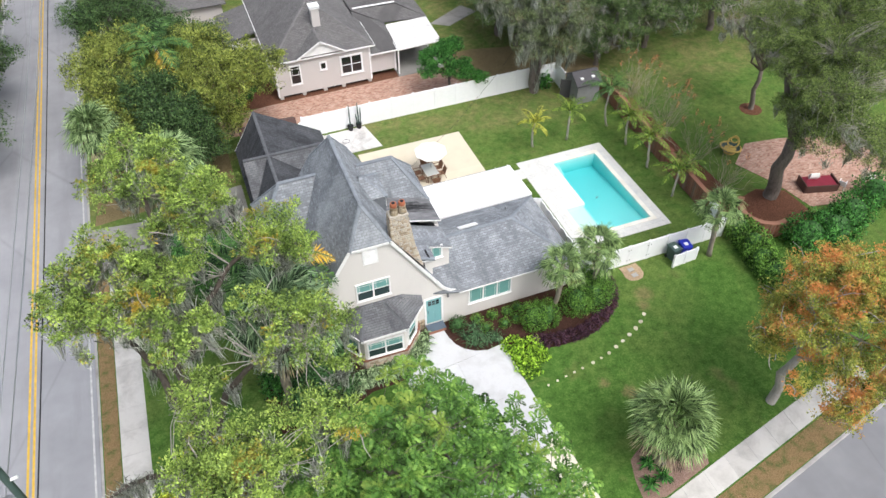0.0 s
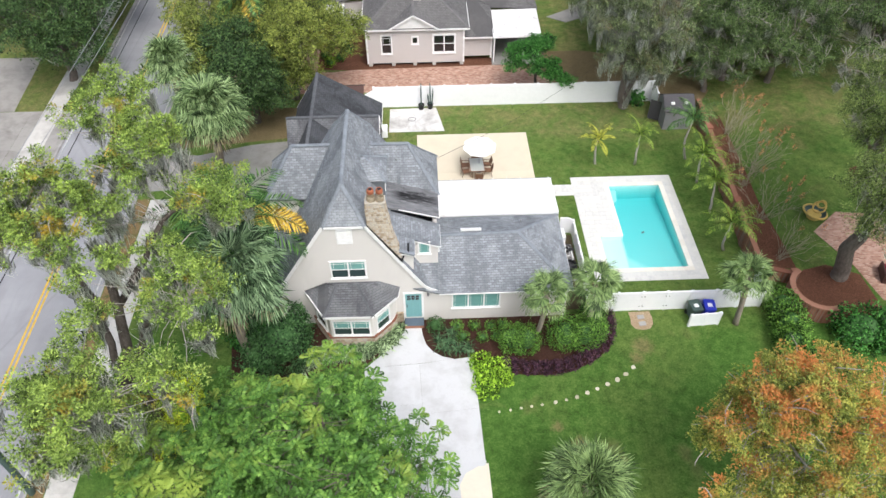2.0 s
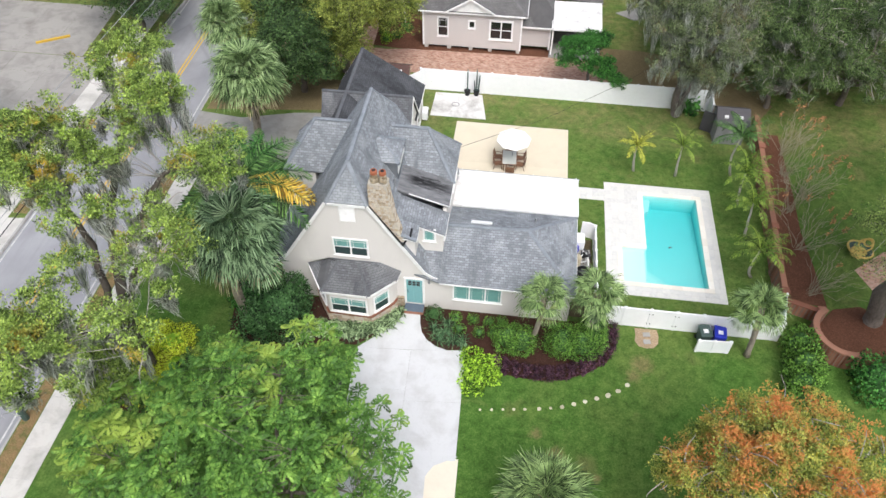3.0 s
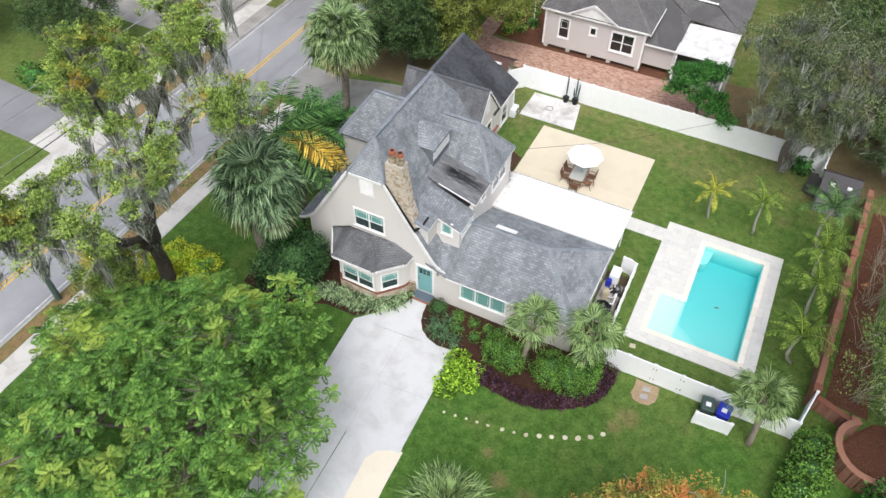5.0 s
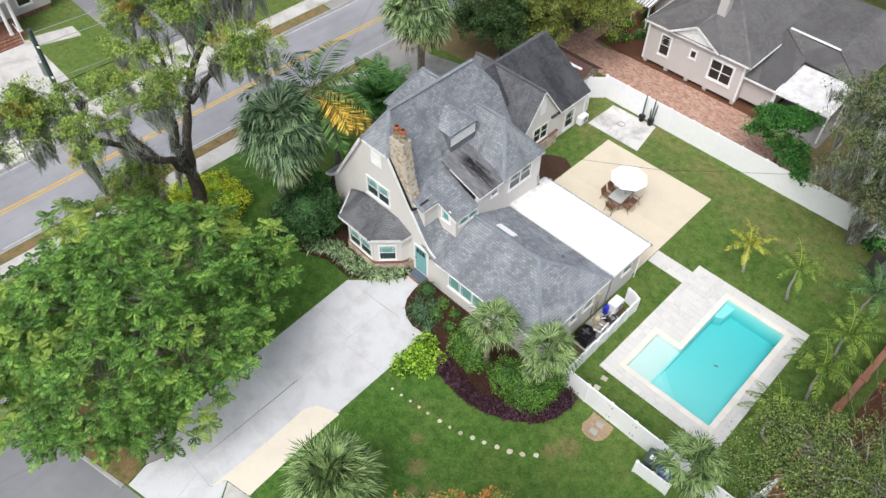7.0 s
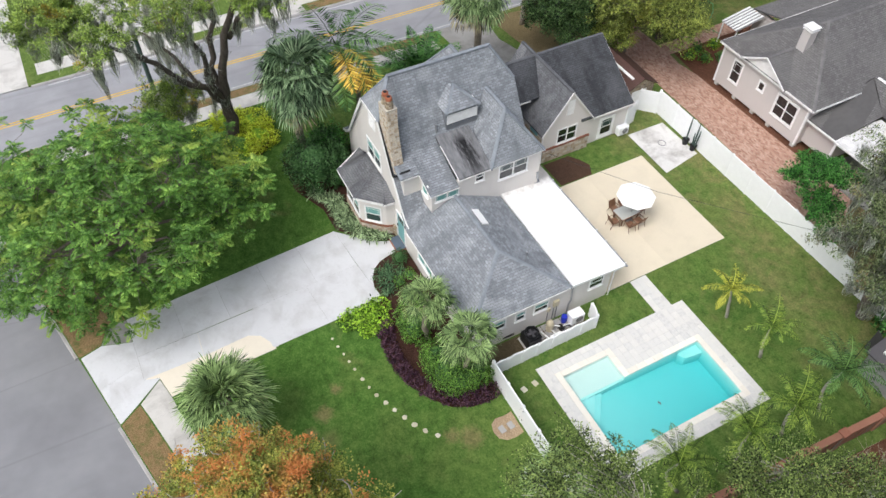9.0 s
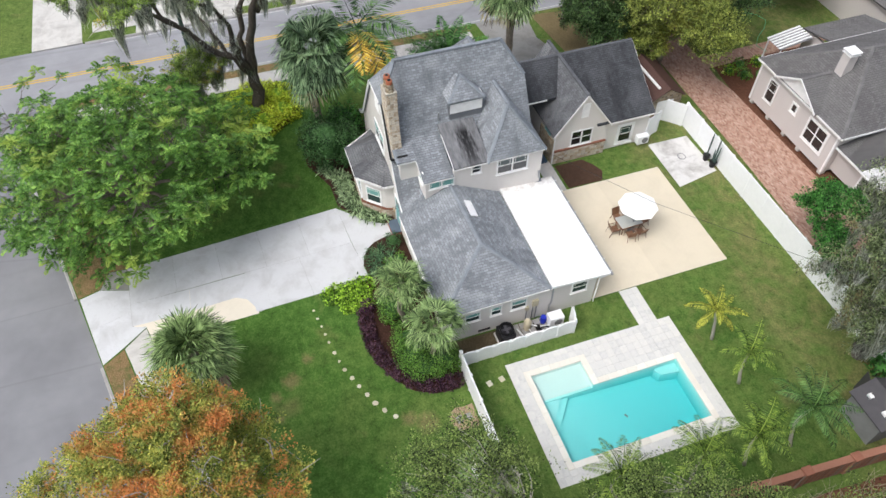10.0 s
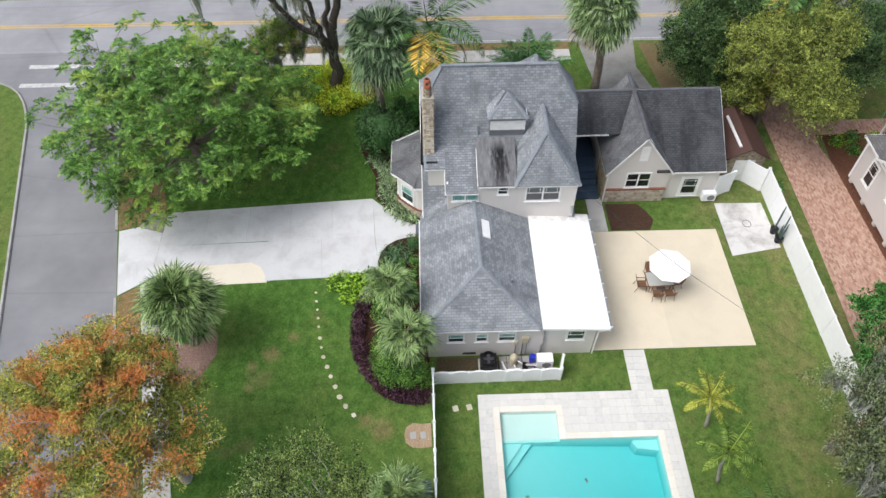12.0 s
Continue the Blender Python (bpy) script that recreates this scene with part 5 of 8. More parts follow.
for x in (-2.31, -1.87):
    part("pot_base", MB().tube([(x, 0.27, 9.24), (x, 0.27, 9.45), (x, 0.27, 9.68), (x, 0.27, 9.74)], [0.23, 0.21, 0.19, 0.21], 12), M["stone"], chim)
    part("chimney_pot", MB().tube([(x, 0.27, 9.74), (x, 0.27, 9.90), (x, 0.27, 9.96)], [0.17, 0.18, 0.15], 12), M["pot"], chim)
    # black disc stands in for the shade inside the pot's mouth
    part("flue", MB().tube([(x, 0.27, 9.95), (x, 0.27, 9.968)], 0.10, 10), M["black"], chim)
fsh = MB()
strip(fsh, [(-2.66, -0.05, 7.8), (-0.95, -0.15, 5.22), (-0.80, 0.5, 5.2)], 0.08, 0.08)
fsh.box(-1.15, 0.1, 5.38, -0.55, 0.75, 5.66)
part("flashing", fsh, M["black"], chim)

# rear wing, lower, with an asymmetric roof and a cross gable
rear = MB()
rear.box(-2.82, 11.1, 0, -2.60, 14.85, 2.5)
gable = [(11.1, 2.5), (14.85, 2.5), (13.0, 5.20)]
rear.loft([[(-2.82, y, z) for y, z in gable], [(-2.60, y, z) for y, z in gable]])
rear.box(-2.95, 14.85, 0, -2.73, 18.0, 2.4)
rear.box(-8.45, 17.8, 0, -2.95, 18.0, 2.4)
rear.box(-8.5, 8.35, 0, -8.3, 18.0, 2.5)
rear.box(-8.3, 11.1, 0, -2.82, 11.3, 2.5)
part("rear_wing_wall", rear, M["wall"], house)
nr = [(-8.5, 2.4), (-2.95, 2.5), (-6.9, 5.1)]
n_ = MB().loft([[(x, 17.8, z) for x, z in nr], [(x, 18.0, z) for x, z in nr]])
part("rear_gable", n_, M["wall"], house)
AR, AZ = -6.9, 5.28
es = lambda x: AZ - 0.62 * (x - AR)
roof("rear_roof", [[(AR, 14.0, AZ), (-2.5, 14.0, es(-2.5)), (-2.5, 18.18, es(-2.5)), (AR, 18.18, AZ)], [(AR, 8.3, AZ), (-4.55, 8.3, es(-4.55)), (-4.55, 14.0, es(-4.55)), (AR, 14.0, AZ)], [(AR, 8.3, AZ), (AR, 18.18, AZ), (-8.68, 18.18, 2.42), (-8.68, 8.3, 2.42)]], M["shingle_dark"], house, "dark stained shingle roof of the rear wing", [((AR, 8.4, AZ), (AR, 18.18, AZ))])
gp = 5.30
roof("rear_cross_roof", [[(-2.46, 12.88, gp), (-8.5, 12.88, gp), (-8.5, 10.95, 2.42), (-2.46, 10.95, 2.42)], [(-2.46, 12.88, gp), (-8.5, 12.88, gp), (-8.5, 15.0, 2.42), (-2.46, 15.0, 2.42)]], M["shingle_bay"], house, "", [((-2.46, 12.88, gp), (-8.5, 12.88, gp))])
boards("rear_bargeboard", house, 0.04, 0.09, [(-2.44, 10.93, 2.36), (-2.44, 12.88, 5.24), (-2.44, 15.02, 2.36)], [(-2.48, 15.04, 2.44), (-2.48, 18.2, 2.44)], [(-4.52, 8.4, es(-4.55) - 0.06), (-4.52, 11.2, es(-4.55) - 0.06)], [(-2.45, 18.2, 2.42), (AR, 18.2, 5.2), (-8.7, 18.2, 2.36)])
part("gable_vent", MB().box(-2.60, 12.72, 3.45, -2.55, 13.22, 4.55), M["trim"], house)
window(house, 1.55, 1.25, facing(-2.60, 12.98, 1.2, 90), 2, "grid", bottom="glass_dark")
window(house, 1.25, 1.65, facing(-2.73, 16.35, 0.25, 90), 1, "sash", top="glass", bottom="glass_dark", frame_w=0.2)
rpl = part("rear_plinth", MB().box(-2.60, 11.15, 0, -2.50, 14.8, 1.02), M["mortar"], house, "rubble stone skirting with a brick cap")
stone_face(rpl, pose(-2.50, 11.15, 0, 0, 0, 90), 3.65, 1.02, 0.2, 30)
part("plinth_cap", MB().box(-2.62, 11.12, 1.02, -2.47, 14.83, 1.12), M["brick"], house)
part("side_stone", MB().box(-4.6, 11.0, 0, -2.7, 11.1, 1.9), M["stone"], house)
part("side_door", MB().box(-4.0, 11.04, 0.5, -3.2, 11.098, 2.4, 0.01), M["teal"], house, "faded teal side door")
stairs = MB()
outline = [(-8.3, 0.0), (-2.75, 0.0), (-2.75, 0.12), (-3.3, 0.12)]
for i in range(5):
    outline += [(-3.3 - i * 0.42, 0.18 * (i + 1)), (-3.3 - (i + 1) * 0.42, 0.18 * (i + 1))]
outline += [(-5.4, 1.08), (-8.3, 1.08)]
stairs.loft([[(x, 8.5, z) for x, z in outline], [(x, 10.9, z) for x, z in outline]])
part("breezeway_stairs", stairs, M["stair"], house, "navy-blue painted steps in the breezeway")
part("downpipe", MB().tube([(-2.55, 11.08, 2.4), (-2.5, 11.05, 1.2), (-2.45, 11.05, 0.1)], 0.04, 8), M["trim"], house)
part("rear_pipe", MB().tube([(1.04, 8.2, 3.6), (1.05, 8.25, 3.1)], 0.07, 8), M["metal"], house)

# ---------------- fences and walls ----------------
def fence_run(label, a, b, h, n, group, gate=(), arch=0.0):
    """A white vinyl fence from a to b: n panels between capped posts."""
    a, b = Vector((*a, 0)), Vector((*b, 0))
    d = (b - a) / n
    ang = math.degrees(math.atan2(d.y, d.x))
    f = thing("vinyl_fence", label, "fence", group)
    f.matrix_basis = pose(a.x, a.y, 0, 0, 0, ang)
    w = d.length
    pm = MB()
    k = int(w / 0.17)
    prof = []
    for i in range(k):
        x = 0.06 + (w - 0.12) * i / k
        prof += [(x, 0.028), (x + 0.006, 0.032), (x + (w - 0.12) / k - 0.006, 0.032)]
    prof.append((w - 0.06, 0.028))
    out = [(x, -y) for x, y in prof] + [(x, y) for x, y in prof[::-1]]
    rise = lambda x: arch * math.sin(math.pi * min(1.0, max(0.0, x / w)))
    pm.loft([[(x, y, 0.05) for x, y in out], [(x, y, h + rise(x)) for x, y in out]])
    pm.box(0.05, -0.04, 0.01, w - 0.05, 0.04, 0.15)
    cuts = [0.05 + (w - 0.1) * i / 8 for i in range(9)] if arch else [0.05, w - 0.05]
    pm.loft([[(x, y, h + rise(x) + e) for y, e in ((-0.04, -0.07), (0.04, -0.07), (0.04, 0.07), (-0.04, 0.07))] for x in cuts])
    pmesh = None
    post = None
    for i in range(n + 1):
        if post is None:
            q = MB().box(-0.065, -0.065, 0, 0.065, 0.065, h + 0.08)
            q.loft([[(-0.085, -0.085, h + 0.08), (0.085, -0.085, h + 0.08), (0.085, 0.085, h + 0.08), (-0.085, 0.085, h + 0.08)], [(-0.02, -0.02, h + 0.17), (0.02, -0.02, h + 0.17), (0.02, 0.02, h + 0.17), (-0.02, 0.02, h + 0.17)]])
            post = part("post", q, M["vinyl"], f).data
        else:
            part("post", post, M["vinyl"], f, at=pose(i * w, 0, 0))
    for i in range(n):
        if pmesh is None:
            pmesh = part("panel", pm, M["vinyl"], f, at=pose(i * w, 0, 0)).data
        else:
            part("panel", pmesh, M["vinyl"], f, at=pose(i * w, 0, 0))
    for i in gate:
        for z in (0.35, h - 0.3):
            part("hinge", MB().box(-0.1, -0.06, z, 0.12, -0.035, z + 0.06), M["black"], f, at=pose(i * w, 0, 0))
    return f


fence_run("tall white vinyl fence along the rear lawn", (-3.3, 21.35), (18.5, 21.3), 1.78, 12, "rear fence")
fence_run("white vinyl fence return beside the storage shed", (18.5, 21.3), (18.35, 19.6), 1.78, 1, "rear fence")
fence_run("white vinyl fence with a gate on the front lawn", (9.95, 0.2), (19.9, 0.2), 1.5, 7, "front fence", gate=(2, 3))
fence_run("short white vinyl fence return by the garden wall", (19.9, 0.2), (20.4, 2.35), 1.5, 1, "front fence")
fence_run("low white vinyl screen round the pool equipment", (9.9, 0.2), (9.85, 6.75), 0.95, 7, "equipment screen", arch=0.13)
fence_run("low white vinyl screen beside the lawn", (9.85, 6.75), (9.1, 6.95), 1.1, 1, "equipment screen", arch=0.13)
fence_run("white vinyl gate leaf standing open by the shed", (-3.2, 21.2), (-4.1, 20.3), 1.7, 1, "shed gates")
fence_run("white vinyl gate leaf beside the rear wing", (-2.75, 18.1), (-3.2, 19.2), 1.7, 1, "shed gates")
fence_run("small white vinyl screen in front of the bins", (15.35, -1.12), (17.05, -1.02), 0.95, 2, "bin screen")


def brick_wall(label, pts, h, w=0.24, pier=()):
    t = thing("garden_wall", label, "garden wall", "garden walls")
    body, cap = MB(), MB()
    for a, b in zip(pts, pts[1:]):
        body.bar((*a, h / 2), (*b, h / 2), w, h)
        cap.bar((*a, h + 0.04), (*b, h + 0.04), w + 0.08, 0.08)
    part("wall", body, M["brickwall"], t)
    part("coping", cap, M["brick"], t)
    for x, y in pier:
        part("pier", MB().box(x - 0.18, y - 0.20, 0, x + 0.18, y + 0.20, h + 0.10), M["brickwall"], t)
        part("pier_cap", MB().box(x - 0.22, y - 0.24, h + 0.10, x + 0.22, y + 0.24, h + 0.19, 0.03), M["brick"], t)
    return t


px = [(20.38 + i * 0.155, 2.62 + i * 2.6) for i in range(7)]
brick_wall("weathered red brick garden wall with piers along the lawn", [(20.38, 2.62), (21.36, 19.2)], 1.45, pier=px)
brick_wall("short red brick wall joining two piers", [(20.38, 2.62), (22.3, 1.95)], 0.85, pier=[(22.45, 1.95)])
cv = [(23.35 + 1.6 * math.cos(a), 0.45 + 1.6 * math.sin(a)) for a in (radians(118 + k * 14) for k in range(13))]
brick_wall("curved red brick wall below the oak", cv, 1.15)

# ---------------- pool deck pavers and stepping stones ----------------
deck = thing("pool_deck", "ivory travertine paver deck round the pool", "pool deck", kind="structure")
db = MB()
for x0, y0, x1, y1 in ((10.62, 2.45, 17.63, 3.38), (10.62, 3.38, 11.53, 12.26), (16.76, 3.38, 17.63, 12.26), (11.53, 11.35, 16.76, 12.26), (11.53, 6.48, 13.04, 11.35), (8.22, 10.4, 10.62, 11.52)):
    db.box(x0, y0, -0.12, x1, y1, 0.012)
part("sand_bed", db, M["grout"], deck)
meshes = {}


def piece(name, w, h, z0, z1, mat, parent, x, y, chamfer=0.008):
    key = (name, round(w, 3), round(h, 3))
    if key not in meshes:
        me = MB().box(-w / 2, -h / 2, z0, w / 2, h / 2, z1, chamfer).mesh(name)
        me.materials.append(mat)
        meshes[key] = me
    return part(name, meshes[key], mat, parent, at=pose(x, y, random.uniform(-0.002, 0.002), random.uniform(-0.25, 0.25), random.uniform(-0.25, 0.25), random.uniform(-0.3, 0.3)))


C = 0.33
inside = lambda x, y: (SX0 - C < x < PX1 + C and PY0 - C < y < SY1 + C) or (PX0 - C < x < PX1 + C and PY0 - C < y < PY1 + C)


def cells(x0, y0, x1, y1, sx, sy):
    nx, ny = max(1, round((x1 - x0) / sx)), max(1, round((y1 - y0) / sy))
    w, h = (x1 - x0) / nx, (y1 - y0) / ny
    return [(x0 + (i + 0.5) * w, y0 + (j + 0.5) * h, w, h) for i in range(nx) for j in range(ny)]


for x0, y0, x1, y1 in ((10.64, 2.47, 17.61, PY0 - C), (10.64, PY0 - C, SX0 - C, SY1 + C), (10.64, SY1 + C, PX0 - C, 12.24), (PX1 + C, PY0 - C, 17.61, 12.24), (PX0 - C, PY1 + C, PX1 + C, 12.24), (8.25, 10.42, 10.64, 11.5)):
    for cx, cy, cw, chh in cells(x0, y0, x1, y1, 0.40, 0.40):
        k = random.choice((0, 1, 2, 2, 1)) if min(cw, chh) > 0.4 else 0
        nx, ny = ((1, 1), (2, 1), (1, 2))[k]
        for i in range(nx):
            for j in range(ny):
                piece("paver", cw / nx - 0.005, chh / ny - 0.005, -0.02, 0.035, M["travertine"], deck, cx + cw * ((i + 0.5) / nx - 0.5), cy + chh * ((j + 0.5) / ny - 0.5))
runs = ((SX0 - C, PY0 - C, PX1 + C, PY0, 0), (PX1, PY0, PX1 + C, PY1, 1), (PX0 - C, PY1, PX1 + C, PY1 + C, 0), (PX0 - C, SY1 + C, PX0, PY1, 1), (SX0 - C, SY1, PX0, SY1 + C, 0), (SX0 - C, PY0, SX0, SY1, 1))
for x0, y0, x1, y1, v in runs:
    for cx, cy, cw, chh in cells(x0, y0, x1, y1, *((C, 0.6) if v else (0.6, C))):
        piece("coping_stone", cw - 0.006, chh - 0.006, -0.06, 0.045, M["coping"], deck, cx, cy)
steps = [(3.92, -6.32), (4.52, -6.24), (5.1, -6.15), (5.66, -6.07), (6.22, -6.0), (6.95, -5.88), (7.55, -5.75), (8.14, -5.6), (8.74, -5.36), (9.32, -5.14), (9.92, -4.87), (10.52, -4.6), (11.05, -4.26), (11.56, -3.83)]
for i, (x, y) in enumerate(steps):
    r = (0.08, 0.09, 0.08, 0.09, 0.09, 0.12, 0.09, 0.13, 0.14, 0.12, 0.14, 0.16, 0.14, 0.13)[i]
    ring = [(r * random.uniform(0.8, 1.15) * math.cos(a), r * random.uniform(0.75, 1.0) * math.sin(a)) for a in (k * math.pi / 4 + 0.3 for k in range(8))]
    mb = MB().loft([[(a, b, -0.05) for a, b in ring], [(a, b, 0.02) for a, b in ring], [(a * 0.9, b * 0.9, 0.03) for a, b in ring]])
    s = part("stepping_stone", mb, M["stepstone"], at=pose(x, y, 0, 0, 0, random.uniform(0, 90)))
    tagged(s, "pale irregular stepping stone set in the lawn", "stepping stone", "stepping stone path")
for x, y in ((11.3, 2.0), (11.35, 1.3)):
    s = part("stepping_stone", MB().box(-0.16, -0.14, -0.04, 0.16, 0.14, 0.025, 0.02), M["stepstone"], at=pose(x, y, 0, 0, 0, 12))
    tagged(s, "small pale stepping stone by the pool", "stepping stone", "stepping stone path")
gp_ = thing("gate_pad", "gravel pad with two grey paving stones at the gate", "paving", kind="structure")
part("gravel", MB().prism([(12.1, 0.05), (13.35, 0.05), (13.42, -0.4), (13.36, -0.9), (13.1, -1.22), (12.7, -1.3), (12.28, -1.2), (12.08, -0.85), (12.14, -0.4)], -0.05, 0.014), M["gravel"], gp_)
for y in (-0.35, -0.85):
    part("paving_stone", MB().box(-0.20, -0.15, 0, 0.20, 0.15, 0.045, 0.01), M["curb"], gp_, at=pose(12.75, y, 0, 0, 0, 6))

# ---------------- neighbouring house ----------------
nb = thing("neighbour_house", "taupe clapboard cottage raised on piers with a grey roof", "house")
w = MB()
w.box(-3.95, 27.2, 0.34, 4.05, 27.4, 3.45)
w.box(-3.95, 27.4, 0.34, -3.75, 40.0, 3.45)
w.box(3.85, 27.4, 0.34, 4.05, 40.0, 3.45)
part("wall", w, M["wall_nb"], nb)
sd = MB()
for i in range(27):
    z = 0.34 + i * 0.115
    sd.loft([[(-3.96, 27.195, z), (4.06, 27.195, z), (4.06, 27.175, z), (-3.96, 27.175, z)], [(-3.96, 27.195, z + 0.11), (4.06, 27.195, z + 0.11), (4.06, 27.19, z + 0.11), (-3.96, 27.19, z + 0.11)]])
tagged(part("siding", sd, M["wall_nb"], nb), kind="stuff")
# solid black block stands in for the shade under the raised floor
part("crawl_space", MB().box(-3.8, 27.5, 0, 3.9, 39.8, 0.34), M["black"], nb)
for x in (-3.9, -2.0, -0.2, 1.4, 3.7):
    part("pier", MB().box(x, 27.22, 0, x + 0.30, 27.6, 0.34), M["walk"], nb)
for x in (-3.97, 3.99):
    part("corner_board", MB().box(x - 0.06, 27.14, 0.3, x + 0.08, 27.3, 3.45), M["trim"], nb)
window(nb, 1.95, 1.75, facing(2.38, 27.165, 1.2, 0), 2, "grid", bottom="glass_dark", frame_w=0.15)
window(nb, 0.62, 0.75, facing(0.0, 27.165, 2.05, 0), 1, "plain", bottom="glass_dark", frame_w=0.12)
window(nb, 0.95, 1.75, facing(-2.35, 27.165, 1.2, 0), 1, "sash", top="glass_dark", bottom="glass_dark", frame_w=0.11)
window(nb, 0.95, 1.75, facing(-3.95, 31.0, 1.2, -90), 1, "sash", top="glass_dark", bottom="glass_dark", frame_w=0.11)
e = 3.5
A, B, C2, D = (-4.3, 26.98, e), (4.4, 26.98, e), (4.4, 41.5, e), (-4.3, 41.5, e)
R1, R2 = (0.05, 31.3, 6.3), (0.05, 37.0, 6.3)
roof("hip_roof", [[A, B, R1], [B, C2, R2, R1], [C2, D, R2], [D, A, R1, R2]], M["shingle_nb"], nb, "", [(A, R1), (B, R1), (R1, R2)])
PKD = (-0.1, 26.9, 4.78)
pd = MB()
pd.loft([[(-1.95, 26.9, 3.62), (1.75, 26.9, 3.62), PKD], [(-1.95, 27.1, 3.62), (1.75, 27.1, 3.62), (PKD[0], 27.1, PKD[2])]])
part("pediment", pd, M["trim"], nb, "white triangular gablet")
roof("pediment_roof", [[(PKD[0], 26.7, 4.85), (PKD[0], 29.2, 4.85), (-2.2, 27.2, 3.6), (-2.2, 26.7, 3.6)], [(PKD[0], 26.7, 4.85), (PKD[0], 29.2, 4.85), (2.0, 27.2, 3.6), (2.0, 26.7, 3.6)]], M["shingle_nb"], nb, "", [((PKD[0], 26.7, 4.85), (PKD[0], 29.2, 4.85))])
g = MB()
strip(g, [(-2.2, 26.68, 3.55), (PKD[0], 26.68, 4.80), (2.0, 26.68, 3.55)], 0.05, 0.13)
g.bar((-4.3, 26.95, e - 0.06), (4.4, 26.95, e - 0.06), 0.05, 0.13)
g.bar((4.43, 26.95, e - 0.06), (4.43, 41, e - 0.06), 0.05, 0.13)
g.bar((-4.33, 26.95, e - 0.06), (-4.33, 41, e - 0.06), 0.05, 0.13)
part("fascia", g, M["trim"], nb)
ck = part("chimney", MB().box(-0.05, 29.1, 4.4, 0.6, 29.75, 6.4), M["wall_nb"], nb, "taupe boxed chimney with a white cap")
part("chimney_cap", MB().box(-0.12, 29.03, 6.4, 0.67, 29.82, 6.46).box(-0.02, 29.13, 6.46, 0.57, 29.72, 6.58).box(-0.14, 29.01, 6.58, 0.69, 29.84, 6.64), M["trim"], ck)
w = MB().box(4.05, 27.75, 0.5, 6.35, 27.95, 2.35).box(6.15, 27.95, 0.5, 6.35, 36.0, 2.35)
part("side_wall", w, M["wall_nb"], nb)
part("corner_board", MB().box(6.28, 27.68, 0.3, 6.42, 27.85, 2.35), M["trim"], nb)
roof("side_roof", [[(4.0, 27.4, 2.5), (6.5, 27.4, 2.5), (6.5, 31.1, 3.15), (4.0, 32.6, 4.0)], [(4.0, 32.6, 4.0), (6.5, 31.1, 3.15), (10.5, 31.1, 2.85), (8.0, 32.6, 4.0)], [(8.0, 32.6, 4.0), (10.5, 31.1, 2.85), (10.5, 40.0, 2.85), (8.0, 40.0, 4.0)], [(4.0, 32.6, 4.0), (8.0, 32.6, 4.0), (8.0, 40.0, 4.0), (4.0, 40.0, 4.0)]], M["shingle_nb"], nb, "")
part("ridge_flashing", MB().bar((4.2, 32.7, 4.06), (8.0, 32.6, 4.06), 0.22, 0.04), M["trim"], nb)
part("side_fascia", MB().bar((4.0, 27.36, 2.38), (6.7, 27.36, 2.38), 0.05, 0.13), M["trim"], nb)
cp = MB()
n = 44
top = [(28.05 + 3.85 * i / n, 2.45 + 0.32 * i / n + (0.05 if i % 2 else 0.0)) for i in range(n + 1)]
sec = top + [(y, z - 0.09) for y, z in top[::-1]]
cp.loft([[(6.5, y - 0.75, z + 0.05) for y, z in sec], [(10.4, y - 0.75, z + 0.10) for y, z in sec]])
part("carport_roof", cp, M["tin"], nb, "white corrugated metal carport roof")
cf = MB()
strip(cf, [(10.45, 27.3, 2.46), (6.45, 27.25, 2.42), (6.45, 30.7, 2.75)], 0.06, 0.12)
part("carport_fascia", cf, M["trim"], nb)
for x, y in ((6.55, 27.4), (10.3, 27.5), (10.3, 30.4)):
    part("carport_post", MB().box(x - 0.06, y - 0.06, 0, x + 0.06, y + 0.06, 2.45), M["trim"], nb)
part("carport_floor", MB().prism([(6.4, 27.0), (10.6, 27.0), (10.6, 32.4), (6.4, 32.4)], -0.05, 0.06), M["old"], nb)
roof("porch_roof", [[(-7.2, 33.0, 2.75), (-4.3, 33.0, 3.45), (-4.3, 38.5, 3.45), (-7.2, 38.5, 2.75)]], M["shingle_nb"], nb, "")
part("porch_wall", MB().box(-7.0, 33.25, 0.1, -4.0, 33.45, 2.7), M["wall_nb"], nb)
for i in range(6):
    part("awning_slat", MB().slab([(-7.55 + 0.27 * i, 30.35, 2.25), (-7.41 + 0.27 * i, 30.35, 2.25), (-7.41 + 0.27 * i, 32.95, 2.72), (-7.55 + 0.27 * i, 32.95, 2.72)], (0, 0, 0.05)), M["trim"], nb)
part("awning_panel", MB().slab([(-7.6, 30.4, 2.20), (-5.95, 30.4, 2.20), (-5.95, 32.95, 2.66), (-7.6, 32.95, 2.66)], (0, 0, 0.03)), M["grey"], nb)
for x in (-7.5, -6.05):
    part("awning_post", MB().box(x - 0.04, 30.5, 0, x + 0.04, 30.58, 2.24), M["trim"], nb)
# the next house beyond it
fh_ = thing("far_house", "grey hip-roofed house behind the taupe cottage", "house")
part("wall", MB().box(-13.5, 40.2, 0, -6.2, 48.0, 3.2), M["wall_nb"], fh_)
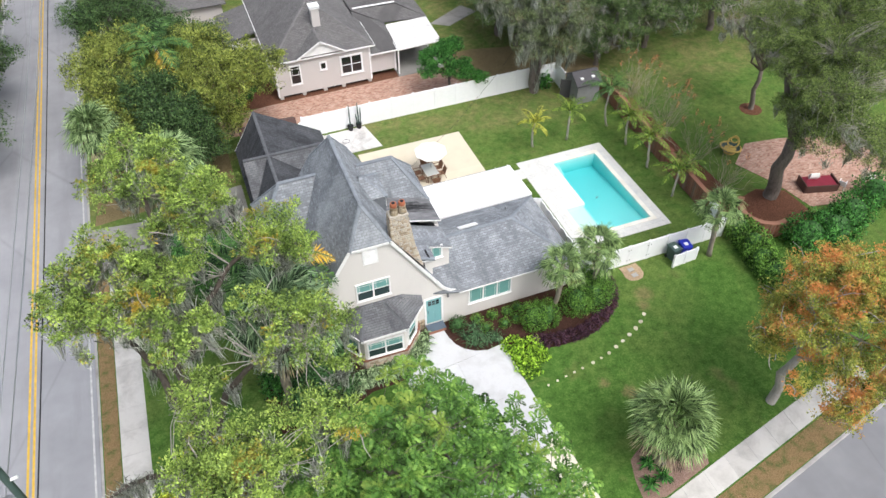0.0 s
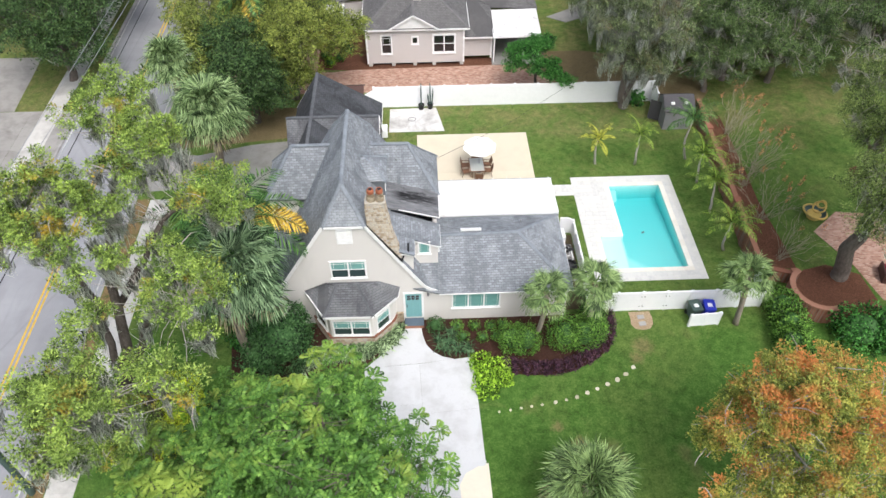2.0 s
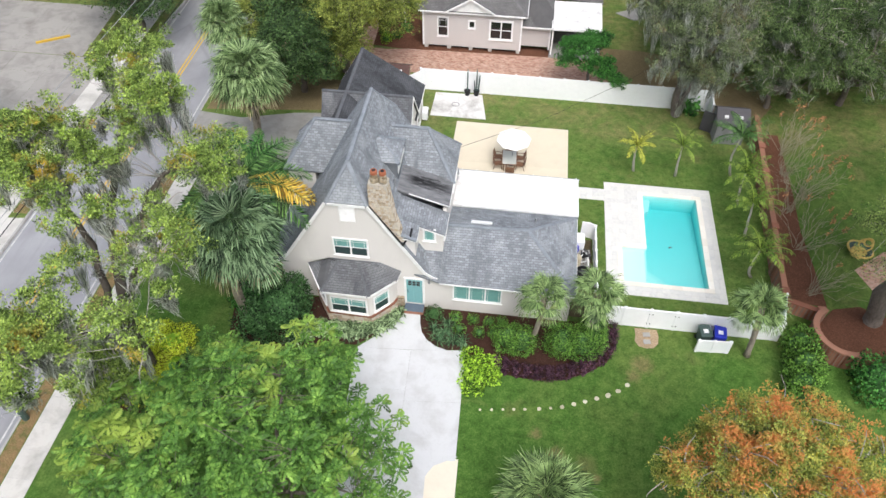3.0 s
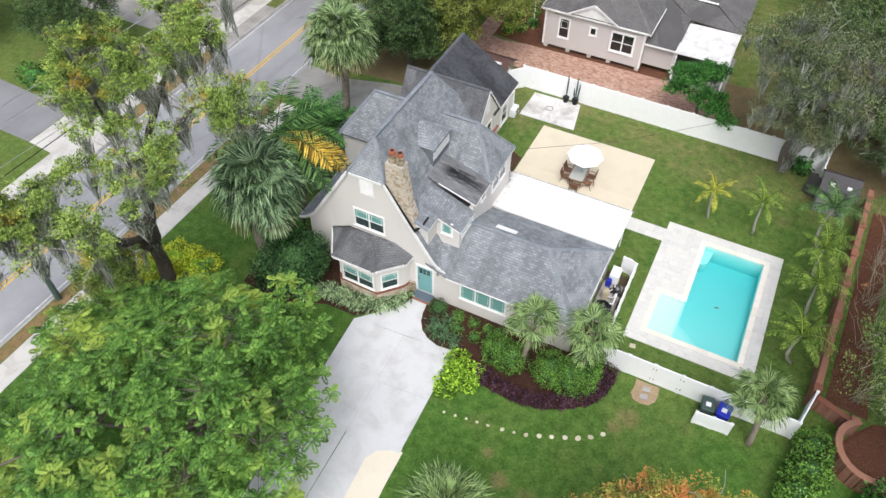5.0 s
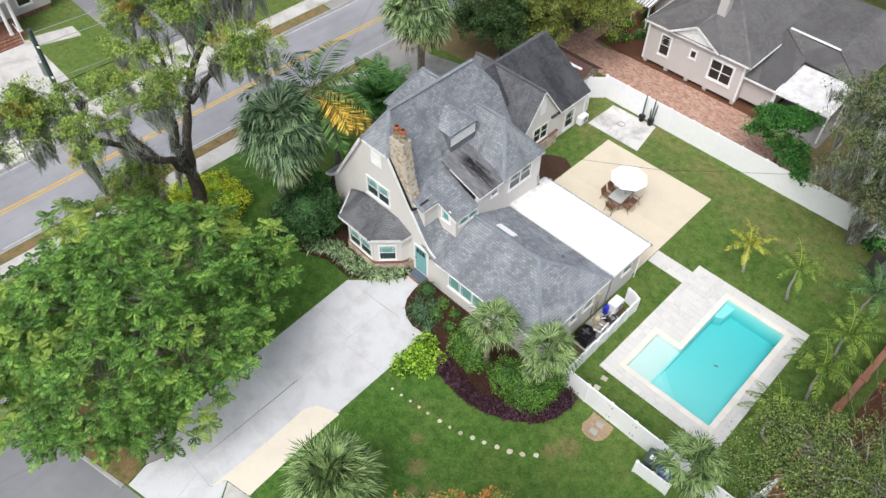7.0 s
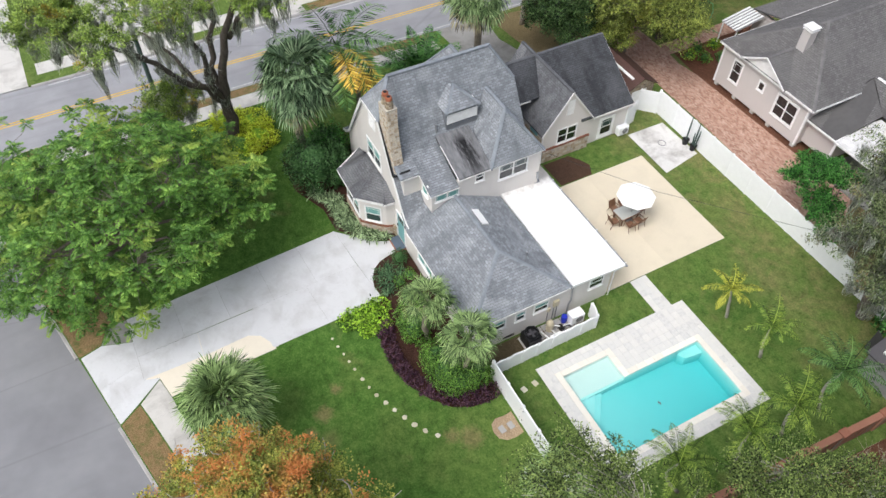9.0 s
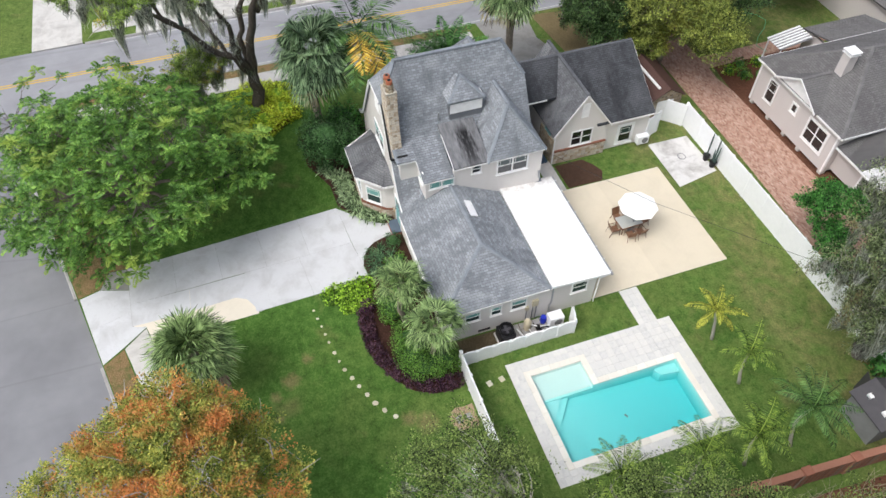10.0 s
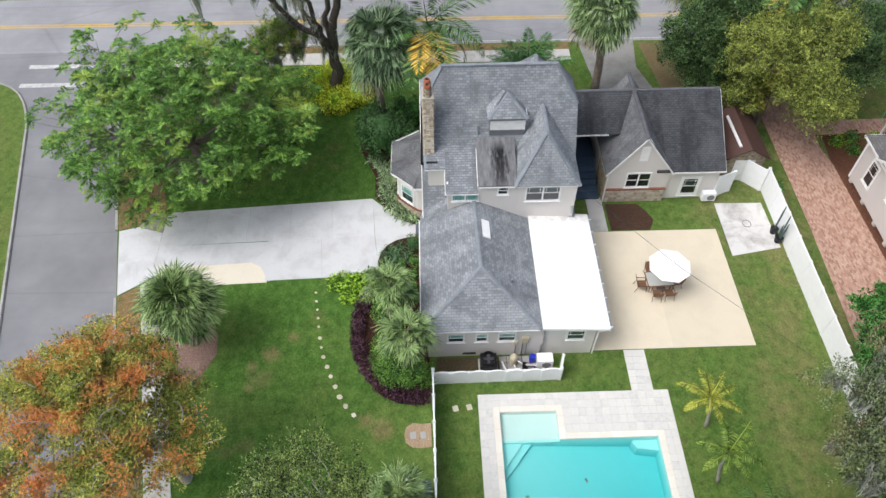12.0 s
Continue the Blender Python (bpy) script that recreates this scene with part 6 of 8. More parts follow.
roof("hip_roof", [[(-13.9, 39.8, 3.2), (-5.8, 39.8, 3.2), (-9.85, 44.1, 5.6)], [(-5.8, 39.8, 3.2), (-5.8, 48.4, 3.2), (-9.85, 44.1, 5.6)], [(-5.8, 48.4, 3.2), (-13.9, 48.4, 3.2), (-9.85, 44.1, 5.6)], [(-13.9, 48.4, 3.2), (-13.9, 39.8, 3.2), (-9.85, 44.1, 5.6)]], M["shingle_nb"], fh_, "")

# ---------------- porch house across the road ----------------
ph = thing("porch_house", "house with a white-columned porch across the road", "house")
w = MB().box(-43.4, -15, 0.4, -43.2, -2, 3.4).box(-54, -15, 0.4, -43.4, -14.8, 3.4).box(-54, -2.2, 0.4, -43.4, -2, 3.4).box(-54, -14.8, 0.4, -53.8, -2.2, 3.4)
part("wall", w, M["wall_nb"], ph)
part("foundation", MB().box(-53.9, -14.9, 0, -43.3, -2.1, 0.4), M["brickwall"], ph)
e = 3.4
A, B, C2, D = (-42.8, -15.5, e), (-42.8, -1.5, e), (-54.5, -1.5, e), (-54.5, -15.5, e)
R1, R2 = (-48.6, -10.4, 6.4), (-48.6, -6.6, 6.4)
roof("hip_roof", [[A, B, R2, R1], [B, C2, R2], [C2, D, R1, R2], [D, A, R1]], M["shingle_nb"], ph, "", [(A, R1), (B, R2), (R1, R2)])
part("porch_floor", MB().box(-43.2, -9.6, 0, -40.6, -5.4, 0.42), M["brickwall"], ph)
for i in range(3):
    part("step", MB().box(-40.6 + 0.3 * i, -9.0, 0, -40.3 + 0.3 * i, -6.0, 0.32 - 0.11 * i), M["brickwall"], ph)
for y in (-9.3, -8.6, -6.4, -5.7):
    col = part("column", MB().tube([(-40.85, y, 0.42), (-40.85, y, 0.5), (-40.85, y, 0.56), (-40.85, y, 3.0), (-40.85, y, 3.06), (-40.85, y, 3.16)], [0.2, 0.2, 0.15, 0.125, 0.18, 0.18], 12), M["trim"], ph)
pt = MB().box(-43.2, -9.7, 3.16, -40.6, -5.3, 3.4)
pt.loft([[(-43.2, -9.7, 3.4), (-43.2, -5.3, 3.4), (-43.2, -7.5, 4.5)], [(-40.7, -9.7, 3.4), (-40.7, -5.3, 3.4), (-40.7, -7.5, 4.5)]])
part("portico", pt, M["trim"], ph, "white triangular portico")
roof("portico_roof", [[(-40.4, -7.5, 4.6), (-45.0, -7.5, 4.6), (-45.0, -10.0, 3.35), (-40.4, -10.0, 3.35)], [(-40.4, -7.5, 4.6), (-45.0, -7.5, 4.6), (-45.0, -5.0, 3.35), (-40.4, -5.0, 3.35)]], M["shingle_nb"], ph, "")
for y in (-8.95, -6.05):
    part("handrail", MB().tube([(-40.7, y, 1.3), (-39.8, y, 0.9), (-39.7, y, 0.0)], 0.035, 6), M["trim"], ph)
part("door", MB().box(-43.2, -8.0, 0.42, -43.15, -7.0, 2.5), M["brown"], ph)
for y in (-12.6, -4.0):
    window(ph, 1.2, 1.6, facing(-43.18, y, 1.0, 90), 1, "sash", top="glass_dark", bottom="glass_dark", frame_w=0.11)

# ---------------- small buildings ----------------
sh = thing("garage_shed", "small brick shed with a brown metal roof and white roller door", "shed")
w = MB().box(-7.6, 18.95, 0, -7.4, 21.3, 2.0).box(-7.4, 21.1, 0, -4.1, 21.3, 2.0).box(-7.4, 18.95, 0, -4.1, 19.15, 2.0).box(-4.3, 19.15, 0, -4.1, 19.45, 2.0).box(-4.3, 20.75, 0, -4.1, 21.1, 2.0).box(-4.3, 19.45, 1.8, -4.1, 20.75, 2.0)
w.loft([[(-4.3, 18.95, 2.0), (-4.3, 21.3, 2.0), (-4.3, 20.1, 2.75)], [(-4.1, 18.95, 2.0), (-4.1, 21.3, 2.0), (-4.1, 20.1, 2.75)]])
part("wall", w, M["stone"], sh)
r = MB()
r.slab([(-8.1, 20.1, 2.8), (-3.9, 20.1, 2.8), (-3.9, 18.7, 1.98), (-8.1, 18.7, 1.98)], (0, 0, 0.06))
r.slab([(-8.1, 20.1, 2.8), (-3.9, 20.1, 2.8), (-3.9, 21.5, 1.98), (-8.1, 21.5, 1.98)], (0, 0, 0.06))
part("roof", r, M["brown"], sh)
part("roller_door", MB().box(-4.16, 19.47, 0, -4.13, 20.73, 1.8), M["trim"], sh)
rt = part("white_tube", MB().tube([(-7.3, 19.55, 2.62), (-4.45, 19.62, 2.62)], 0.09, 8), M["skylight"])
tagged(rt, "white pipe lying on the brown shed roof", "pipe")
ss = thing("storage_shed", "grey resin storage shed with a charcoal pitched lid", "storage shed")
part("body", MB().box(18.45, 17.5, 0, 20.45, 19.5, 1.75), M["grey"], ss)
r = MB()
r.slab([(18.3, 18.5, 2.40), (20.6, 18.5, 2.40), (20.6, 17.35, 1.68), (18.3, 17.35, 1.68)], (0, 0, 0.07))
r.slab([(18.3, 18.5, 2.40), (20.6, 18.5, 2.40), (20.6, 19.65, 1.68), (18.3, 19.65, 1.68)], (0, 0, 0.07))
part("roof", r, M["greydark"], ss)
gmb = MB()
gmb.loft([[(18.45, 17.5, 1.75), (18.45, 19.5, 1.75), (18.45, 18.5, 2.38)], [(20.45, 17.5, 1.75), (20.45, 19.5, 1.75), (20.45, 18.5, 2.38)]])
part("gable", gmb, M["grey"], ss)
part("door", MB().box(-0.02, 0, 0.05, 0.03, 0.85, 1.7), M["greydark"], ss, at=pose(18.42, 18.6, 0, 0, 0, 62))
for x in (18.95, 19.95):
    part("skylight", MB().box(x - 0.13, 17.78, 2.03, x + 0.13, 17.98, 2.16), M["trim"], ss)

# ---------------- things in the yard ----------------
def bin_at(label, m, at):
    t = thing("wheelie_bin", label, "bin", "wheelie bins")
    t.matrix_basis = at
    b_ = MB().loft([[(-0.24, -0.27, 0.06), (0.24, -0.27, 0.06), (0.24, 0.27, 0.06), (-0.24, 0.27, 0.06)], [(-0.31, -0.36, 0.98), (0.31, -0.36, 0.98), (0.31, 0.36, 0.98), (-0.31, 0.36, 0.98)]])
    part("body", b_, M[m], t)
    lid = part("lid", MB().box(-0.33, -0.40, 0.98, 0.33, 0.38, 1.06, 0.03), M[m], t)
    part("sticker", MB().box(-0.13, -0.18, 1.062, 0.13, 0.08, 1.066), M["trim"], lid)
    part("handle", MB().tube([(-0.28, 0.42, 0.98), (0.28, 0.42, 0.98)], 0.025, 6), M[m], t)
    for x in (-0.27, 0.27):
        part("wheel", MB().tube([(x - 0.03, 0.3, 0.11), (x + 0.03, 0.3, 0.11)], 0.11, 10), M["black"], t)


bin_at("dark green wheelie bin behind the white screen", "bingreen", pose(15.75, -0.42, 0, 0, 0, 8))
bin_at("bright blue recycling bin behind the white screen", "binblue", pose(16.55, -0.42, 0, 0, 0, -6))

table = thing("patio_table", "glass-topped patio table on the cream terrace", "table")
table.matrix_basis = pose(4.1, 13.1, 0.03, 0, 0, 92)
tt_ = part("tabletop", MB().box(-0.72, -0.48, 0.70, 0.72, 0.48, 0.715, 0.004), M["tableglass"], table)
rim = MB()
strip(rim, [(-0.74, -0.5, 0.70), (0.74, -0.5, 0.70), (0.74, 0.5, 0.70), (-0.74, 0.5, 0.70), (-0.74, -0.5, 0.70)], 0.05, 0.04)
part("rim", rim, M["wood"], tt_)
for x in (-0.62, 0.62):
    for y in (-0.4, 0.4):
        part("leg", MB().tube([(x * 0.9, y * 0.9, 0), (x, y, 0.69)], 0.03, 6), M["wood"], table)


def build_chair(at):
    c = thing("patio_chair", "brown sling patio chair with curved arms", "chair", "chairs round the patio table")
    c.matrix_basis = at
    part("seat", MB().slab([(-0.25, -0.25, 0.43), (0.25, -0.25, 0.43), (0.25, 0.25, 0.40), (-0.25, 0.25, 0.40)], (0, 0, 0.03)), M["wood"], c)
    part("backrest", MB().slab([(-0.25, 0.25, 0.42), (0.25, 0.25, 0.42), (0.25, 0.42, 0.98), (-0.25, 0.42, 0.98)], (0, 0.03, 0)), M["wood"], c)
    for x in (-0.29, 0.29):
        part("leg", MB().tube([(x, -0.30, 0), (x, -0.24, 0.44), (x, -0.26, 0.63)], 0.02, 6), M["rust"], c)
        part("leg", MB().tube([(x, 0.40, 0), (x, 0.26, 0.42), (x, 0.43, 1.0)], 0.02, 6), M["rust"], c)
        part("arm", MB().tube([(x, -0.28, 0.63), (x, 0.0, 0.66), (x, 0.34, 0.64)], 0.025, 6), M["rust"], c)
    return c


ch0 = build_chair(pose(4.2, 12.14, 0.03, 0, 0, 176) @ Matrix.Scale(0.94, 4))
for x, y, a in ((4.86, 12.86, -94), (4.84, 13.55, -86), (3.36, 12.8, 95), (3.34, 13.5, 86), (4.1, 14.1, 6)):
    copy_thing(ch0, pose(x, y, 0.03, 0, 0, a) @ Matrix.Scale(0.94, 4))
um = thing("patio_umbrella", "open white canvas umbrella beside the patio table", "umbrella")
um.matrix_basis = pose(UMB[0], UMB[1], 0.03)
part("base", MB().tube([(0, 0, 0), (0, 0, 0.06), (0, 0, 0.10)], [0.26, 0.25, 0.06], 16), M["grey"], um)
part("pole", MB().tube([(0, 0, 0.1), (0, 0, 2.40)], 0.024, 8), M["metal"], um)
cn = MB()
oct_ = [(1.18 * math.cos(k * math.pi / 4 + 0.2), 1.18 * math.sin(k * math.pi / 4 + 0.2)) for k in range(8)]
cn.loft([[(x, y, 2.10) for x, y in oct_], [(x, y, 2.14) for x, y in oct_], [(x * 0.55, y * 0.55, 2.26) for x, y in oct_], [(x * 0.03, y * 0.03, 2.36) for x, y in oct_]])
part("canopy", cn, M["canvas"], um)
for x, y in oct_:
    part("rib", MB().bar((x, y, 2.09), (0, 0, 2.33), 0.02, 0.02), M["metal"], um)

# pool equipment by the east wall
ac = thing("condenser_unit", "black round condenser unit on a concrete pad", "air conditioner")
ac.matrix_basis = pose(9.05, 3.1, 0.03)
part("cabinet", MB().box(-0.42, -0.42, 0.05, 0.42, 0.42, 0.80, 0.03), M["black"], ac)
for x in (-0.44, 0.425):
    part("louvre", MB().box(x, -0.36, 0.14, x + 0.015, 0.36, 0.7), M["greydark"], ac)
rim_ = lambda a, b, z: [(a * math.cos(q), b * math.sin(q), z) for q in (k * math.pi / 10 for k in range(20))]
part("fan_shroud", MB().loft([rim_(0.38, 0.38, 0.80), rim_(0.40, 0.40, 0.98), rim_(0.33, 0.33, 0.98), rim_(0.31, 0.31, 0.86)], cap=False), M["black"], ac)
part("fan_blade", MB().box(-0.27, -0.07, 0.87, 0.27, 0.07, 0.885).box(-0.07, -0.27, 0.872, 0.07, -0.07, 0.883).box(-0.07, 0.07, 0.872, 0.07, 0.27, 0.883), M["greydark"], ac)
part("pad", MB().box(-0.5, -0.5, -0.06, 0.5, 0.5, 0.05, 0.01), M["walk"], ac)
eq = thing("equipment_paving", "grey stone paving under the pool equipment", "paving", kind="structure")
for i in range(3):
    for j in range(5):
        part("paving_stone", MB().box(-0.19, -0.19, -0.03, 0.19, 0.19, 0.05, 0.01), M["curb"], eq, at=pose(8.62 + i * 0.41, 3.9 + j * 0.41, random.uniform(-0.004, 0.004), 0, 0, random.uniform(-2, 2)))
hc = part("hose_coil", MB().tube([(9.3 + 0.22 * math.cos(a), 5.35 + 0.22 * math.sin(a), 0.08 + 0.01 * a) for a in (k * math.pi / 8 for k in range(49))], 0.02, 5), M["greydark"])
tagged(hc, "dark coiled pool hose beside the pump", "hose")
pf = thing("pool_filter", "beige pool filter tank with white pipes", "pool filter")
pf.matrix_basis = pose(8.85, 4.45, 0.03)
part("tank", MB().tube([(0, 0, 0.0), (0, 0, 0.6), (0, 0, 0.78), (0, 0, 0.85)], [0.2, 0.22, 0.15, 0.06], 14), M["beige"], pf)
part("pipe", MB().tube([(0.15, 0, 0.2), (0.5, 0.1, 0.2), (0.55, 0.8, 0.2)], 0.035, 6), M["trim"], pf)
part("pipe", MB().tube([(0.1, 0.15, 0.45), (0.35, 0.5, 0.45), (0.3, 1.2, 0.2)], 0.035, 6), M["trim"], pf)
part("pipe", MB().tube([(0.62, -0.35, 0.05), (0.62, -0.35, 0.42), (0.60, 0.25, 0.42), (0.60, 0.25, 0.1)], 0.05, 8), M["trim"], pf)
part("pipe", MB().tube([(0.05, -0.62, 0.30), (0.62, -0.45, 0.30)], 0.045, 8), M["trim"], pf)
part("valve", MB().box(0.28, 0.42, 0.4, 0.42, 0.56, 0.55), M["black"], pf)
pp = thing("pool_pump", "black pool pump on a low slab", "pump")
pp.matrix_basis = pose(9.25, 5.0, 0.03)
part("motor", MB().tube([(-0.3, 0, 0.18), (0.2, 0, 0.18)], [0.12, 0.12], 12), M["black"], pp)
part("strainer", MB().tube([(0.3, 0, 0.03), (0.3, 0, 0.32)], [0.13, 0.12], 12), M["greydark"], pp)
hu = thing("heat_pump", "white boxed heat pump beside the wall", "heat pump")
hu.matrix_basis = pose(8.95, 6.05, 0.03)
part("case", MB().box(-0.28, -0.42, 0.05, 0.28, 0.42, 0.72, 0.02), M["vinyl"], hu)
part("grille", MB().tube([(0.285, 0.08, 0.38), (0.295, 0.08, 0.38)], 0.24, 16), M["grey"], hu)
bl = part("barrel", MB().tube([(8.75, 5.45, 0.03), (8.75, 5.45, 0.3), (8.75, 5.45, 0.55)], [0.16, 0.18, 0.16], 12), M["binblue"])
tagged(bl, "small blue chemical tub by the wall", "tub")
m2 = thing("mini_split_unit", "white mini-split condenser against the rear wall", "air conditioner")
m2.matrix_basis = pose(-2.45, 17.65, 0.05)
part("case", MB().box(-0.2, -0.42, 0.1, 0.22, 0.42, 0.72, 0.02), M["vinyl"], m2)
part("grille", MB().tube([(0.22, 0.1, 0.4), (0.235, 0.1, 0.4)], 0.23, 16), M["grey"], m2)
for i, (x, y) in enumerate(((0.35, 20.95), (1.05, 21.0))):
    cc = thing("potted_cactus", "tall columnar cactus in a black pot", "cactus", "potted cacti")
    cc.matrix_basis = pose(x, y, 0.03)
    part("pot", MB().tube([(0, 0, 0), (0, 0, 0.38), (0, 0, 0.42)], [0.17, 0.24, 0.25], 12), M["black"], cc)
    for k, (dx, h) in enumerate(((0, 1.9), (0.12, 1.4), (-0.1, 0.9))[: 1 + i * 2]):
        part("stem", MB().tube([(dx, 0, 0.4), (dx * 1.6, 0, 0.4 + h * 0.6), (dx * 1.8, 0, 0.4 + h)], [0.05, 0.055, 0.03], 7), M["bingreen"], cc)
for x, y, r in ((-0.4, 19.6, 0.28), (1.35, 19.0, 0.0)):
    if r:
        hs = part("hose", MB().tube([(x + r * math.cos(a), y + r * math.sin(a) * 0.9, 0.05) for a in (k * math.pi / 8 for k in range(17))], 0.022, 6), M["grey"])
        tagged(hs, "coiled grey hose on the concrete pad", "hose")
gh = part("garden_hose", MB().tube([(-14 + i * 0.9, 33 + 1.4 * math.sin(i * 0.9), 0.03) for i in range(7)], 0.025, 6), M["lushpaint"])
tagged(gh, "thin green hose lying in the grass", "hose")
ft = thing("wicker_chair", "round yellow rattan garden chair with a looped back", "garden chair")
ft.matrix_basis = pose(26.1, 7.6, 0.0, 0, 0, 20)
loop = lambda r, cx, cz, tilt: [(cx + r * math.cos(a) * math.cos(tilt), r * math.sin(a), cz - r * math.cos(a) * math.sin(tilt)) for a in (k * math.pi / 12 for k in range(25))]
part("base", MB().tube([(0, 0, 0), (0, 0, 0.16), (0, 0, 0.30)], [0.42, 0.34, 0.46], 18), M["yellowhose"], ft)
part("seat_bowl", MB().tube([(0, 0, 0.22), (0, 0, 0.30), (0, 0, 0.44)], [0.30, 0.58, 0.74], 20, cap=False), M["bingreen"], ft, "dark olive seat pad")
part("seat_rim", MB().tube(loop(0.76, 0, 0.46, 0.15), 0.07, 6), M["yellowhose"], ft)
part("back_loop", MB().tube(loop(0.40, 0.22, 0.78, -0.7), 0.06, 6), M["yellowhose"], ft)
part("back_loop", MB().tube(loop(0.26, 0.34, 0.98, -0.7), 0.05, 6), M["yellowhose"], ft)
cb = thing("garden_daybed", "dark framed garden daybed with a burgundy cushion", "daybed")
cb.matrix_basis = pose(29.3, 1.9, 0.03, 0, 0, -16)
part("frame", MB().box(-1.2, -0.6, 0, 1.2, 0.6, 0.42, 0.02), M["brown"], cb)
part("side_panel", MB().box(-1.24, -0.64, 0, -1.14, 0.64, 0.66, 0.02), M["brown"], cb)
part("side_panel", MB().box(1.14, -0.64, 0, 1.24, 0.64, 0.66, 0.02), M["brown"], cb)
part("front_panel", MB().box(-1.14, -0.66, 0, 1.14, -0.60, 0.60, 0.02), M["brown"], cb)
part("cushion", MB().box(-1.1, -0.56, 0.42, 1.1, 0.56, 0.56, 0.05), M["burgundy"], cb)
cp_ = part("throw_pillow", MB().loft([[(-0.3, -0.06, 0.0), (0.3, -0.06, 0.0), (0.3, 0.06, 0.0), (-0.3, 0.06, 0.0)], [(-0.34, -0.13, 0.25), (0.34, -0.13, 0.25), (0.34, 0.13, 0.25), (-0.34, 0.13, 0.25)], [(-0.3, -0.04, 0.52), (0.3, -0.04, 0.52), (0.3, 0.04, 0.52), (-0.3, 0.04, 0.52)]]), M["canvas"], at=pose(29.05, 2.25, 0.59, 12, 0, -16))
tagged(cp_, "white pillow standing on the burgundy daybed", "pillow")


def garden_chair(at):
    c = thing("garden_chair", "white plastic garden chair on the brick court", "chair", "white garden chairs")
    c.matrix_basis = at
    part("seat", MB().box(-0.24, -0.24, 0.40, 0.24, 0.24, 0.44, 0.015), M["vinyl"], c)
    part("backrest", MB().slab([(-0.24, 0.22, 0.44), (0.24, 0.22, 0.44), (0.22, 0.36, 0.88), (-0.22, 0.36, 0.88)], (0, 0.03, 0)), M["vinyl"], c)
    for x in (-0.22, 0.22):
        part("arm", MB().box(x - 0.03, -0.24, 0.62, x + 0.03, 0.28, 0.65), M["vinyl"], c)
        for y in (-0.22, 0.22):
            part("leg", MB().tube([(x * 1.15, y * 1.15, 0), (x, y, 0.62 if y < 0 else 0.42)], 0.022, 6), M["vinyl"], c)
    return c


wc = garden_chair(pose(30.7, 1.1, 0.03, 0, 0, 120))
for x, y, a in ((33.0, 0.7, 60), (33.4, -0.1, 150), (32.8, -0.4, 30)):
    copy_thing(wc, pose(x, y, 0.03, 0, 0, a))

# utility pole and overhead wires
up = thing("utility_pole", "tall weathered utility pole beside the main road", "utility pole")
UX, UY = -19.05, -9.85
WIRES = ((UX - 0.1, 12.0, -0.02), (UX, 11.3, -0.03), (UX - 1.3, 8.4, -0.04), (UX, 8.8, 0.0))
part("pole", MB().tube([(UX, UY, 0), (UX, UY, 6), (UX, UY, 12.3)], [0.17, 0.15, 0.12], 10), M["bingreen"], up)
for z in (8.4, 9.4, 11.3):
    part("insulator", MB().tube([(UX + 0.1, UY, z), (UX + 0.34, UY, z + 0.06)], 0.06, 6), M["trim"], up)
part("transformer", MB().tube([(UX - 0.42, UY, 9.3), (UX - 0.42, UY, 9.4), (UX - 0.42, UY, 10.2), (UX - 0.42, UY, 10.28)], [0.2, 0.23, 0.23, 0.1], 12), M["metal"], up, "grey transformer can")
for k, (x, z, slope) in enumerate(WIRES):
    pts = [(x, y, z + slope * (y - UY) - 0.5 * (1 - ((y - 25) / 35.0) ** 2)) for y in [UY + i * 5 for i in range(15)]]
    wr = part("overhead_wire", MB().tube(pts, 0.022 if k < 3 else 0.03, 4), M["black"] if k > 2 else M["metal"])
    tagged(wr, "sagging overhead wire along the road", "wire", "overhead wires")
wr = part("service_wire", MB().tube([(1.2, 8.4, 5.2), (6, 13, 4.2), (12, 18.5, 4.2), (20, 26, 5.5)], 0.012, 4), M["black"])
tagged(wr, "thin service wire from the house over the terrace", "wire", "overhead wires")
mbx = thing("mailbox", "white roadside mailbox on a post", "mailbox")
part("post", MB().box(-18.9, 30.0, 0, -18.8, 30.1, 1.0), M["trim"], mbx)
part("box", MB().box(-19.1, 29.85, 1.0, -18.6, 30.25, 1.3, 0.03), M["trim"], mbx)

# ---------------- plants ----------------
def unit(a):
    return a / np.maximum(np.linalg.norm(a, axis=-1, keepdims=True), 1e-9)


def leaf_quads(P, D, U, length, width, fold=0.25):
    """Folded four-cornered leaves at P along D with the upper side towards U."""
    S = unit(np.cross(D, U))
    U = np.cross(S, D)
    length, width = np.asarray(length).reshape(-1, 1), np.asarray(width).reshape(-1, 1)
    a = P + D * length * 0.5 + S * width * 0.5 + U * width * fold
    b = P + D * length * 0.5 - S * width * 0.5 + U * width * fold
    V = np.stack([P, a, P + D * length, b], 1).reshape(-1, 3)
    return V, np.arange(len(V)).reshape(-1, 4)


def join(parts_):
    V, Q, o = [], [], 0
    for v, q in parts_:
        V.append(v)
        Q.append(q + o)
        o += len(v)
    return np.concatenate(V), np.concatenate(Q)


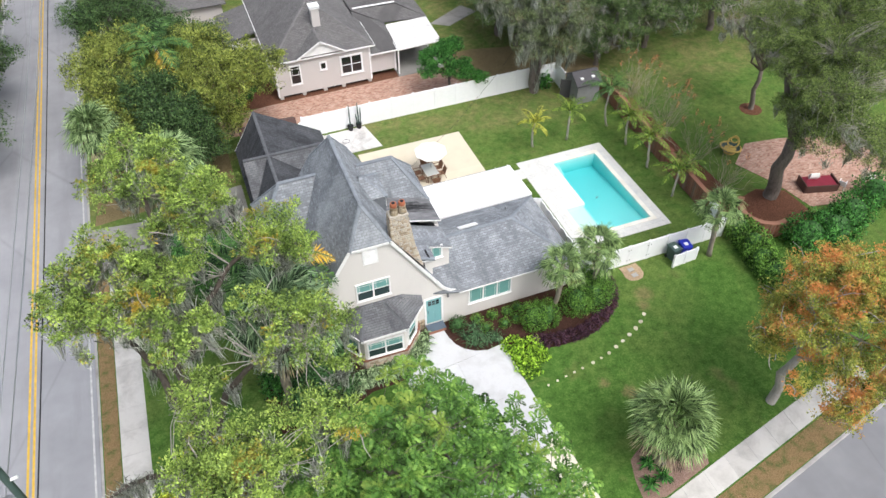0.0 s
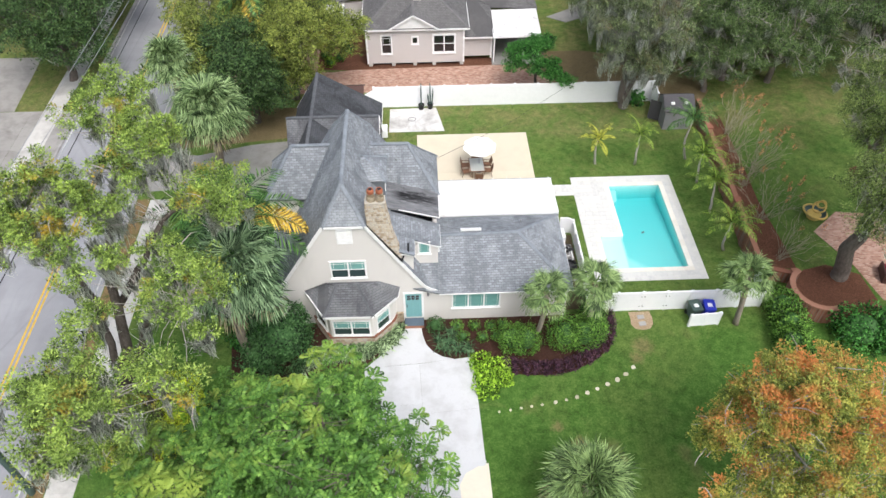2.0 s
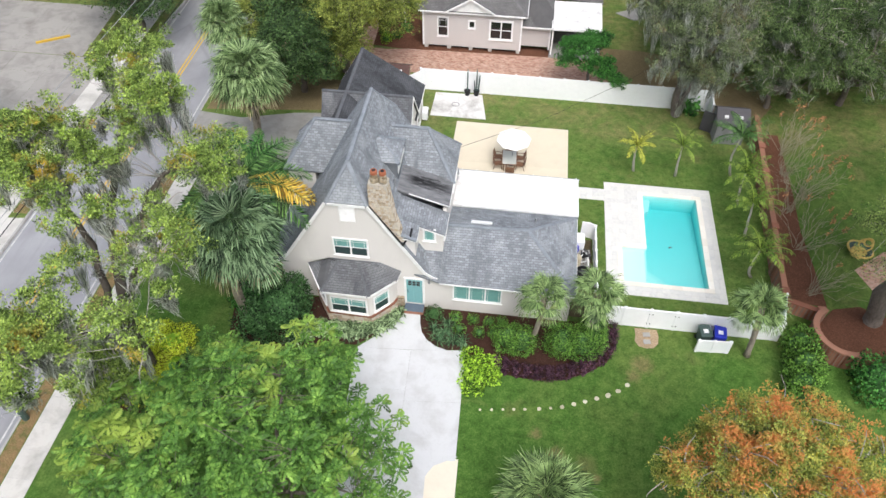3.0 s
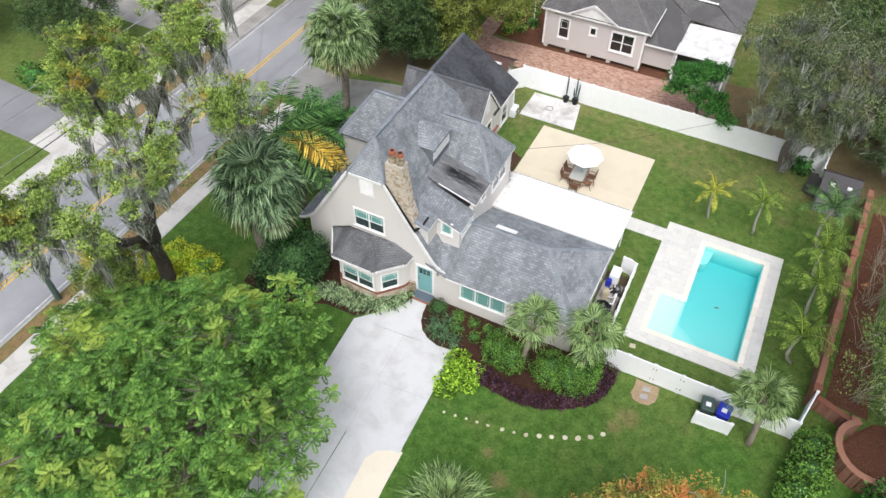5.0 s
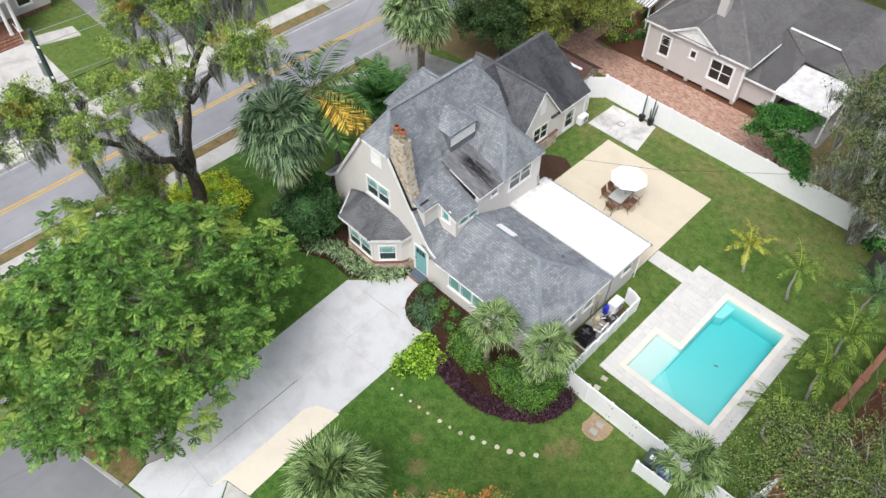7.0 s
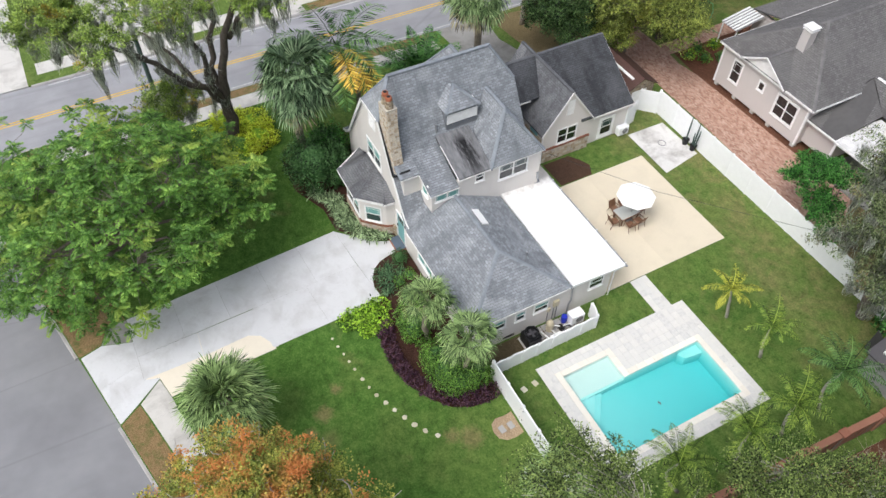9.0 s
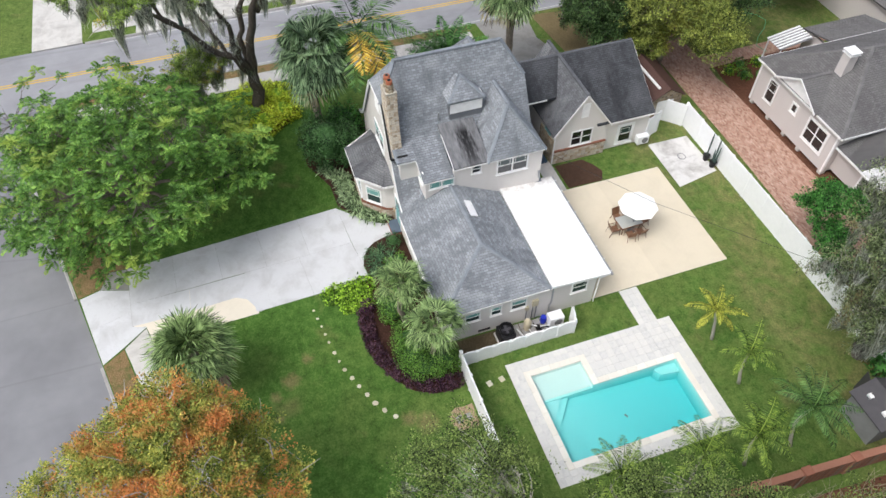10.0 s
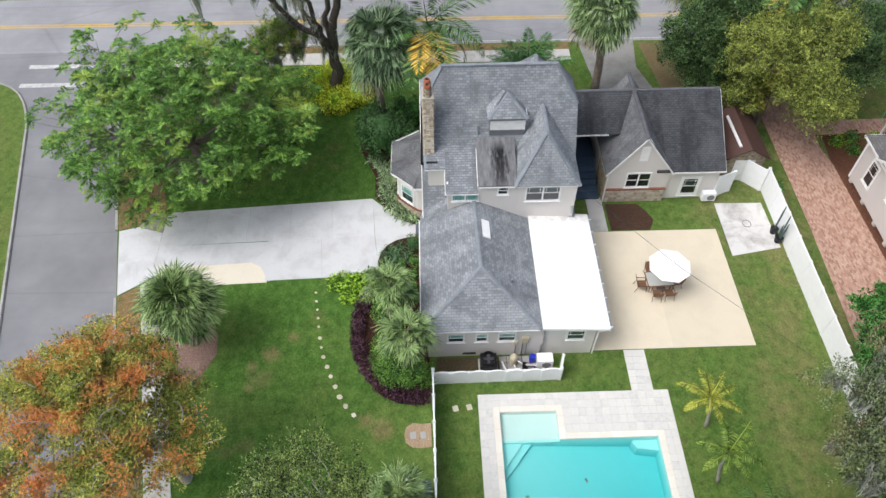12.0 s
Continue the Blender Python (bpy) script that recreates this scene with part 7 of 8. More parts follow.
def clump_leaves(rng, centers, radii, per, size, flat=0.6, shape=0.5, sprays=7):
    """Leaves gathered in small sprays round each clump, most of them on its upper side, with gaps between."""
    m = len(centers) * sprays
    C = np.repeat(np.asarray(centers), sprays, 0)
    R = np.repeat(np.asarray(radii).reshape(-1, 1), sprays, 0)
    d = unit(rng.normal(size=(m, 3)))
    d[:, 2] = np.where(rng.random(m) < 0.72, np.abs(d[:, 2]), d[:, 2])
    T = C + d * R * rng.uniform(0.45, 1.12, (m, 1)) * np.array([1, 1, flat])
    k = max(4, per // sprays)
    n = m * k
    T, O, R = np.repeat(T, k, 0), np.repeat(d, k, 0), np.repeat(R * rng.uniform(0.30, 0.52, (m, 1)), k, 0)
    q = unit(rng.normal(size=(n, 3)))
    P = T + q * rng.random((n, 1)) ** 0.45 * R * np.array([1, 1, 0.62])
    D = unit(q * 0.9 + O * 0.35 + rng.normal(size=(n, 3)) * 0.4 + np.array([0, 0, -0.12]))
    U = unit(O * 0.3 + rng.normal(size=(n, 3)) * 0.32 + np.array([0, 0, 0.9]))
    L_ = size * rng.uniform(0.7, 1.35, n)
    return leaf_quads(P, D, U, L_, L_ * shape)


def bend(a, b, rng, sag=0.12, n=6, jit=0.03):
    a, b = np.asarray(a, float), np.asarray(b, float)
    t = np.linspace(0, 1, n)[:, None]
    k = np.linalg.norm(b - a)
    off = rng.normal(size=3) * sag * k
    off[2] = abs(off[2]) * 0.8
    w = rng.normal(size=(n, 3)) * jit * k
    w[0] = w[-1] = 0
    return a * (1 - t) + b * t + np.sin(t * np.pi) * off + w


def moss_mesh(rng, pts, strands, lo, hi, width=0.019):
    """Hanging beards of wavy strands that draw together towards their tips."""
    pts = np.asarray(pts)
    n = len(pts) * strands
    lean = np.repeat(rng.normal(size=(len(pts), 3)) * np.array([0.12, 0.12, 0]), strands, 0)
    O = np.repeat(pts, strands, 0)
    off = rng.normal(size=(n, 3)) * np.array([0.17, 0.17, 0.16])
    ln = rng.uniform(0.35, 1.0, (n, 1)) * np.repeat(lo + (hi - lo) * rng.random((len(pts), 1)) ** 2.2, strands, 0)
    a = rng.uniform(0, math.pi, n)
    S = np.stack([np.cos(a), np.sin(a), np.zeros(n)], 1)
    rows = []
    for k, wk in ((0.0, 0.5), (0.3, 1.0), (0.65, 0.9), (1.0, 0.15)):
        c = O + off * np.array([1 - 0.72 * k, 1 - 0.72 * k, 1]) + (np.array([0, 0, -1.0]) + lean) * ln * k + rng.normal(size=(n, 3)) * np.array([0.055, 0.055, 0.02])
        w = width * wk * rng.uniform(0.5, 1.3, (n, 1))
        rows.append(np.stack([c - S * w, c + S * w], 1))
    V = np.stack(rows, 1).reshape(n, 8, 3)
    q = np.array([[0, 1, 3, 2], [2, 3, 5, 4], [4, 5, 7, 6]])
    Q = (np.arange(n)[:, None, None] * 8 + q[None]).reshape(-1, 4)
    return V.reshape(-1, 3), Q


def spaced(rng, C, gap):
    """Indices of points no two of which stand closer than the gap."""
    keep = []
    for i in rng.permutation(len(C)):
        if not keep or np.min(np.sum((C[keep] - C[i]) ** 2, 1)) > gap * gap:
            keep.append(i)
    return np.array(keep)


def rosettes(rng, centers, out, r):
    """Whorls of drooping feather leaves at the twig ends, each leaf a rib with close pairs of leaflets."""
    parts_ = []
    n = len(centers)
    size = rng.uniform(0.7, 1.15, n)
    down = np.array([0, 0, -1.0])
    for k in range(11):
        a = k * 2.39996 + rng.uniform(0, 0.5, n)
        lift = 0.95 - 0.125 * k + rng.uniform(-0.12, 0.12, n)
        flat = np.stack([np.cos(a), np.sin(a), np.zeros(n)], 1)
        D = unit(flat + out * 0.30 + np.array([0, 0, 1.0]) * lift[:, None])
        ln = r * size * rng.uniform(0.85, 1.15, n) * (0.55 if k < 3 else 1.0)
        S = unit(np.cross(D, np.array([0, 0, 1.0])) + 1e-6)
        Up = unit(np.cross(S, D))
        for f, w in ((0.18, 0.20), (0.30, 0.26), (0.42, 0.30), (0.54, 0.31), (0.66, 0.29), (0.78, 0.25), (0.89, 0.19)):
            p = centers + D * (ln * f)[:, None] + down * (ln * 0.42 * f * f)[:, None]
            for sg in (-1, 1):
                d2 = unit(D * 0.55 + S * sg + down * (0.25 + 0.3 * f) + rng.normal(size=(n, 3)) * 0.08)
                parts_.append(leaf_quads(p, d2, Up, ln * w, ln * 0.145, 0.10))
        p = centers + D * (ln * 0.84)[:, None] + down * (ln * 0.30)[:, None]
        parts_.append(leaf_quads(p, unit(D + down * 0.8), Up, ln * 0.24, ln * 0.15, 0.1))
    return join(parts_)


def stuffed(ob):
    ob["kind"] = "stuff"
    return ob


def tree(name, label, base, fork, lobes, mat, leaf=0.148, per=116, clump=0.8, flat=0.55, trunk=0.3, bark="bark", seed=1, moss=0, moss_len=(0.5, 1.6), twigs=True,
         group="", category="tree", shell=0.55, limbs=7, style="clump", bare=0, extra=None, shape=0.5, gap=0.6, sprays=7):
    """A tree: a tapered trunk to the fork, limbs to the lobes of the crown, twigs, leaf clumps and moss.
    lobes: (centre, radii, clumps)."""
    rng = np.random.default_rng(seed)
    t = thing(name, label, category, group)
    base, fork = np.asarray(base, float), np.asarray(fork, float)
    path = bend(base, fork, rng, 0.03, 5)
    tk = MB()
    flare = [tuple(base - [0, 0, 0.1])] + [tuple(p) for p in path]
    tk.tube(flare, [trunk * 1.7] + list(np.linspace(trunk * 1.15, trunk * 0.8, 5)), 9)
    part("trunk", tk, M[bark], t, smooth=True)
    C, R, O = [], [], []
    for c, r, n in lobes:
        d = unit(rng.normal(size=(n, 3)))
        d[:, 2] = np.where(rng.random(n) < 0.75, np.abs(d[:, 2]), d[:, 2] * 0.6)
        rad = (shell + (1 - shell) * rng.random((n, 1))) * rng.uniform(0.8, 1.12, (n, 1))
        C.append(np.asarray(c) + d * rad * np.asarray(r))
        R.append(np.full(n, clump) * rng.uniform(0.6, 1.35, n))
        O.append(unit(d + np.array([0, 0, 0.55])))
    C, R, O = np.concatenate(C), np.concatenate(R), np.concatenate(O)
    if style == "rosette":
        k = spaced(rng, C, gap)
        C, R, O = C[k], R[k], O[k]
    idx = rng.choice(len(C), min(limbs, len(C)), replace=False)
    nodes = [fork]
    for k, i in enumerate(idx):
        tip = fork + (C[i] - fork) * 0.88
        pth = bend(fork, tip, rng, 0.10, 7)
        nodes += list(pth[2:])
        lb = MB().tube([tuple(p) for p in pth], list(np.linspace(trunk * 0.55, trunk * 0.12, 7)), 6)
        part("limb", lb, M[bark], t, smooth=True)
    for pth, r0 in (extra or ()):
        pts = np.asarray(pth, float)
        fine = np.concatenate([bend(pts[i], pts[i + 1], rng, 0.04, 5)[: 5 if i == len(pts) - 2 else 4] for i in range(len(pts) - 1)])
        nodes += list(fine[1:])
        part("limb", MB().tube([tuple(p) for p in fine], list(np.linspace(r0, r0 * 0.25, len(fine))), 8), M[bark], t, smooth=True)
    nodes = np.asarray(nodes)
    if twigs:
        tw = MB()
        for c in C:
            j = np.argmin(np.linalg.norm(nodes - c, axis=1) + 0.3 * np.maximum(0, nodes[:, 2] - c[2]))
            pth = bend(nodes[j], c - np.array([0, 0, 0.12]), rng, 0.06, 4)
            tw.tube([tuple(p) for p in pth], list(np.linspace(trunk * 0.06, 0.009, 4)), 4, cap=False)
        for _ in range(bare):
            c = C[rng.integers(len(C))]
            e = c + unit(rng.normal(size=3) + np.array([0, 0, 0.4])) * rng.uniform(0.6, 1.4)
            tw.tube([tuple(p) for p in bend(c, e, rng, 0.15, 4)], [0.03, 0.024, 0.016, 0.008], 4, cap=False)
        stuffed(part("twigwork", tw, M["bark_pale"] if bare else M[bark], t, fix=False))
    if style == "rosette":
        V, Q = rosettes(rng, C, O, leaf)
    else:
        V, Q = clump_leaves(rng, C, R, per, leaf, flat, shape, sprays)
    stuffed(part("crown", np_mesh("crown", V, Q), L[mat], t))
    if moss:
        pick = np.concatenate([C[rng.integers(len(C), size=moss)] - np.array([0, 0, 0.5]), nodes[rng.integers(len(nodes), size=moss // 3)]])
        V, Q = moss_mesh(rng, pick, 52, *moss_len)
        stuffed(part("hanging_moss", np_mesh("moss", V, Q), L["moss"], t, "grey hanging moss"))
    return t


def fan_palm(label, base, crown, r, fans, mat, seed, thatch=True, trunk=0.17, spread=(1.5, -0.75), group="fan palms", boots=True, droop=0.38, stalk=(0.36, 0.52), seg=0.60, wide=0.045, hang=1.2):
    """A fan palm: bare or booted trunk and a round head of split fans."""
    rng = np.random.default_rng(seed)
    t = thing("fan_palm", label, "palm tree", group)
    base, crown = np.asarray(base, float), np.asarray(crown, float)
    pth = bend(base - [0, 0, 0.1], crown, rng, 0.03, 9, 0.004)
    part("trunk", MB().tube([tuple(p) for p in pth], [trunk * 1.25] + [trunk * rng.uniform(0.92, 1.08) for _ in range(8)], 10), M["palmbark"], t, smooth=True)
    leaves, stalks, dry = [], MB(), []
    for i in range(fans):
        f = (i + 0.5) / fans
        el = spread[0] + (spread[1] - spread[0]) * f + rng.uniform(-0.12, 0.12)
        az = i * 2.39996 + rng.uniform(-0.2, 0.2)
        d = np.array([math.cos(az) * math.cos(el), math.sin(az) * math.cos(el), math.sin(el)])
        k = r * rng.uniform(*stalk)
        hub = crown + d * k + np.array([0, 0, -0.10 * k])
        stalks.tube([tuple(crown), tuple(crown + d * k * 0.5), tuple(hub)], [0.03, 0.022, 0.016], 4, cap=False)
        eb = el - droop * (1.0 if el > 0 else 0.6)
        d = np.array([math.cos(az) * math.cos(eb), math.sin(az) * math.cos(eb), math.sin(eb)])
        side = unit(np.cross(d, np.array([0, 0, 1.0])) + rng.normal(size=3) * 0.1)
        up = np.cross(side, d)
        n = 38
        th = np.linspace(-2.1, 2.1, n)
        D = unit(np.cos(th)[:, None] * d + np.sin(th)[:, None] * side + up * (0.22 - 0.20 * np.abs(th))[:, None])
        ln = r * seg * (0.66 + 0.34 * np.cos(th * 0.7)) * rng.uniform(0.9, 1.1, n)
        P = np.repeat(hub[None], n, 0)
        V, Q = leaf_quads(P, D, np.repeat(up[None], n, 0), ln * 0.72, r * wide, 0.25)
        tip = V.reshape(n, 4, 3)[:, 2]
        D2 = unit(D + np.array([0, 0, -hang]) * rng.uniform(0.4, 1.6, (n, 1)))
        W, Q2 = leaf_quads(tip - D * (ln * 0.16)[:, None], D2, np.repeat(up[None], n, 0), ln * 0.60, r * wide * 0.55, 0.1)
        (dry if thatch and f > 0.90 else leaves).append(join([(V, Q), (W, Q2)]))
    stuffed(part("stalkwork", stalks, L[mat], t, fix=False))
    stuffed(part("fronds", np_mesh("fronds", *join(leaves)), L[mat], t))
    if dry:
        stuffed(part("dry_fronds", np_mesh("dry_fronds", *join(dry)), L["thatch"], t, "brown dry fan leaves"))
    if boots:
        bt = MB()
        for i in range(26):
            a, z = i * 2.4, 0.55 + 0.45 * i / 26
            p = pth[0] + (pth[-1] - pth[0]) * z
            o = np.array([math.cos(a), math.sin(a), 0.9])
            bt.tube([tuple(p), tuple(p + o * trunk * 1.5)], [0.05, 0.02], 4, cap=False)
        stuffed(part("leaf_boots", bt, L["thatch"], t, fix=False))
    return t


def feather_palm(label, base, crown, r, fronds, mat, seed, trunk=0.09, el=(1.2, -0.25), bark="bark_pale", arch=0.75, dead=(), leaflet=0.30, group="feather palms", name="feather_palm", pairs=22, hang=0.30):
    """A feather palm: slim ringed trunk and arching fronds with hanging leaflets."""
    rng = np.random.default_rng(seed)
    t = thing(name, label, "palm tree", group)
    base, crown = np.asarray(base, float), np.asarray(crown, float)
    pth = bend(base - [0, 0, 0.1], crown, rng, 0.05, 8, 0.005)
    part("trunk", MB().tube([tuple(p) for p in pth], list(np.linspace(trunk * 1.4, trunk * 0.8, 8)), 8), M[bark], t, smooth=True)
    groups = {mat: [], "deadfrond": []}
    rach = MB()
    for i in range(fronds):
        f = (i + 0.5) / fronds
        e = el[0] + (el[1] - el[0]) * f + rng.uniform(-0.15, 0.15)
        az = i * 2.39996 + rng.uniform(-0.2, 0.2)
        kind = mat
        if i < len(dead):
            az, e, kind = dead[i][0], dead[i][1], "deadfrond"
        ln = r * rng.uniform(0.85, 1.12)
        s = np.linspace(0, 1, 12)
        ang = e - arch * 1.3 * s ** 1.5
        h = np.array([math.cos(az), math.sin(az), 0])
        step = np.stack([np.cos(ang)[:, None] * h + np.sin(ang)[:, None] * np.array([0, 0, 1.0])], 0)[0]
        pts = crown + np.concatenate([[np.zeros(3)], np.cumsum(step[:-1] * ln / 11, 0)])
        rach.tube([tuple(p) for p in pts], list(np.linspace(0.03, 0.008, 12)), 4, cap=False)
        u = np.linspace(0.14, 1.0, pairs)
        P = np.stack([np.interp(u, s, pts[:, k]) for k in range(3)], 1)
        T = unit(np.stack([np.interp(u, s, step[:, k]) for k in range(3)], 1))
        S = unit(np.cross(T, np.array([0, 0, 1.0])))
        N = np.cross(S, T)
        wl = ln * leaflet * np.sin(np.pi * (0.12 + 0.80 * u)) * rng.uniform(0.85, 1.15, pairs)
        for sg in (-1, 1):
            D = unit(S * sg + T * 0.55 + np.array([0, 0, -hang]) + N * 0.15 + rng.normal(size=(pairs, 3)) * 0.08)
            V, Q = leaf_quads(P, D, N, wl, np.full(pairs, ln * 0.66 / pairs), 0.15)
            groups[kind].append((V, Q))
    stuffed(part("stalkwork", rach, L[mat], t, fix=False))
    stuffed(part("fronds", np_mesh("fronds", *join(groups[mat])), L[mat], t))
    if groups["deadfrond"]:
        stuffed(part("dry_fronds", np_mesh("dry_fronds", *join(groups["deadfrond"])), L["deadfrond"], t, "orange dead fronds"))
    return t


def shrub(name, label, lobes, mat, seed, leaf=0.12, dens=260, category="shrub", group="", shape=0.55, core=True, fuzz=0.17):
    """A clipped or loose shrub: leaf shells over rounded lobes, with solid darker cores coloured for the shade inside.
    lobes: (x, y, z, rx, ry, rz).
    """
    rng = np.random.default_rng(seed)
    t = thing(name, label, category, group)
    P, N = [], []
    for x, y, z, rx, ry, rz in lobes:
        area = rx * ry + ry * rz + rx * rz
        n = int(2.3 * dens * area)
        d = unit(rng.normal(size=(n, 3)))
        d = np.sign(d) * np.abs(d) ** 0.75
        d = d[(z + d[:, 2] * rz) > 0.03]
        wob = 1 + fuzz * (np.sin(d[:, :1] * 7 + x) + np.sin(d[:, 1:2] * 8 + y) + np.sin(d[:, 2:] * 6 + z)) / 2 + rng.normal(size=(len(d), 1)) * fuzz * 0.6
        P.append(np.array([x, y, z]) + d * wob * np.array([rx, ry, rz]))
        N.append(unit(d / np.array([rx, ry, rz])))
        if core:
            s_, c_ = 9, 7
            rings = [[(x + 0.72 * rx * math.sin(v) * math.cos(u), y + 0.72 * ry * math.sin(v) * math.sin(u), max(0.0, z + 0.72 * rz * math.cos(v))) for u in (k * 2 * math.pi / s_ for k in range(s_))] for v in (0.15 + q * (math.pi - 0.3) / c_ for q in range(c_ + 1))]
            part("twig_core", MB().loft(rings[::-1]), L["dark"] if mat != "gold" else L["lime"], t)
    P, N = np.concatenate(P), np.concatenate(N)
    n = len(P)
    D = unit(N * 0.35 + rng.normal(size=(n, 3)) * 0.7)
    U = unit(N * 0.8 + np.array([0, 0, 0.35]) + rng.normal(size=(n, 3)) * 0.3)
    ln = leaf * rng.uniform(0.7, 1.4, n)
    stuffed(part("leaves", np_mesh("leaves", *leaf_quads(P, D, U, ln, ln * shape)), L[mat], t))
    return t


def tufts(name, label, spots, mat, seed, h=0.5, blades=26, width=0.03, group="", category="plant"):
    """Clumps of arching strap leaves, each clump a thing."""
    rng = np.random.default_rng(seed)
    out = []
    for x, y in spots:
        a = rng.uniform(0, 2 * math.pi, blades)
        e = rng.uniform(0.35, 1.35, blades)
        ln = h * rng.uniform(0.75, 1.25, blades)
        D = np.stack([np.cos(a) * np.cos(e), np.sin(a) * np.cos(e), np.sin(e)], 1)
        P = np.array([x, y, 0.03]) + rng.normal(size=(blades, 3)) * np.array([0.06, 0.06, 0])
        U = unit(np.array([0, 0, 1.0]) - D * D[:, 2:])
        V, Q = leaf_quads(P, D, U, ln, width * 2, 0.1)
        tip = V.reshape(blades, 4, 3)[:, 2]
        D2 = unit(D * np.array([1, 1, 0.2]) + np.array([0, 0, -0.35]))
        W, Q2 = leaf_quads(tip - D * (ln * 0.25)[:, None], D2, U, ln * 0.75, width * 1.6, 0.1)
        V, Q = join([(V, Q), (W, Q2)])
        V = V.copy()
        V[:, 2] = np.maximum(V[:, 2], 0.03)
        out.append(tagged(part(name, np_mesh(name, V, Q), L[mat]), label, category, group))
    return out


# the leaning live oak by the sidewalk, hung with moss
fk = (-14.1, -6.1, 3.2)
oak_limbs = [([fk, (-13.7, -5.4, 7.0), (-13.4, -3.6, 11.0), (-13.0, -0.6, 14.4)], 0.33),
             ([fk, (-14.1, -6.0, 8.0), (-14.8, -5.4, 11.6), (-15.8, -5.2, 13.3)], 0.22),
             ([fk, (-12.7, -6.9, 6.6), (-10.9, -7.4, 10.2), (-8.5, -8.9, 12.8)], 0.22),
             ([fk, (-13.7, -8.4, 6.0), (-12.9, -10.8, 9.3), (-11.6, -13.6, 12.2)], 0.24),
             ([(-13.6, -4.9, 8.0), (-11.6, -4.0, 11.2), (-9.8, -3.4, 12.6), (-8.3, -3.6, 13.0)], 0.17),
             ([fk, (-15.2, -7.6, 5.2), (-16.3, -8.8, 7.2), (-17.2, -10.2, 7.9)], 0.17),
             ([(-13.3, -9.8, 8.2), (-14.0, -11.6, 10.6), (-13.4, -12.8, 12.2)], 0.13)]
tree("live_oak", "leaning live oak hung with grey moss over the road", (-13.9, -6.3, 0), fk,
     [((-13.1, 0.2, 15.1), (2.1, 2.1, 1.3), 31), ((-10.8, -2.6, 14.9), (1.7, 1.8, 1.2), 23), ((-14.7, -4.8, 14.4), (1.9, 2.0, 1.3), 30), ((-16.3, -5.2, 13.4), (1.5, 1.5, 1.0), 16),
      ((-8.3, -3.8, 13.1), (1.6, 1.7, 1.1), 23), ((-8.3, -9.2, 13.3), (1.9, 2.0, 1.2), 19), ((-10.6, -6.6, 12.8), (1.6, 1.5, 1.1), 8), ((-12.2, -3.8, 13.8), (2.0, 1.8, 1.2), 19),
      ((-13.2, -7.0, 13.4), (1.9, 1.9, 1.3), 13), ((-8.7, -11.7, 12.3), (1.4, 1.5, 0.9), 10), ((-12.6, -9.2, 11.6), (1.3, 1.4, 1.0), 7), ((-11.3, -14.1, 12.8), (1.9, 1.9, 1.2), 30),
      ((-12.3, -12.1, 12.2), (1.5, 1.7, 1.2), 24), ((-13.2, -9.6, 4.8), (1.9, 2.0, 1.5), 46)],
     "oak", leaf=0.105, per=330, sprays=6, clump=0.60, flat=0.75, trunk=0.42, bark="bark_dark", seed=11, moss=285, moss_len=(0.3, 2.3), limbs=0, bare=45, extra=oak_limbs, group="large trees")
shrub("golden_shrub", "golden-green shrub mound round the oak trunk", [(-13.9 + 1.6 * math.cos(a), -6.1 + 1.6 * math.sin(a), 0.42, 1.1, 1.1, 0.68) for a in (k * math.pi / 3 for k in range(6))], "gold", 12, 0.12, 520)

# the bright green tree over the driveway mouth, its crown of many rounded boughs
gr_ = np.random.default_rng(20)
GREEN = []
for k in range(74):
    zz = 1.0 - 1.34 * (k + 0.5) / 74
    az = k * 2.39996
    rr = math.sqrt(max(0.0, 1 - min(1.0, abs(zz)) ** 2)) if zz > 0 else 1.0 + 0.22 * zz
    q = gr_.uniform(0.66, 1.06)
    GREEN.append(((-5.4 + (6.1 if math.cos(az) > 0 else 7.0) * rr * q * math.cos(az), -14.2 + 7.6 * rr * q * math.sin(az), 4.3 + 4.7 * zz * gr_.uniform(0.72, 1.0)), (gr_.uniform(0.7, 1.35), gr_.uniform(0.7, 1.35), gr_.uniform(0.5, 0.85)), int(gr_.integers(19, 28))))
GREEN += [((-11.5, -20.5, 6.2), (1.6, 1.6, 0.8), 10), ((-13.4, -18.4, 5.8), (1.2, 1.4, 0.7), 7), ((-9.0, -21.8, 5.4), (1.5, 1.2, 0.8), 9), ((-5.2, -14.0, 4.8), (4.6, 5.0, 2.4), 110), ((-5.4, -14.2, 8.0), (2.8, 3.0, 0.9), 60)]
tree("shade_tree", "broad bright green tree with feathery leaf whorls", (-5.2, -14.2, 0), (-5.2, -14.1, 3.2),
     GREEN, "bright", leaf=0.66, trunk=0.26, bark="bark", seed=21, style="rosette", gap=0.66, shell=0.85, limbs=16, twigs=True, group="large trees")
# the autumn tree on the front lawn
au_ = np.random.default_rng(30)
AUT = [((15.2, -13.0, 7.0), (3.4, 3.4, 1.9), 100), ((15.2, -13.2, 9.9), (1.6, 1.6, 0.7), 24)]
for k in range(34):
    az, q = k * 2.39996, math.sqrt((k + 0.5) / 34)
    AUT.append(((15.3 + (5.0 if math.cos(az) > 0 else 4.0) * q * math.cos(az), -13.1 + (4.0 if math.sin(az) > 0 else 5.0) * q * math.sin(az), 10.0 - 3.6 * q * q + au_.uniform(-0.8, 0.6)), (au_.uniform(0.7, 1.4), au_.uniform(0.7, 1.4), au_.uniform(0.5, 0.9)), int(au_.integers(9, 17))))
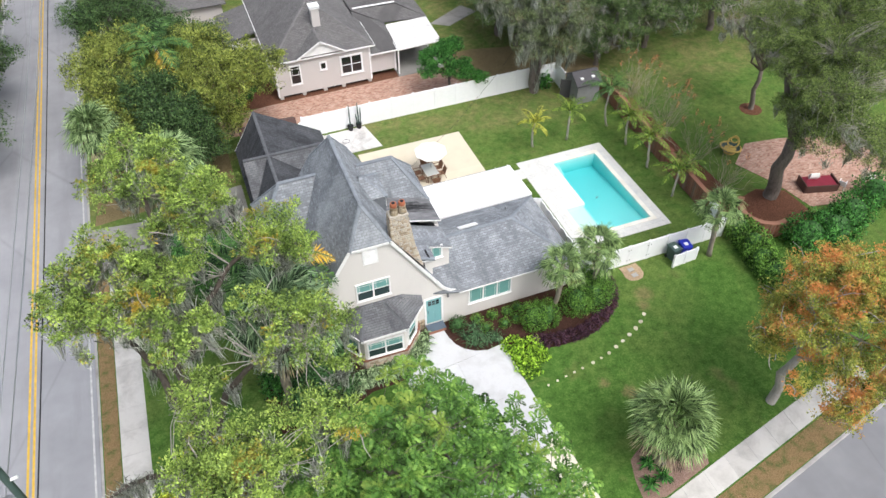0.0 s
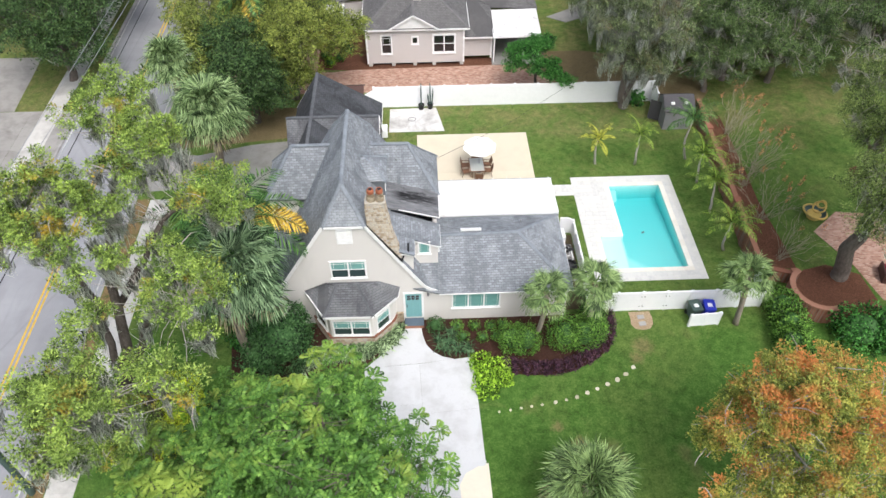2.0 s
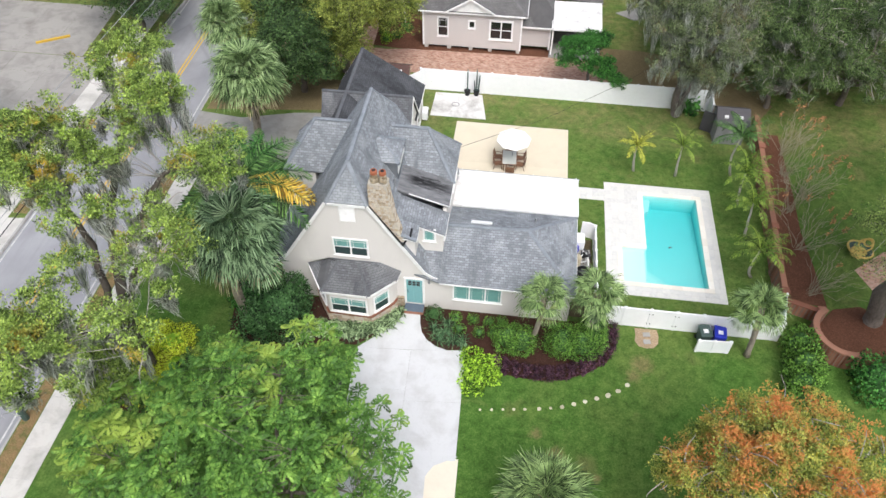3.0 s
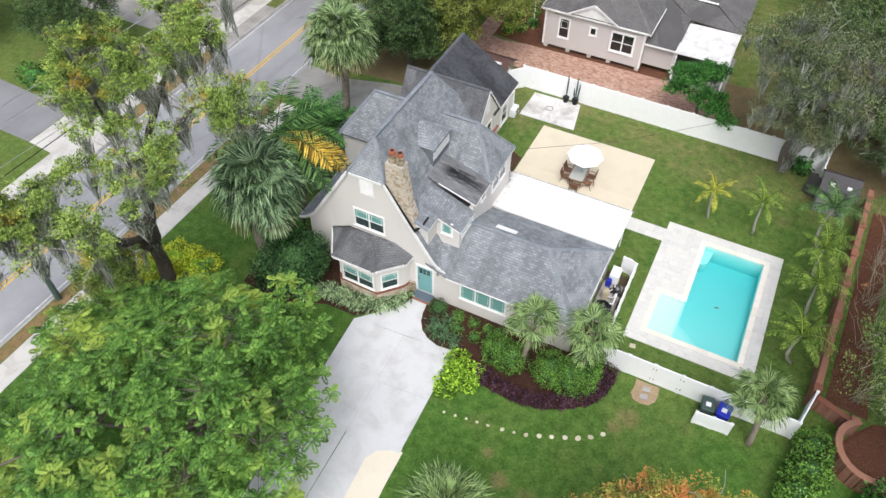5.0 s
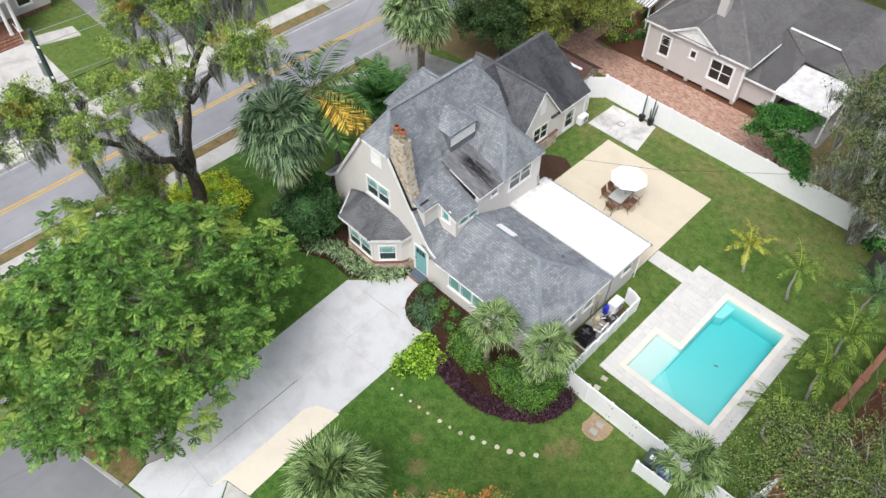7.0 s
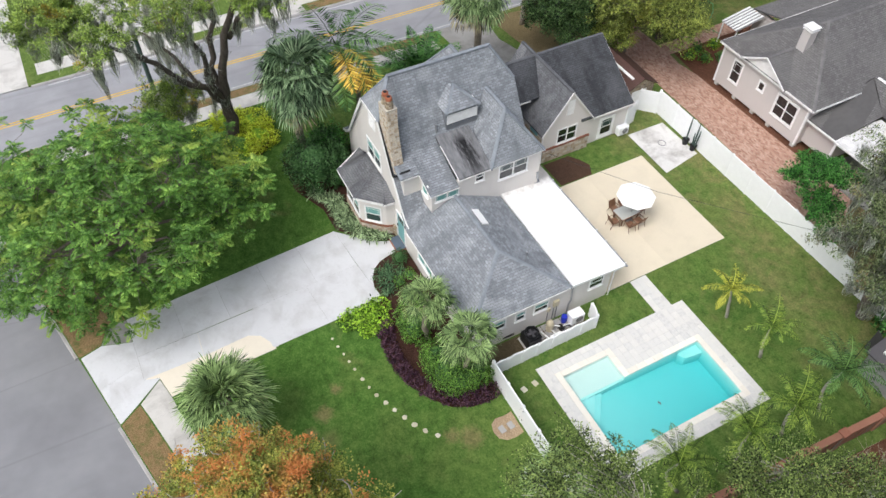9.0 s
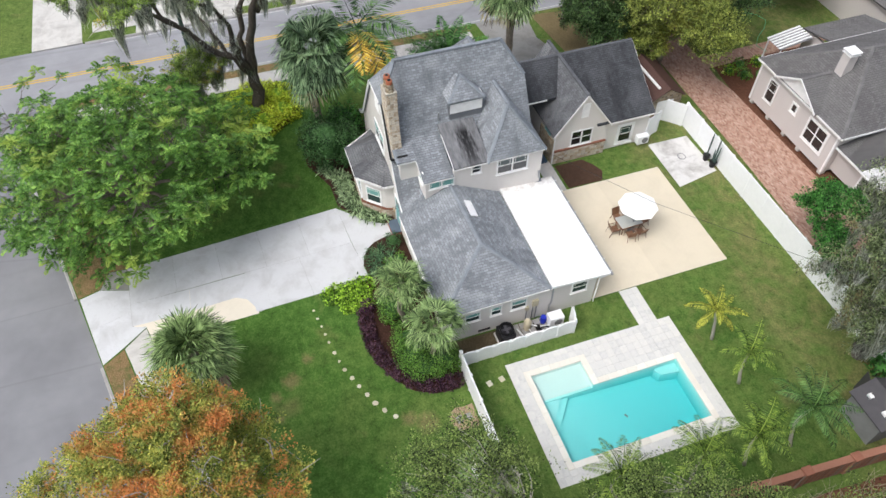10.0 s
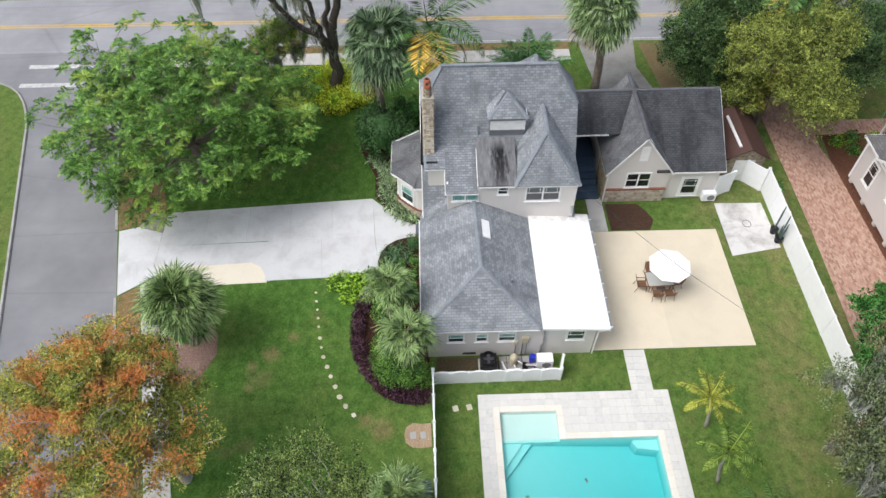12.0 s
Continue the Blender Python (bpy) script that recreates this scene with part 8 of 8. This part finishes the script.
tree("autumn_tree", "autumn tree with rust-orange and green leaves", (14.6, -11.6, 0), (14.7, -11.8, 4.2),
     AUT, "autumn", leaf=0.105, per=180, clump=0.56, flat=0.7, trunk=0.24, bark="bark_pale", seed=31, limbs=9, bare=110, group="large trees")
# the tall grey-green oak beyond the curved wall
tree("tall_oak", "tall grey-green oak beyond the garden wall", (25.6, 2.3, 0), (24.8, 1.6, 5.5),
     [((20.6, -3.6, 12.0), (2.2, 2.2, 1.9), 70), ((23.6, 1.6, 11.0), (2.7, 2.7, 2.6), 120), ((25.4, -2.0, 12.4), (3.2, 3.2, 2.8), 130), ((26.8, 4.6, 10.6), (3.2, 3.0, 3.0), 150), ((24.6, 0.2, 8.4), (2.2, 2.0, 1.8), 50), ((24.4, 4.6, 10.4), (1.9, 1.9, 1.8), 60), ((26.0, 7.2, 10.4), (2.2, 2.2, 2.0), 60), ((28.4, 4.2, 7.4), (2.4, 2.2, 1.8), 80), ((30.6, 3.0, 7.6), (2.4, 2.2, 1.8), 70), ((24.2, -0.5, 7.2), (1.7, 1.6, 1.5), 55), ((24.5, 1.5, 7.7), (1.6, 1.6, 1.5), 45), ((26.1, 0.0, 7.3), (2.0, 2.0, 1.7), 60), ((26.6, -2.6, 7.0), (2.0, 2.0, 1.6), 60), ((28.6, 1.6, 11.6), (2.8, 2.8, 2.6), 110), ((29.6, 5.4, 12.6), (3.0, 3.0, 2.8), 110)],
     "oakolive", leaf=0.072, per=300, sprays=10, clump=0.58, trunk=0.45, bark="bark", seed=41, moss=80, moss_len=(0.3, 1.4), limbs=14, bare=16, group="large trees")
# mossy oak in the far corner of the lawn
tree("mossy_oak", "grey mossy oak beside the white fence", (16.05, 20.5, 0), (15.8, 20.4, 3.6),
     [((14.4, 21.4, 8.6), (3.0, 3.0, 2.4), 80), ((17.6, 20.6, 8.2), (2.8, 3.0, 2.4), 70), ((13.6, 23.0, 7.4), (2.0, 2.0, 1.8), 26), ((14.3, 17.8, 6.0), (1.9, 1.7, 1.5), 22), ((16.6, 17.6, 5.8), (1.7, 1.7, 1.4), 20), ((13.6, 20.0, 8.2), (2.0, 1.8, 1.4), 34), ((15.6, 18.6, 7.6), (2.2, 1.8, 1.4), 44), ((17.8, 18.0, 7.0), (1.8, 1.6, 1.3), 30), ((17.2, 17.6, 5.4), (1.6, 1.4, 1.2), 24)],
     "oakgrey", leaf=0.10, per=170, clump=0.62, trunk=0.26, bark="bark", seed=51, moss=150, moss_len=(0.6, 2.6), limbs=9, bare=40, extra=[([(15.8, 20.3, 0.6), (16.6, 21.0, 2.8), (17.4, 21.6, 6.0)], 0.2)], group="large trees")
tree("round_tree", "dense round green tree leaning over the fence", (9.4, 22.9, 0), (9.4, 22.9, 1.4), [((8.6, 23.2, 3.3), (1.5, 1.3, 1.1), 44), ((7.7, 22.8, 2.6), (0.9, 0.9, 0.8), 16), ((9.6, 23.4, 3.9), (1.2, 1.1, 0.8), 30), ((9.9, 22.3, 2.5), (1.2, 0.9, 0.9), 28), ((10.9, 22.0, 2.0), (0.9, 0.8, 0.7), 18), ((11.6, 21.7, 1.6), (0.7, 0.5, 0.5), 9)], "lush", leaf=0.128, per=160, clump=0.42, trunk=0.13, seed=61, limbs=6)
# roadside trees beyond the rear wing
tree("yellowing_oak", "dense oak turning yellow-green beside the brick drive", (-9.6, 22.9, 0), (-9.4, 22.8, 2.6), [((-8.8, 21.6, 5.8), (3.2, 2.8, 2.8), 150), ((-5.6, 23.4, 5.4), (2.2, 2.2, 2.0), 60), ((-6.6, 24.6, 4.0), (2.4, 2.0, 1.6), 50), ((-9.6, 24.6, 6.4), (3.0, 2.6, 2.4), 90), ((-9.6, 21.0, 3.0), (2.6, 1.8, 1.6), 70)], "oakyellow", leaf=0.141, per=157, clump=0.72, flat=0.75, trunk=0.28, seed=71, limbs=8, group="large trees")
tree("yellowing_oak", "broad oak with olive-yellow crown by the road", (-15.6, 24.4, 0), (-15.4, 24.4, 3.0), [((-14.8, 24.4, 6.4), (3.8, 4.2, 3.0), 200), ((-15.8, 20.8, 5.0), (2.6, 2.6, 2.2), 70)], "oakyellow", leaf=0.141, per=157, clump=0.72, flat=0.75, trunk=0.3, seed=72, limbs=8, group="large trees")
tree("dark_oak", "dark green oak shading the old driveway", (-12.2, 19.8, 0), (-12.0, 19.7, 2.2), [((-12.0, 18.4, 4.8), (2.6, 2.6, 2.6), 130), ((-13.0, 20.6, 6.0), (2.4, 2.6, 2.4), 90), ((-10.8, 18.8, 2.9), (2.0, 1.8, 1.6), 60), ((-13.6, 18.2, 2.8), (1.8, 1.6, 1.5), 40)], "oakdark", leaf=0.141, per=157, clump=0.68, flat=0.75, trunk=0.24, bark="bark_dark", seed=73, limbs=7, group="large trees")
tree("green_oak", "dense green oak beside the brick drive", (-10.4, 27.2, 0), (-10.2, 27.0, 2.6), [((-9.4, 26.8, 5.2), (3.0, 2.8, 2.8), 150), ((-11.6, 28.4, 5.8), (2.8, 2.8, 2.4), 90)], "oakdark", leaf=0.135, per=150, clump=0.70, flat=0.75, trunk=0.26, bark="bark_dark", seed=75, limbs=8, group="large trees")
feather_palm("tall feather palm with one yellow frond among the oaks", (-12.2, 23.6, 0), (-12.0, 23.4, 8.8), 2.8, 15, "queen", 74, 0.14, (1.1, -0.5), arch=1.0, dead=((-1.2, -0.6),))
# woods and street trees further off
dk = tree("street_tree", "dark green roadside tree across the road", (0, 0, 0), (0, 0, 2.2), [((0, 0, 5.4), (4.8, 5.0, 3.4), 250), ((1.8, -1.2, 3.8), (3.2, 3.2, 2.2), 70)], "oakdark", leaf=0.155, per=140, clump=0.8, flat=0.7, trunk=0.3, seed=81, limbs=8, group="background trees", moss=10)
dk.matrix_basis = pose(-28.2, 26.4, 0)
for x, y, s, a in ((-28.4, 34.0, 1.05, 50), (-38.5, 36.0, 1.0, 110), (-29.5, 43.0, 1.1, 20), (-31.0, 52.0, 1.1, 200), (-35.5, 9.5, 0.8, 250), (-42, 33.5, 1.0, 70), (-46.0, 6.0, 0.9, 140), (-15.5, 46, 1.0, 10), (-15.0, 36.5, 0.9, 33), (-30.2, 66, 1.2, 30), (-14.5, 60, 1.2, 300), (-44.0, 20.0, 0.8, 160)):
    copy_thing(dk, pose(x, y, 0, 0, 0, a) @ Matrix.Scale(s, 4))
wd_ = np.random.default_rng(82)
WOOD = [((0, 0, 4.6), (2.6, 2.6, 1.6), 40)]
for k in range(22):
    az, q = k * 2.39996, math.sqrt((k + 0.5) / 22)
    WOOD.append(((4.6 * q * math.cos(az), 4.6 * q * math.sin(az), 7.4 - 3.4 * q * q + wd_.uniform(-1.4, 0.8)), (wd_.uniform(0.8, 1.6), wd_.uniform(0.8, 1.6), wd_.uniform(0.5, 1.0)), int(wd_.integers(7, 18))))
gr = tree("woodland_tree", "grey-green woodland tree with bare grey limbs", (0, 0, 0), (0, 0, 2.0), WOOD, "woodland", leaf=0.115, per=170, clump=0.60, trunk=0.26, seed=82, limbs=16, moss=30, moss_len=(0.4, 1.8), bare=110, group="background trees")
gr.matrix_basis = pose(20.6, 26.6, 0)
for x, y, s, a in ((25.0, 24.0, 0.9, 100), (18.0, 28.2, 0.85, 20), (23.0, 22.4, 0.75, 200), (28.6, 23.5, 0.9, 260), (28.0, 31.0, 1.1, 40), (18.0, 43.0, 1.0, 210), (21.0, 36.0, 1.1, 300), (36.0, 24.0, 1.1, 150), (44.0, 18.0, 1.1, 10), (41.0, 32.0, 1.2, 260), (30.0, 44.0, 1.2, 90), (8.0, 48.0, 1.1, 120), (50.0, 8.0, 1.1, 190), (-4.0, 52.0, 1.1, 45), (20.0, 52.0, 1.2, 15)):
    copy_thing(gr, pose(x, y, 0, 0, 0, a) @ Matrix.Scale(s, 4))
for x, y, s, a in ((24.2, 30.0, 0.8, 10), (17.2, 30.5, 0.75, 70), (34.0, 36.0, 1.0, 200)):
    copy_thing(dk, pose(x, y, 0, 0, 0, a) @ Matrix.Scale(s, 4))

tree("bare_oak", "half-bare grey oak hung with moss on the neighbouring lawn", (31.2, 11.7, 0), (31.2, 11.9, 3.4), [((31.4, 12.6, 7.4), (3.0, 2.8, 2.4), 30), ((29.2, 13.4, 6.6), (2.2, 2.0, 1.6), 16)], "oakgrey", leaf=0.11, per=60, clump=0.5, trunk=0.19, bark="bark", seed=83, limbs=16, bare=160, moss=40, moss_len=(0.3, 1.2), group="large trees")
bed("round rusty mulch ring under the half-bare oak", [(31.2 + 0.9 * math.cos(a), 11.7 + 0.9 * math.sin(a)) for a in (k * math.pi / 6 for k in range(12))], M["rustmulch"])

# palms
fan_palm("tall cabbage palm with blue-green fans by the house", (-9.6, -2.3, 0), (-8.9, -2.4, 7.4), 2.85, 50, "sabalblue", 101, trunk=0.24, spread=(1.4, -0.75), droop=0.55, stalk=(0.42, 0.66), seg=0.50, wide=0.046, hang=1.3)
feather_palm("queen palm with long dark fronds and dead orange ones", (-9.6, 0.6, 0), (-9.6, 0.4, 8.2), 4.3, 20, "queen", 102, 0.15, (1.0, -0.5), "bark", 1.0, dead=((-0.15, 0.35), (0.08, 0.15), (0.30, 0.0)), leaflet=0.24, pairs=34)
feather_palm("low dark green cycad with stiff fronds", (-12.3, 7.2, 0), (-12.3, 7.2, 2.2), 3.1, 60, "cycad", 103, 0.32, (1.35, 0.0), "bark", 0.6, leaflet=0.20, name="cycad", pairs=34)
fan_palm("tall cabbage palm beside the old driveway", (-13.6, 12.4, 0), (-12.9, 11.7, 7.0), 2.65, 48, "sabal", 104, trunk=0.27, spread=(1.4, -0.75), droop=0.5, stalk=(0.44, 0.62), seg=0.50, wide=0.046, hang=1.2)
fan_palm("cabbage palm behind the roadside oaks", (-17.0, 18.6, 0), (-17.1, 18.8, 6.2), 2.1, 34, "sabal", 114, trunk=0.18)
fan_palm("small blue-green palmetto by the west wall", (-10.4, 5.4, 0), (-10.3, 5.4, 1.3), 1.7, 26, "sabalblue", 105, False, 0.14, boots=False)
fan_palm("small blue-green palmetto beside the cycad", (-10.2, 8.6, 0), (-10.1, 8.6, 1.2), 1.6, 24, "sabalblue", 106, False, 0.14, boots=False)
fan_palm("slim fan palm in the front bed by the wall", (6.3, -1.7, 0), (6.65, -1.85, 4.25), 1.55, 15, "sabalpale", 107, False, 0.15, (1.5, -0.5), droop=0.5, stalk=(0.42, 0.64), seg=0.56, wide=0.050, hang=1.1)
fan_palm("slim fan palm in the front bed near the fence", (9.0, -1.25, 0), (9.4, -1.05, 3.95), 1.6, 16, "sabalpale", 108, False, 0.15, (1.5, -0.55), droop=0.5, stalk=(0.42, 0.64), seg=0.56, wide=0.050, hang=1.1)
fan_palm("slim fan palm leaning beside the bins", (18.15, -1.05, 0), (17.5, -1.35, 4.55), 1.55, 15, "sabalpale", 109, False, 0.16, (1.5, -0.5), droop=0.5, stalk=(0.42, 0.64), seg=0.56, wide=0.050, hang=1.1)
fan_palm("large low fan palm on the front lawn", (7.0, -12.6, 0), (7.05, -12.4, 3.75), 2.15, 42, "sabalpale", 110, True, 0.26, (1.45, -0.55), droop=0.25, stalk=(0.42, 0.60), seg=0.54, wide=0.046, hang=0.8)
for i, (bx, by, cx, cy, cz, r, m) in enumerate(((12.7, 13.7, 12.45, 13.25, 2.55, 1.45, "arecayellow"), (15.5, 13.55, 15.3, 13.25, 2.85, 1.6, "areca"), (19.3, 14.0, 19.0, 13.9, 3.5, 1.9, "queen"), (19.4, 11.3, 19.1, 11.2, 2.7, 1.8, "areca"), (19.4, 8.3, 19.1, 8.4, 2.7, 1.75, "areca"), (19.3, 4.9, 18.85, 4.4, 2.85, 1.7, "areca"))):
    lab = ("young palm with yellowing fronds on the rear lawn", "young palm with green fronds on the rear lawn")[m != "arecayellow"]
    feather_palm(lab, (bx, by, 0), (cx, cy, cz), r * 1.15, 12 if i < 2 else 15, m, 120 + i, 0.07, (1.4, 0.2), arch=1.3, leaflet=0.20, group="young palms", pairs=44, hang=0.75)

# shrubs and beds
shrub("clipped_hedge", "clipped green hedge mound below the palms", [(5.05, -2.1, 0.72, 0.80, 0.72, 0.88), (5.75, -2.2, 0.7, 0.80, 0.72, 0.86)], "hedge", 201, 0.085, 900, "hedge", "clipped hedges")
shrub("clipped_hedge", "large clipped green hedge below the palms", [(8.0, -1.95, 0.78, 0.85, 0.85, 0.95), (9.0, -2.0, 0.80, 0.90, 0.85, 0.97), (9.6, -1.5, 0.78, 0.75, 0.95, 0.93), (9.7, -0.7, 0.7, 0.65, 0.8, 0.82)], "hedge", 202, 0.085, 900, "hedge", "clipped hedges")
ring = [(4.75, -3.45), (5.3, -3.68), (5.9, -3.78), (6.5, -3.82), (7.1, -3.8), (7.7, -3.7), (8.3, -3.52), (8.9, -3.25), (9.45, -2.92), (9.95, -2.5), (10.35, -2.0), (10.62, -1.45), (10.75, -0.85), (10.72, -0.3)]
shrub("purple_groundcover", "dark purple groundcover edging the front bed", [(x, y, 0.2, 0.40, 0.36, 0.30) for x, y in ring], "purple", 203, 0.105, 520, "groundcover", core=False)
shrub("lime_groundcover", "bright lime sweet-potato vine at the driveway corner", [(3.15, -3.2, 0.14, 0.5, 0.55, 0.24), (3.75, -3.9, 0.16, 0.85, 0.7, 0.28), (3.35, -4.75, 0.14, 0.6, 0.75, 0.24), (4.25, -3.55, 0.14, 0.5, 0.5, 0.24), (4.2, -4.3, 0.14, 0.6, 0.5, 0.24)], "lime", 204, 0.14, 420, "groundcover", core=False, shape=0.75)
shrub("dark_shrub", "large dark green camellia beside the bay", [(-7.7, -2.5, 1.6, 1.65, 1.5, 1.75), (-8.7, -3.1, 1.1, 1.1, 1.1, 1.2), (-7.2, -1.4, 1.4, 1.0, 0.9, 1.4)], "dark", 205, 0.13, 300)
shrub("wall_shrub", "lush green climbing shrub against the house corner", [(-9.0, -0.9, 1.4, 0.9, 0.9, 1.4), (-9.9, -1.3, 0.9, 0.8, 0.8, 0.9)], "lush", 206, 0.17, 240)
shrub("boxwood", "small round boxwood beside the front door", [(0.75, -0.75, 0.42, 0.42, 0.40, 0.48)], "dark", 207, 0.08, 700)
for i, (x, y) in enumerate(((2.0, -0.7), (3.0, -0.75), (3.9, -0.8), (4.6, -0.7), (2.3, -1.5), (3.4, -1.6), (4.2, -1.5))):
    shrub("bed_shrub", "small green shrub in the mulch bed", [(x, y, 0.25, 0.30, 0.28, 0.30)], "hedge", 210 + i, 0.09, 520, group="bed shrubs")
tufts("bed_plant", "grey-green spiky plant in the mulch bed", [(0.9, -1.7), (1.5, -1.75), (1.2, -2.25), (2.0, -2.3), (1.7, -1.2), (2.6, -2.3)], "bedplant", 230, 0.5, 40, 0.028, "bed plants")
rs = random.Random(5)
sp = []
for (ax, ay), (bx_, by_), n in (((-1.3, -1.2), (-3.0, -2.55), 9), ((-3.0, -2.5), (-5.4, -2.6), 10), ((-5.4, -2.6), (-6.9, -3.6), 6)):
    for i in range(n):
        f = (i + 0.5) / n
        for o in (0, 0.5):
            sp.append((ax + (bx_ - ax) * f + rs.uniform(-0.15, 0.15), ay + (by_ - ay) * f + o + rs.uniform(-0.12, 0.12)))
tufts("strap_plant", "variegated strap-leaf plant edging the bay", sp, "strap", 231, 0.42, 26, 0.045, "strap plants")
tufts("island_plant", "small dark plant in the wood-chip bed", [(6.42, -12.43), (6.73, -13.27), (5.88, -13.43)], "lush", 232, 0.36, 60, 0.06, "island plants")
shrub("boundary_hedge", "tall green hedge beside the garden wall", [(20.8, -0.5, 0.8, 0.75, 0.85, 1.0), (20.8, -1.8, 0.8, 0.8, 0.9, 1.0), (20.5, -3.1, 0.75, 0.8, 0.9, 0.95), (20.4, -4.4, 0.75, 0.8, 0.9, 0.9), (20.3, -5.7, 0.7, 0.8, 0.9, 0.85)], "hedge", 240, 0.13, 380, "hedge")
shrub("boundary_shrub", "dark green shrubs beyond the curved wall", [(24.6, -2.4, 0.9, 1.4, 1.3, 1.1), (26.6, -2.6, 0.9, 1.4, 1.3, 1.1), (29.0, -1.6, 0.8, 1.2, 1.2, 1.0), (32.0, -0.6, 0.8, 1.3, 1.2, 1.0)], "lush", 241, 0.17, 200)
for i, (x, y) in enumerate(((-7.2, 27.6), (-6.4, 28.4), (-5.8, 29.6), (-7.4, 30.2), (-6.2, 31.2), (-7.0, 32.4), (-5.9, 33.4), (-7.6, 28.8), (-2.7, 21.9))):
    shrub("border_shrub", "small mixed shrub beside the brick drive", [(x, y, 0.3, 0.42, 0.4, 0.38 if i < 8 else 0.8)], ("lime", "hedge", "lush")[i % 3], 250 + i, 0.13, 320, group="border shrubs")
shrub("fence_plant", "broad-leaved green plant at the oak's foot", [(17.2, 20.9, 0.5, 0.5, 0.35, 0.6)], "lush", 262, 0.3, 120)
shrub("far_hedge", "clipped green hedge across the road", [(-36 + 2 * i, 4.6, 0.7, 1.3, 0.8, 0.9) for i in range(4)], "lush", 263, 0.2, 120, "hedge")


def bare_shrub(label, x, y, seed, h=2.4, flowers=14):
    """A leggy shrub of bare arching stems with rust-coloured flower heads."""
    rng = np.random.default_rng(seed)
    t = thing("bare_shrub", label, "shrub", "flowering bare shrubs")
    tips = []
    st_ = MB()
    for k in range(20):
        a = rng.normal(0.6, 1.1)
        reach = rng.uniform(0.4, 3.0)
        e = np.array([x + math.cos(a) * reach, y + math.sin(a) * reach, h * rng.uniform(0.45, 1.15)])
        pth = bend((x + rng.normal() * 0.15, y + rng.normal() * 0.15, 0), e, rng, 0.08, 7)
        st_.tube([tuple(p) for p in pth], list(np.linspace(0.015, 0.005, 7)), 4, cap=False)
        tips.append(pth[-1])
        for j in (3, 4):
            q = pth[j] + unit(pth[-1] - pth[0] + rng.normal(size=3) * 0.9) * rng.uniform(0.4, 1.1)
            st_.tube([tuple(p) for p in bend(pth[j], q, rng, 0.1, 4)], [0.012, 0.010, 0.007, 0.004], 4, cap=False)
            if rng.random() < 0.4:
                tips.append(q)
    stuffed(part("stemwork", st_, M["stem"], t, fix=False))
    tips = np.asarray(tips)
    heads = tips[np.argsort(-(tips[:, 0] + tips[:, 1] + 1.5 * tips[:, 2]) + rng.normal(size=len(tips)) * 1.2)[:flowers]]
    heads = np.concatenate([heads + np.array([0.07, 0.05, 0.10]) * k for k in (-1, 0, 1)])
    V, Q = clump_leaves(rng, heads, np.full(len(heads), 0.10), 12, 0.10, 0.9, sprays=3)
    stuffed(part("seed_head", np_mesh("seed_head", V, Q), L["rustflower"], t, "rust-orange seed heads"))


for i, (x, y, h, fl_) in enumerate(((23.1, 16.8, 3.0, 13), (22.8, 14.6, 3.2, 13), (22.5, 10.8, 3.2, 14), (22.5, 7.6, 3.2, 20), (22.5, 3.9, 2.2, 2), (23.6, 12.4, 2.2, 5))):
    bare_shrub("leggy bare shrub with rust-orange seed heads", x, y, 300 + i, h, fl_ // 2 + 1)
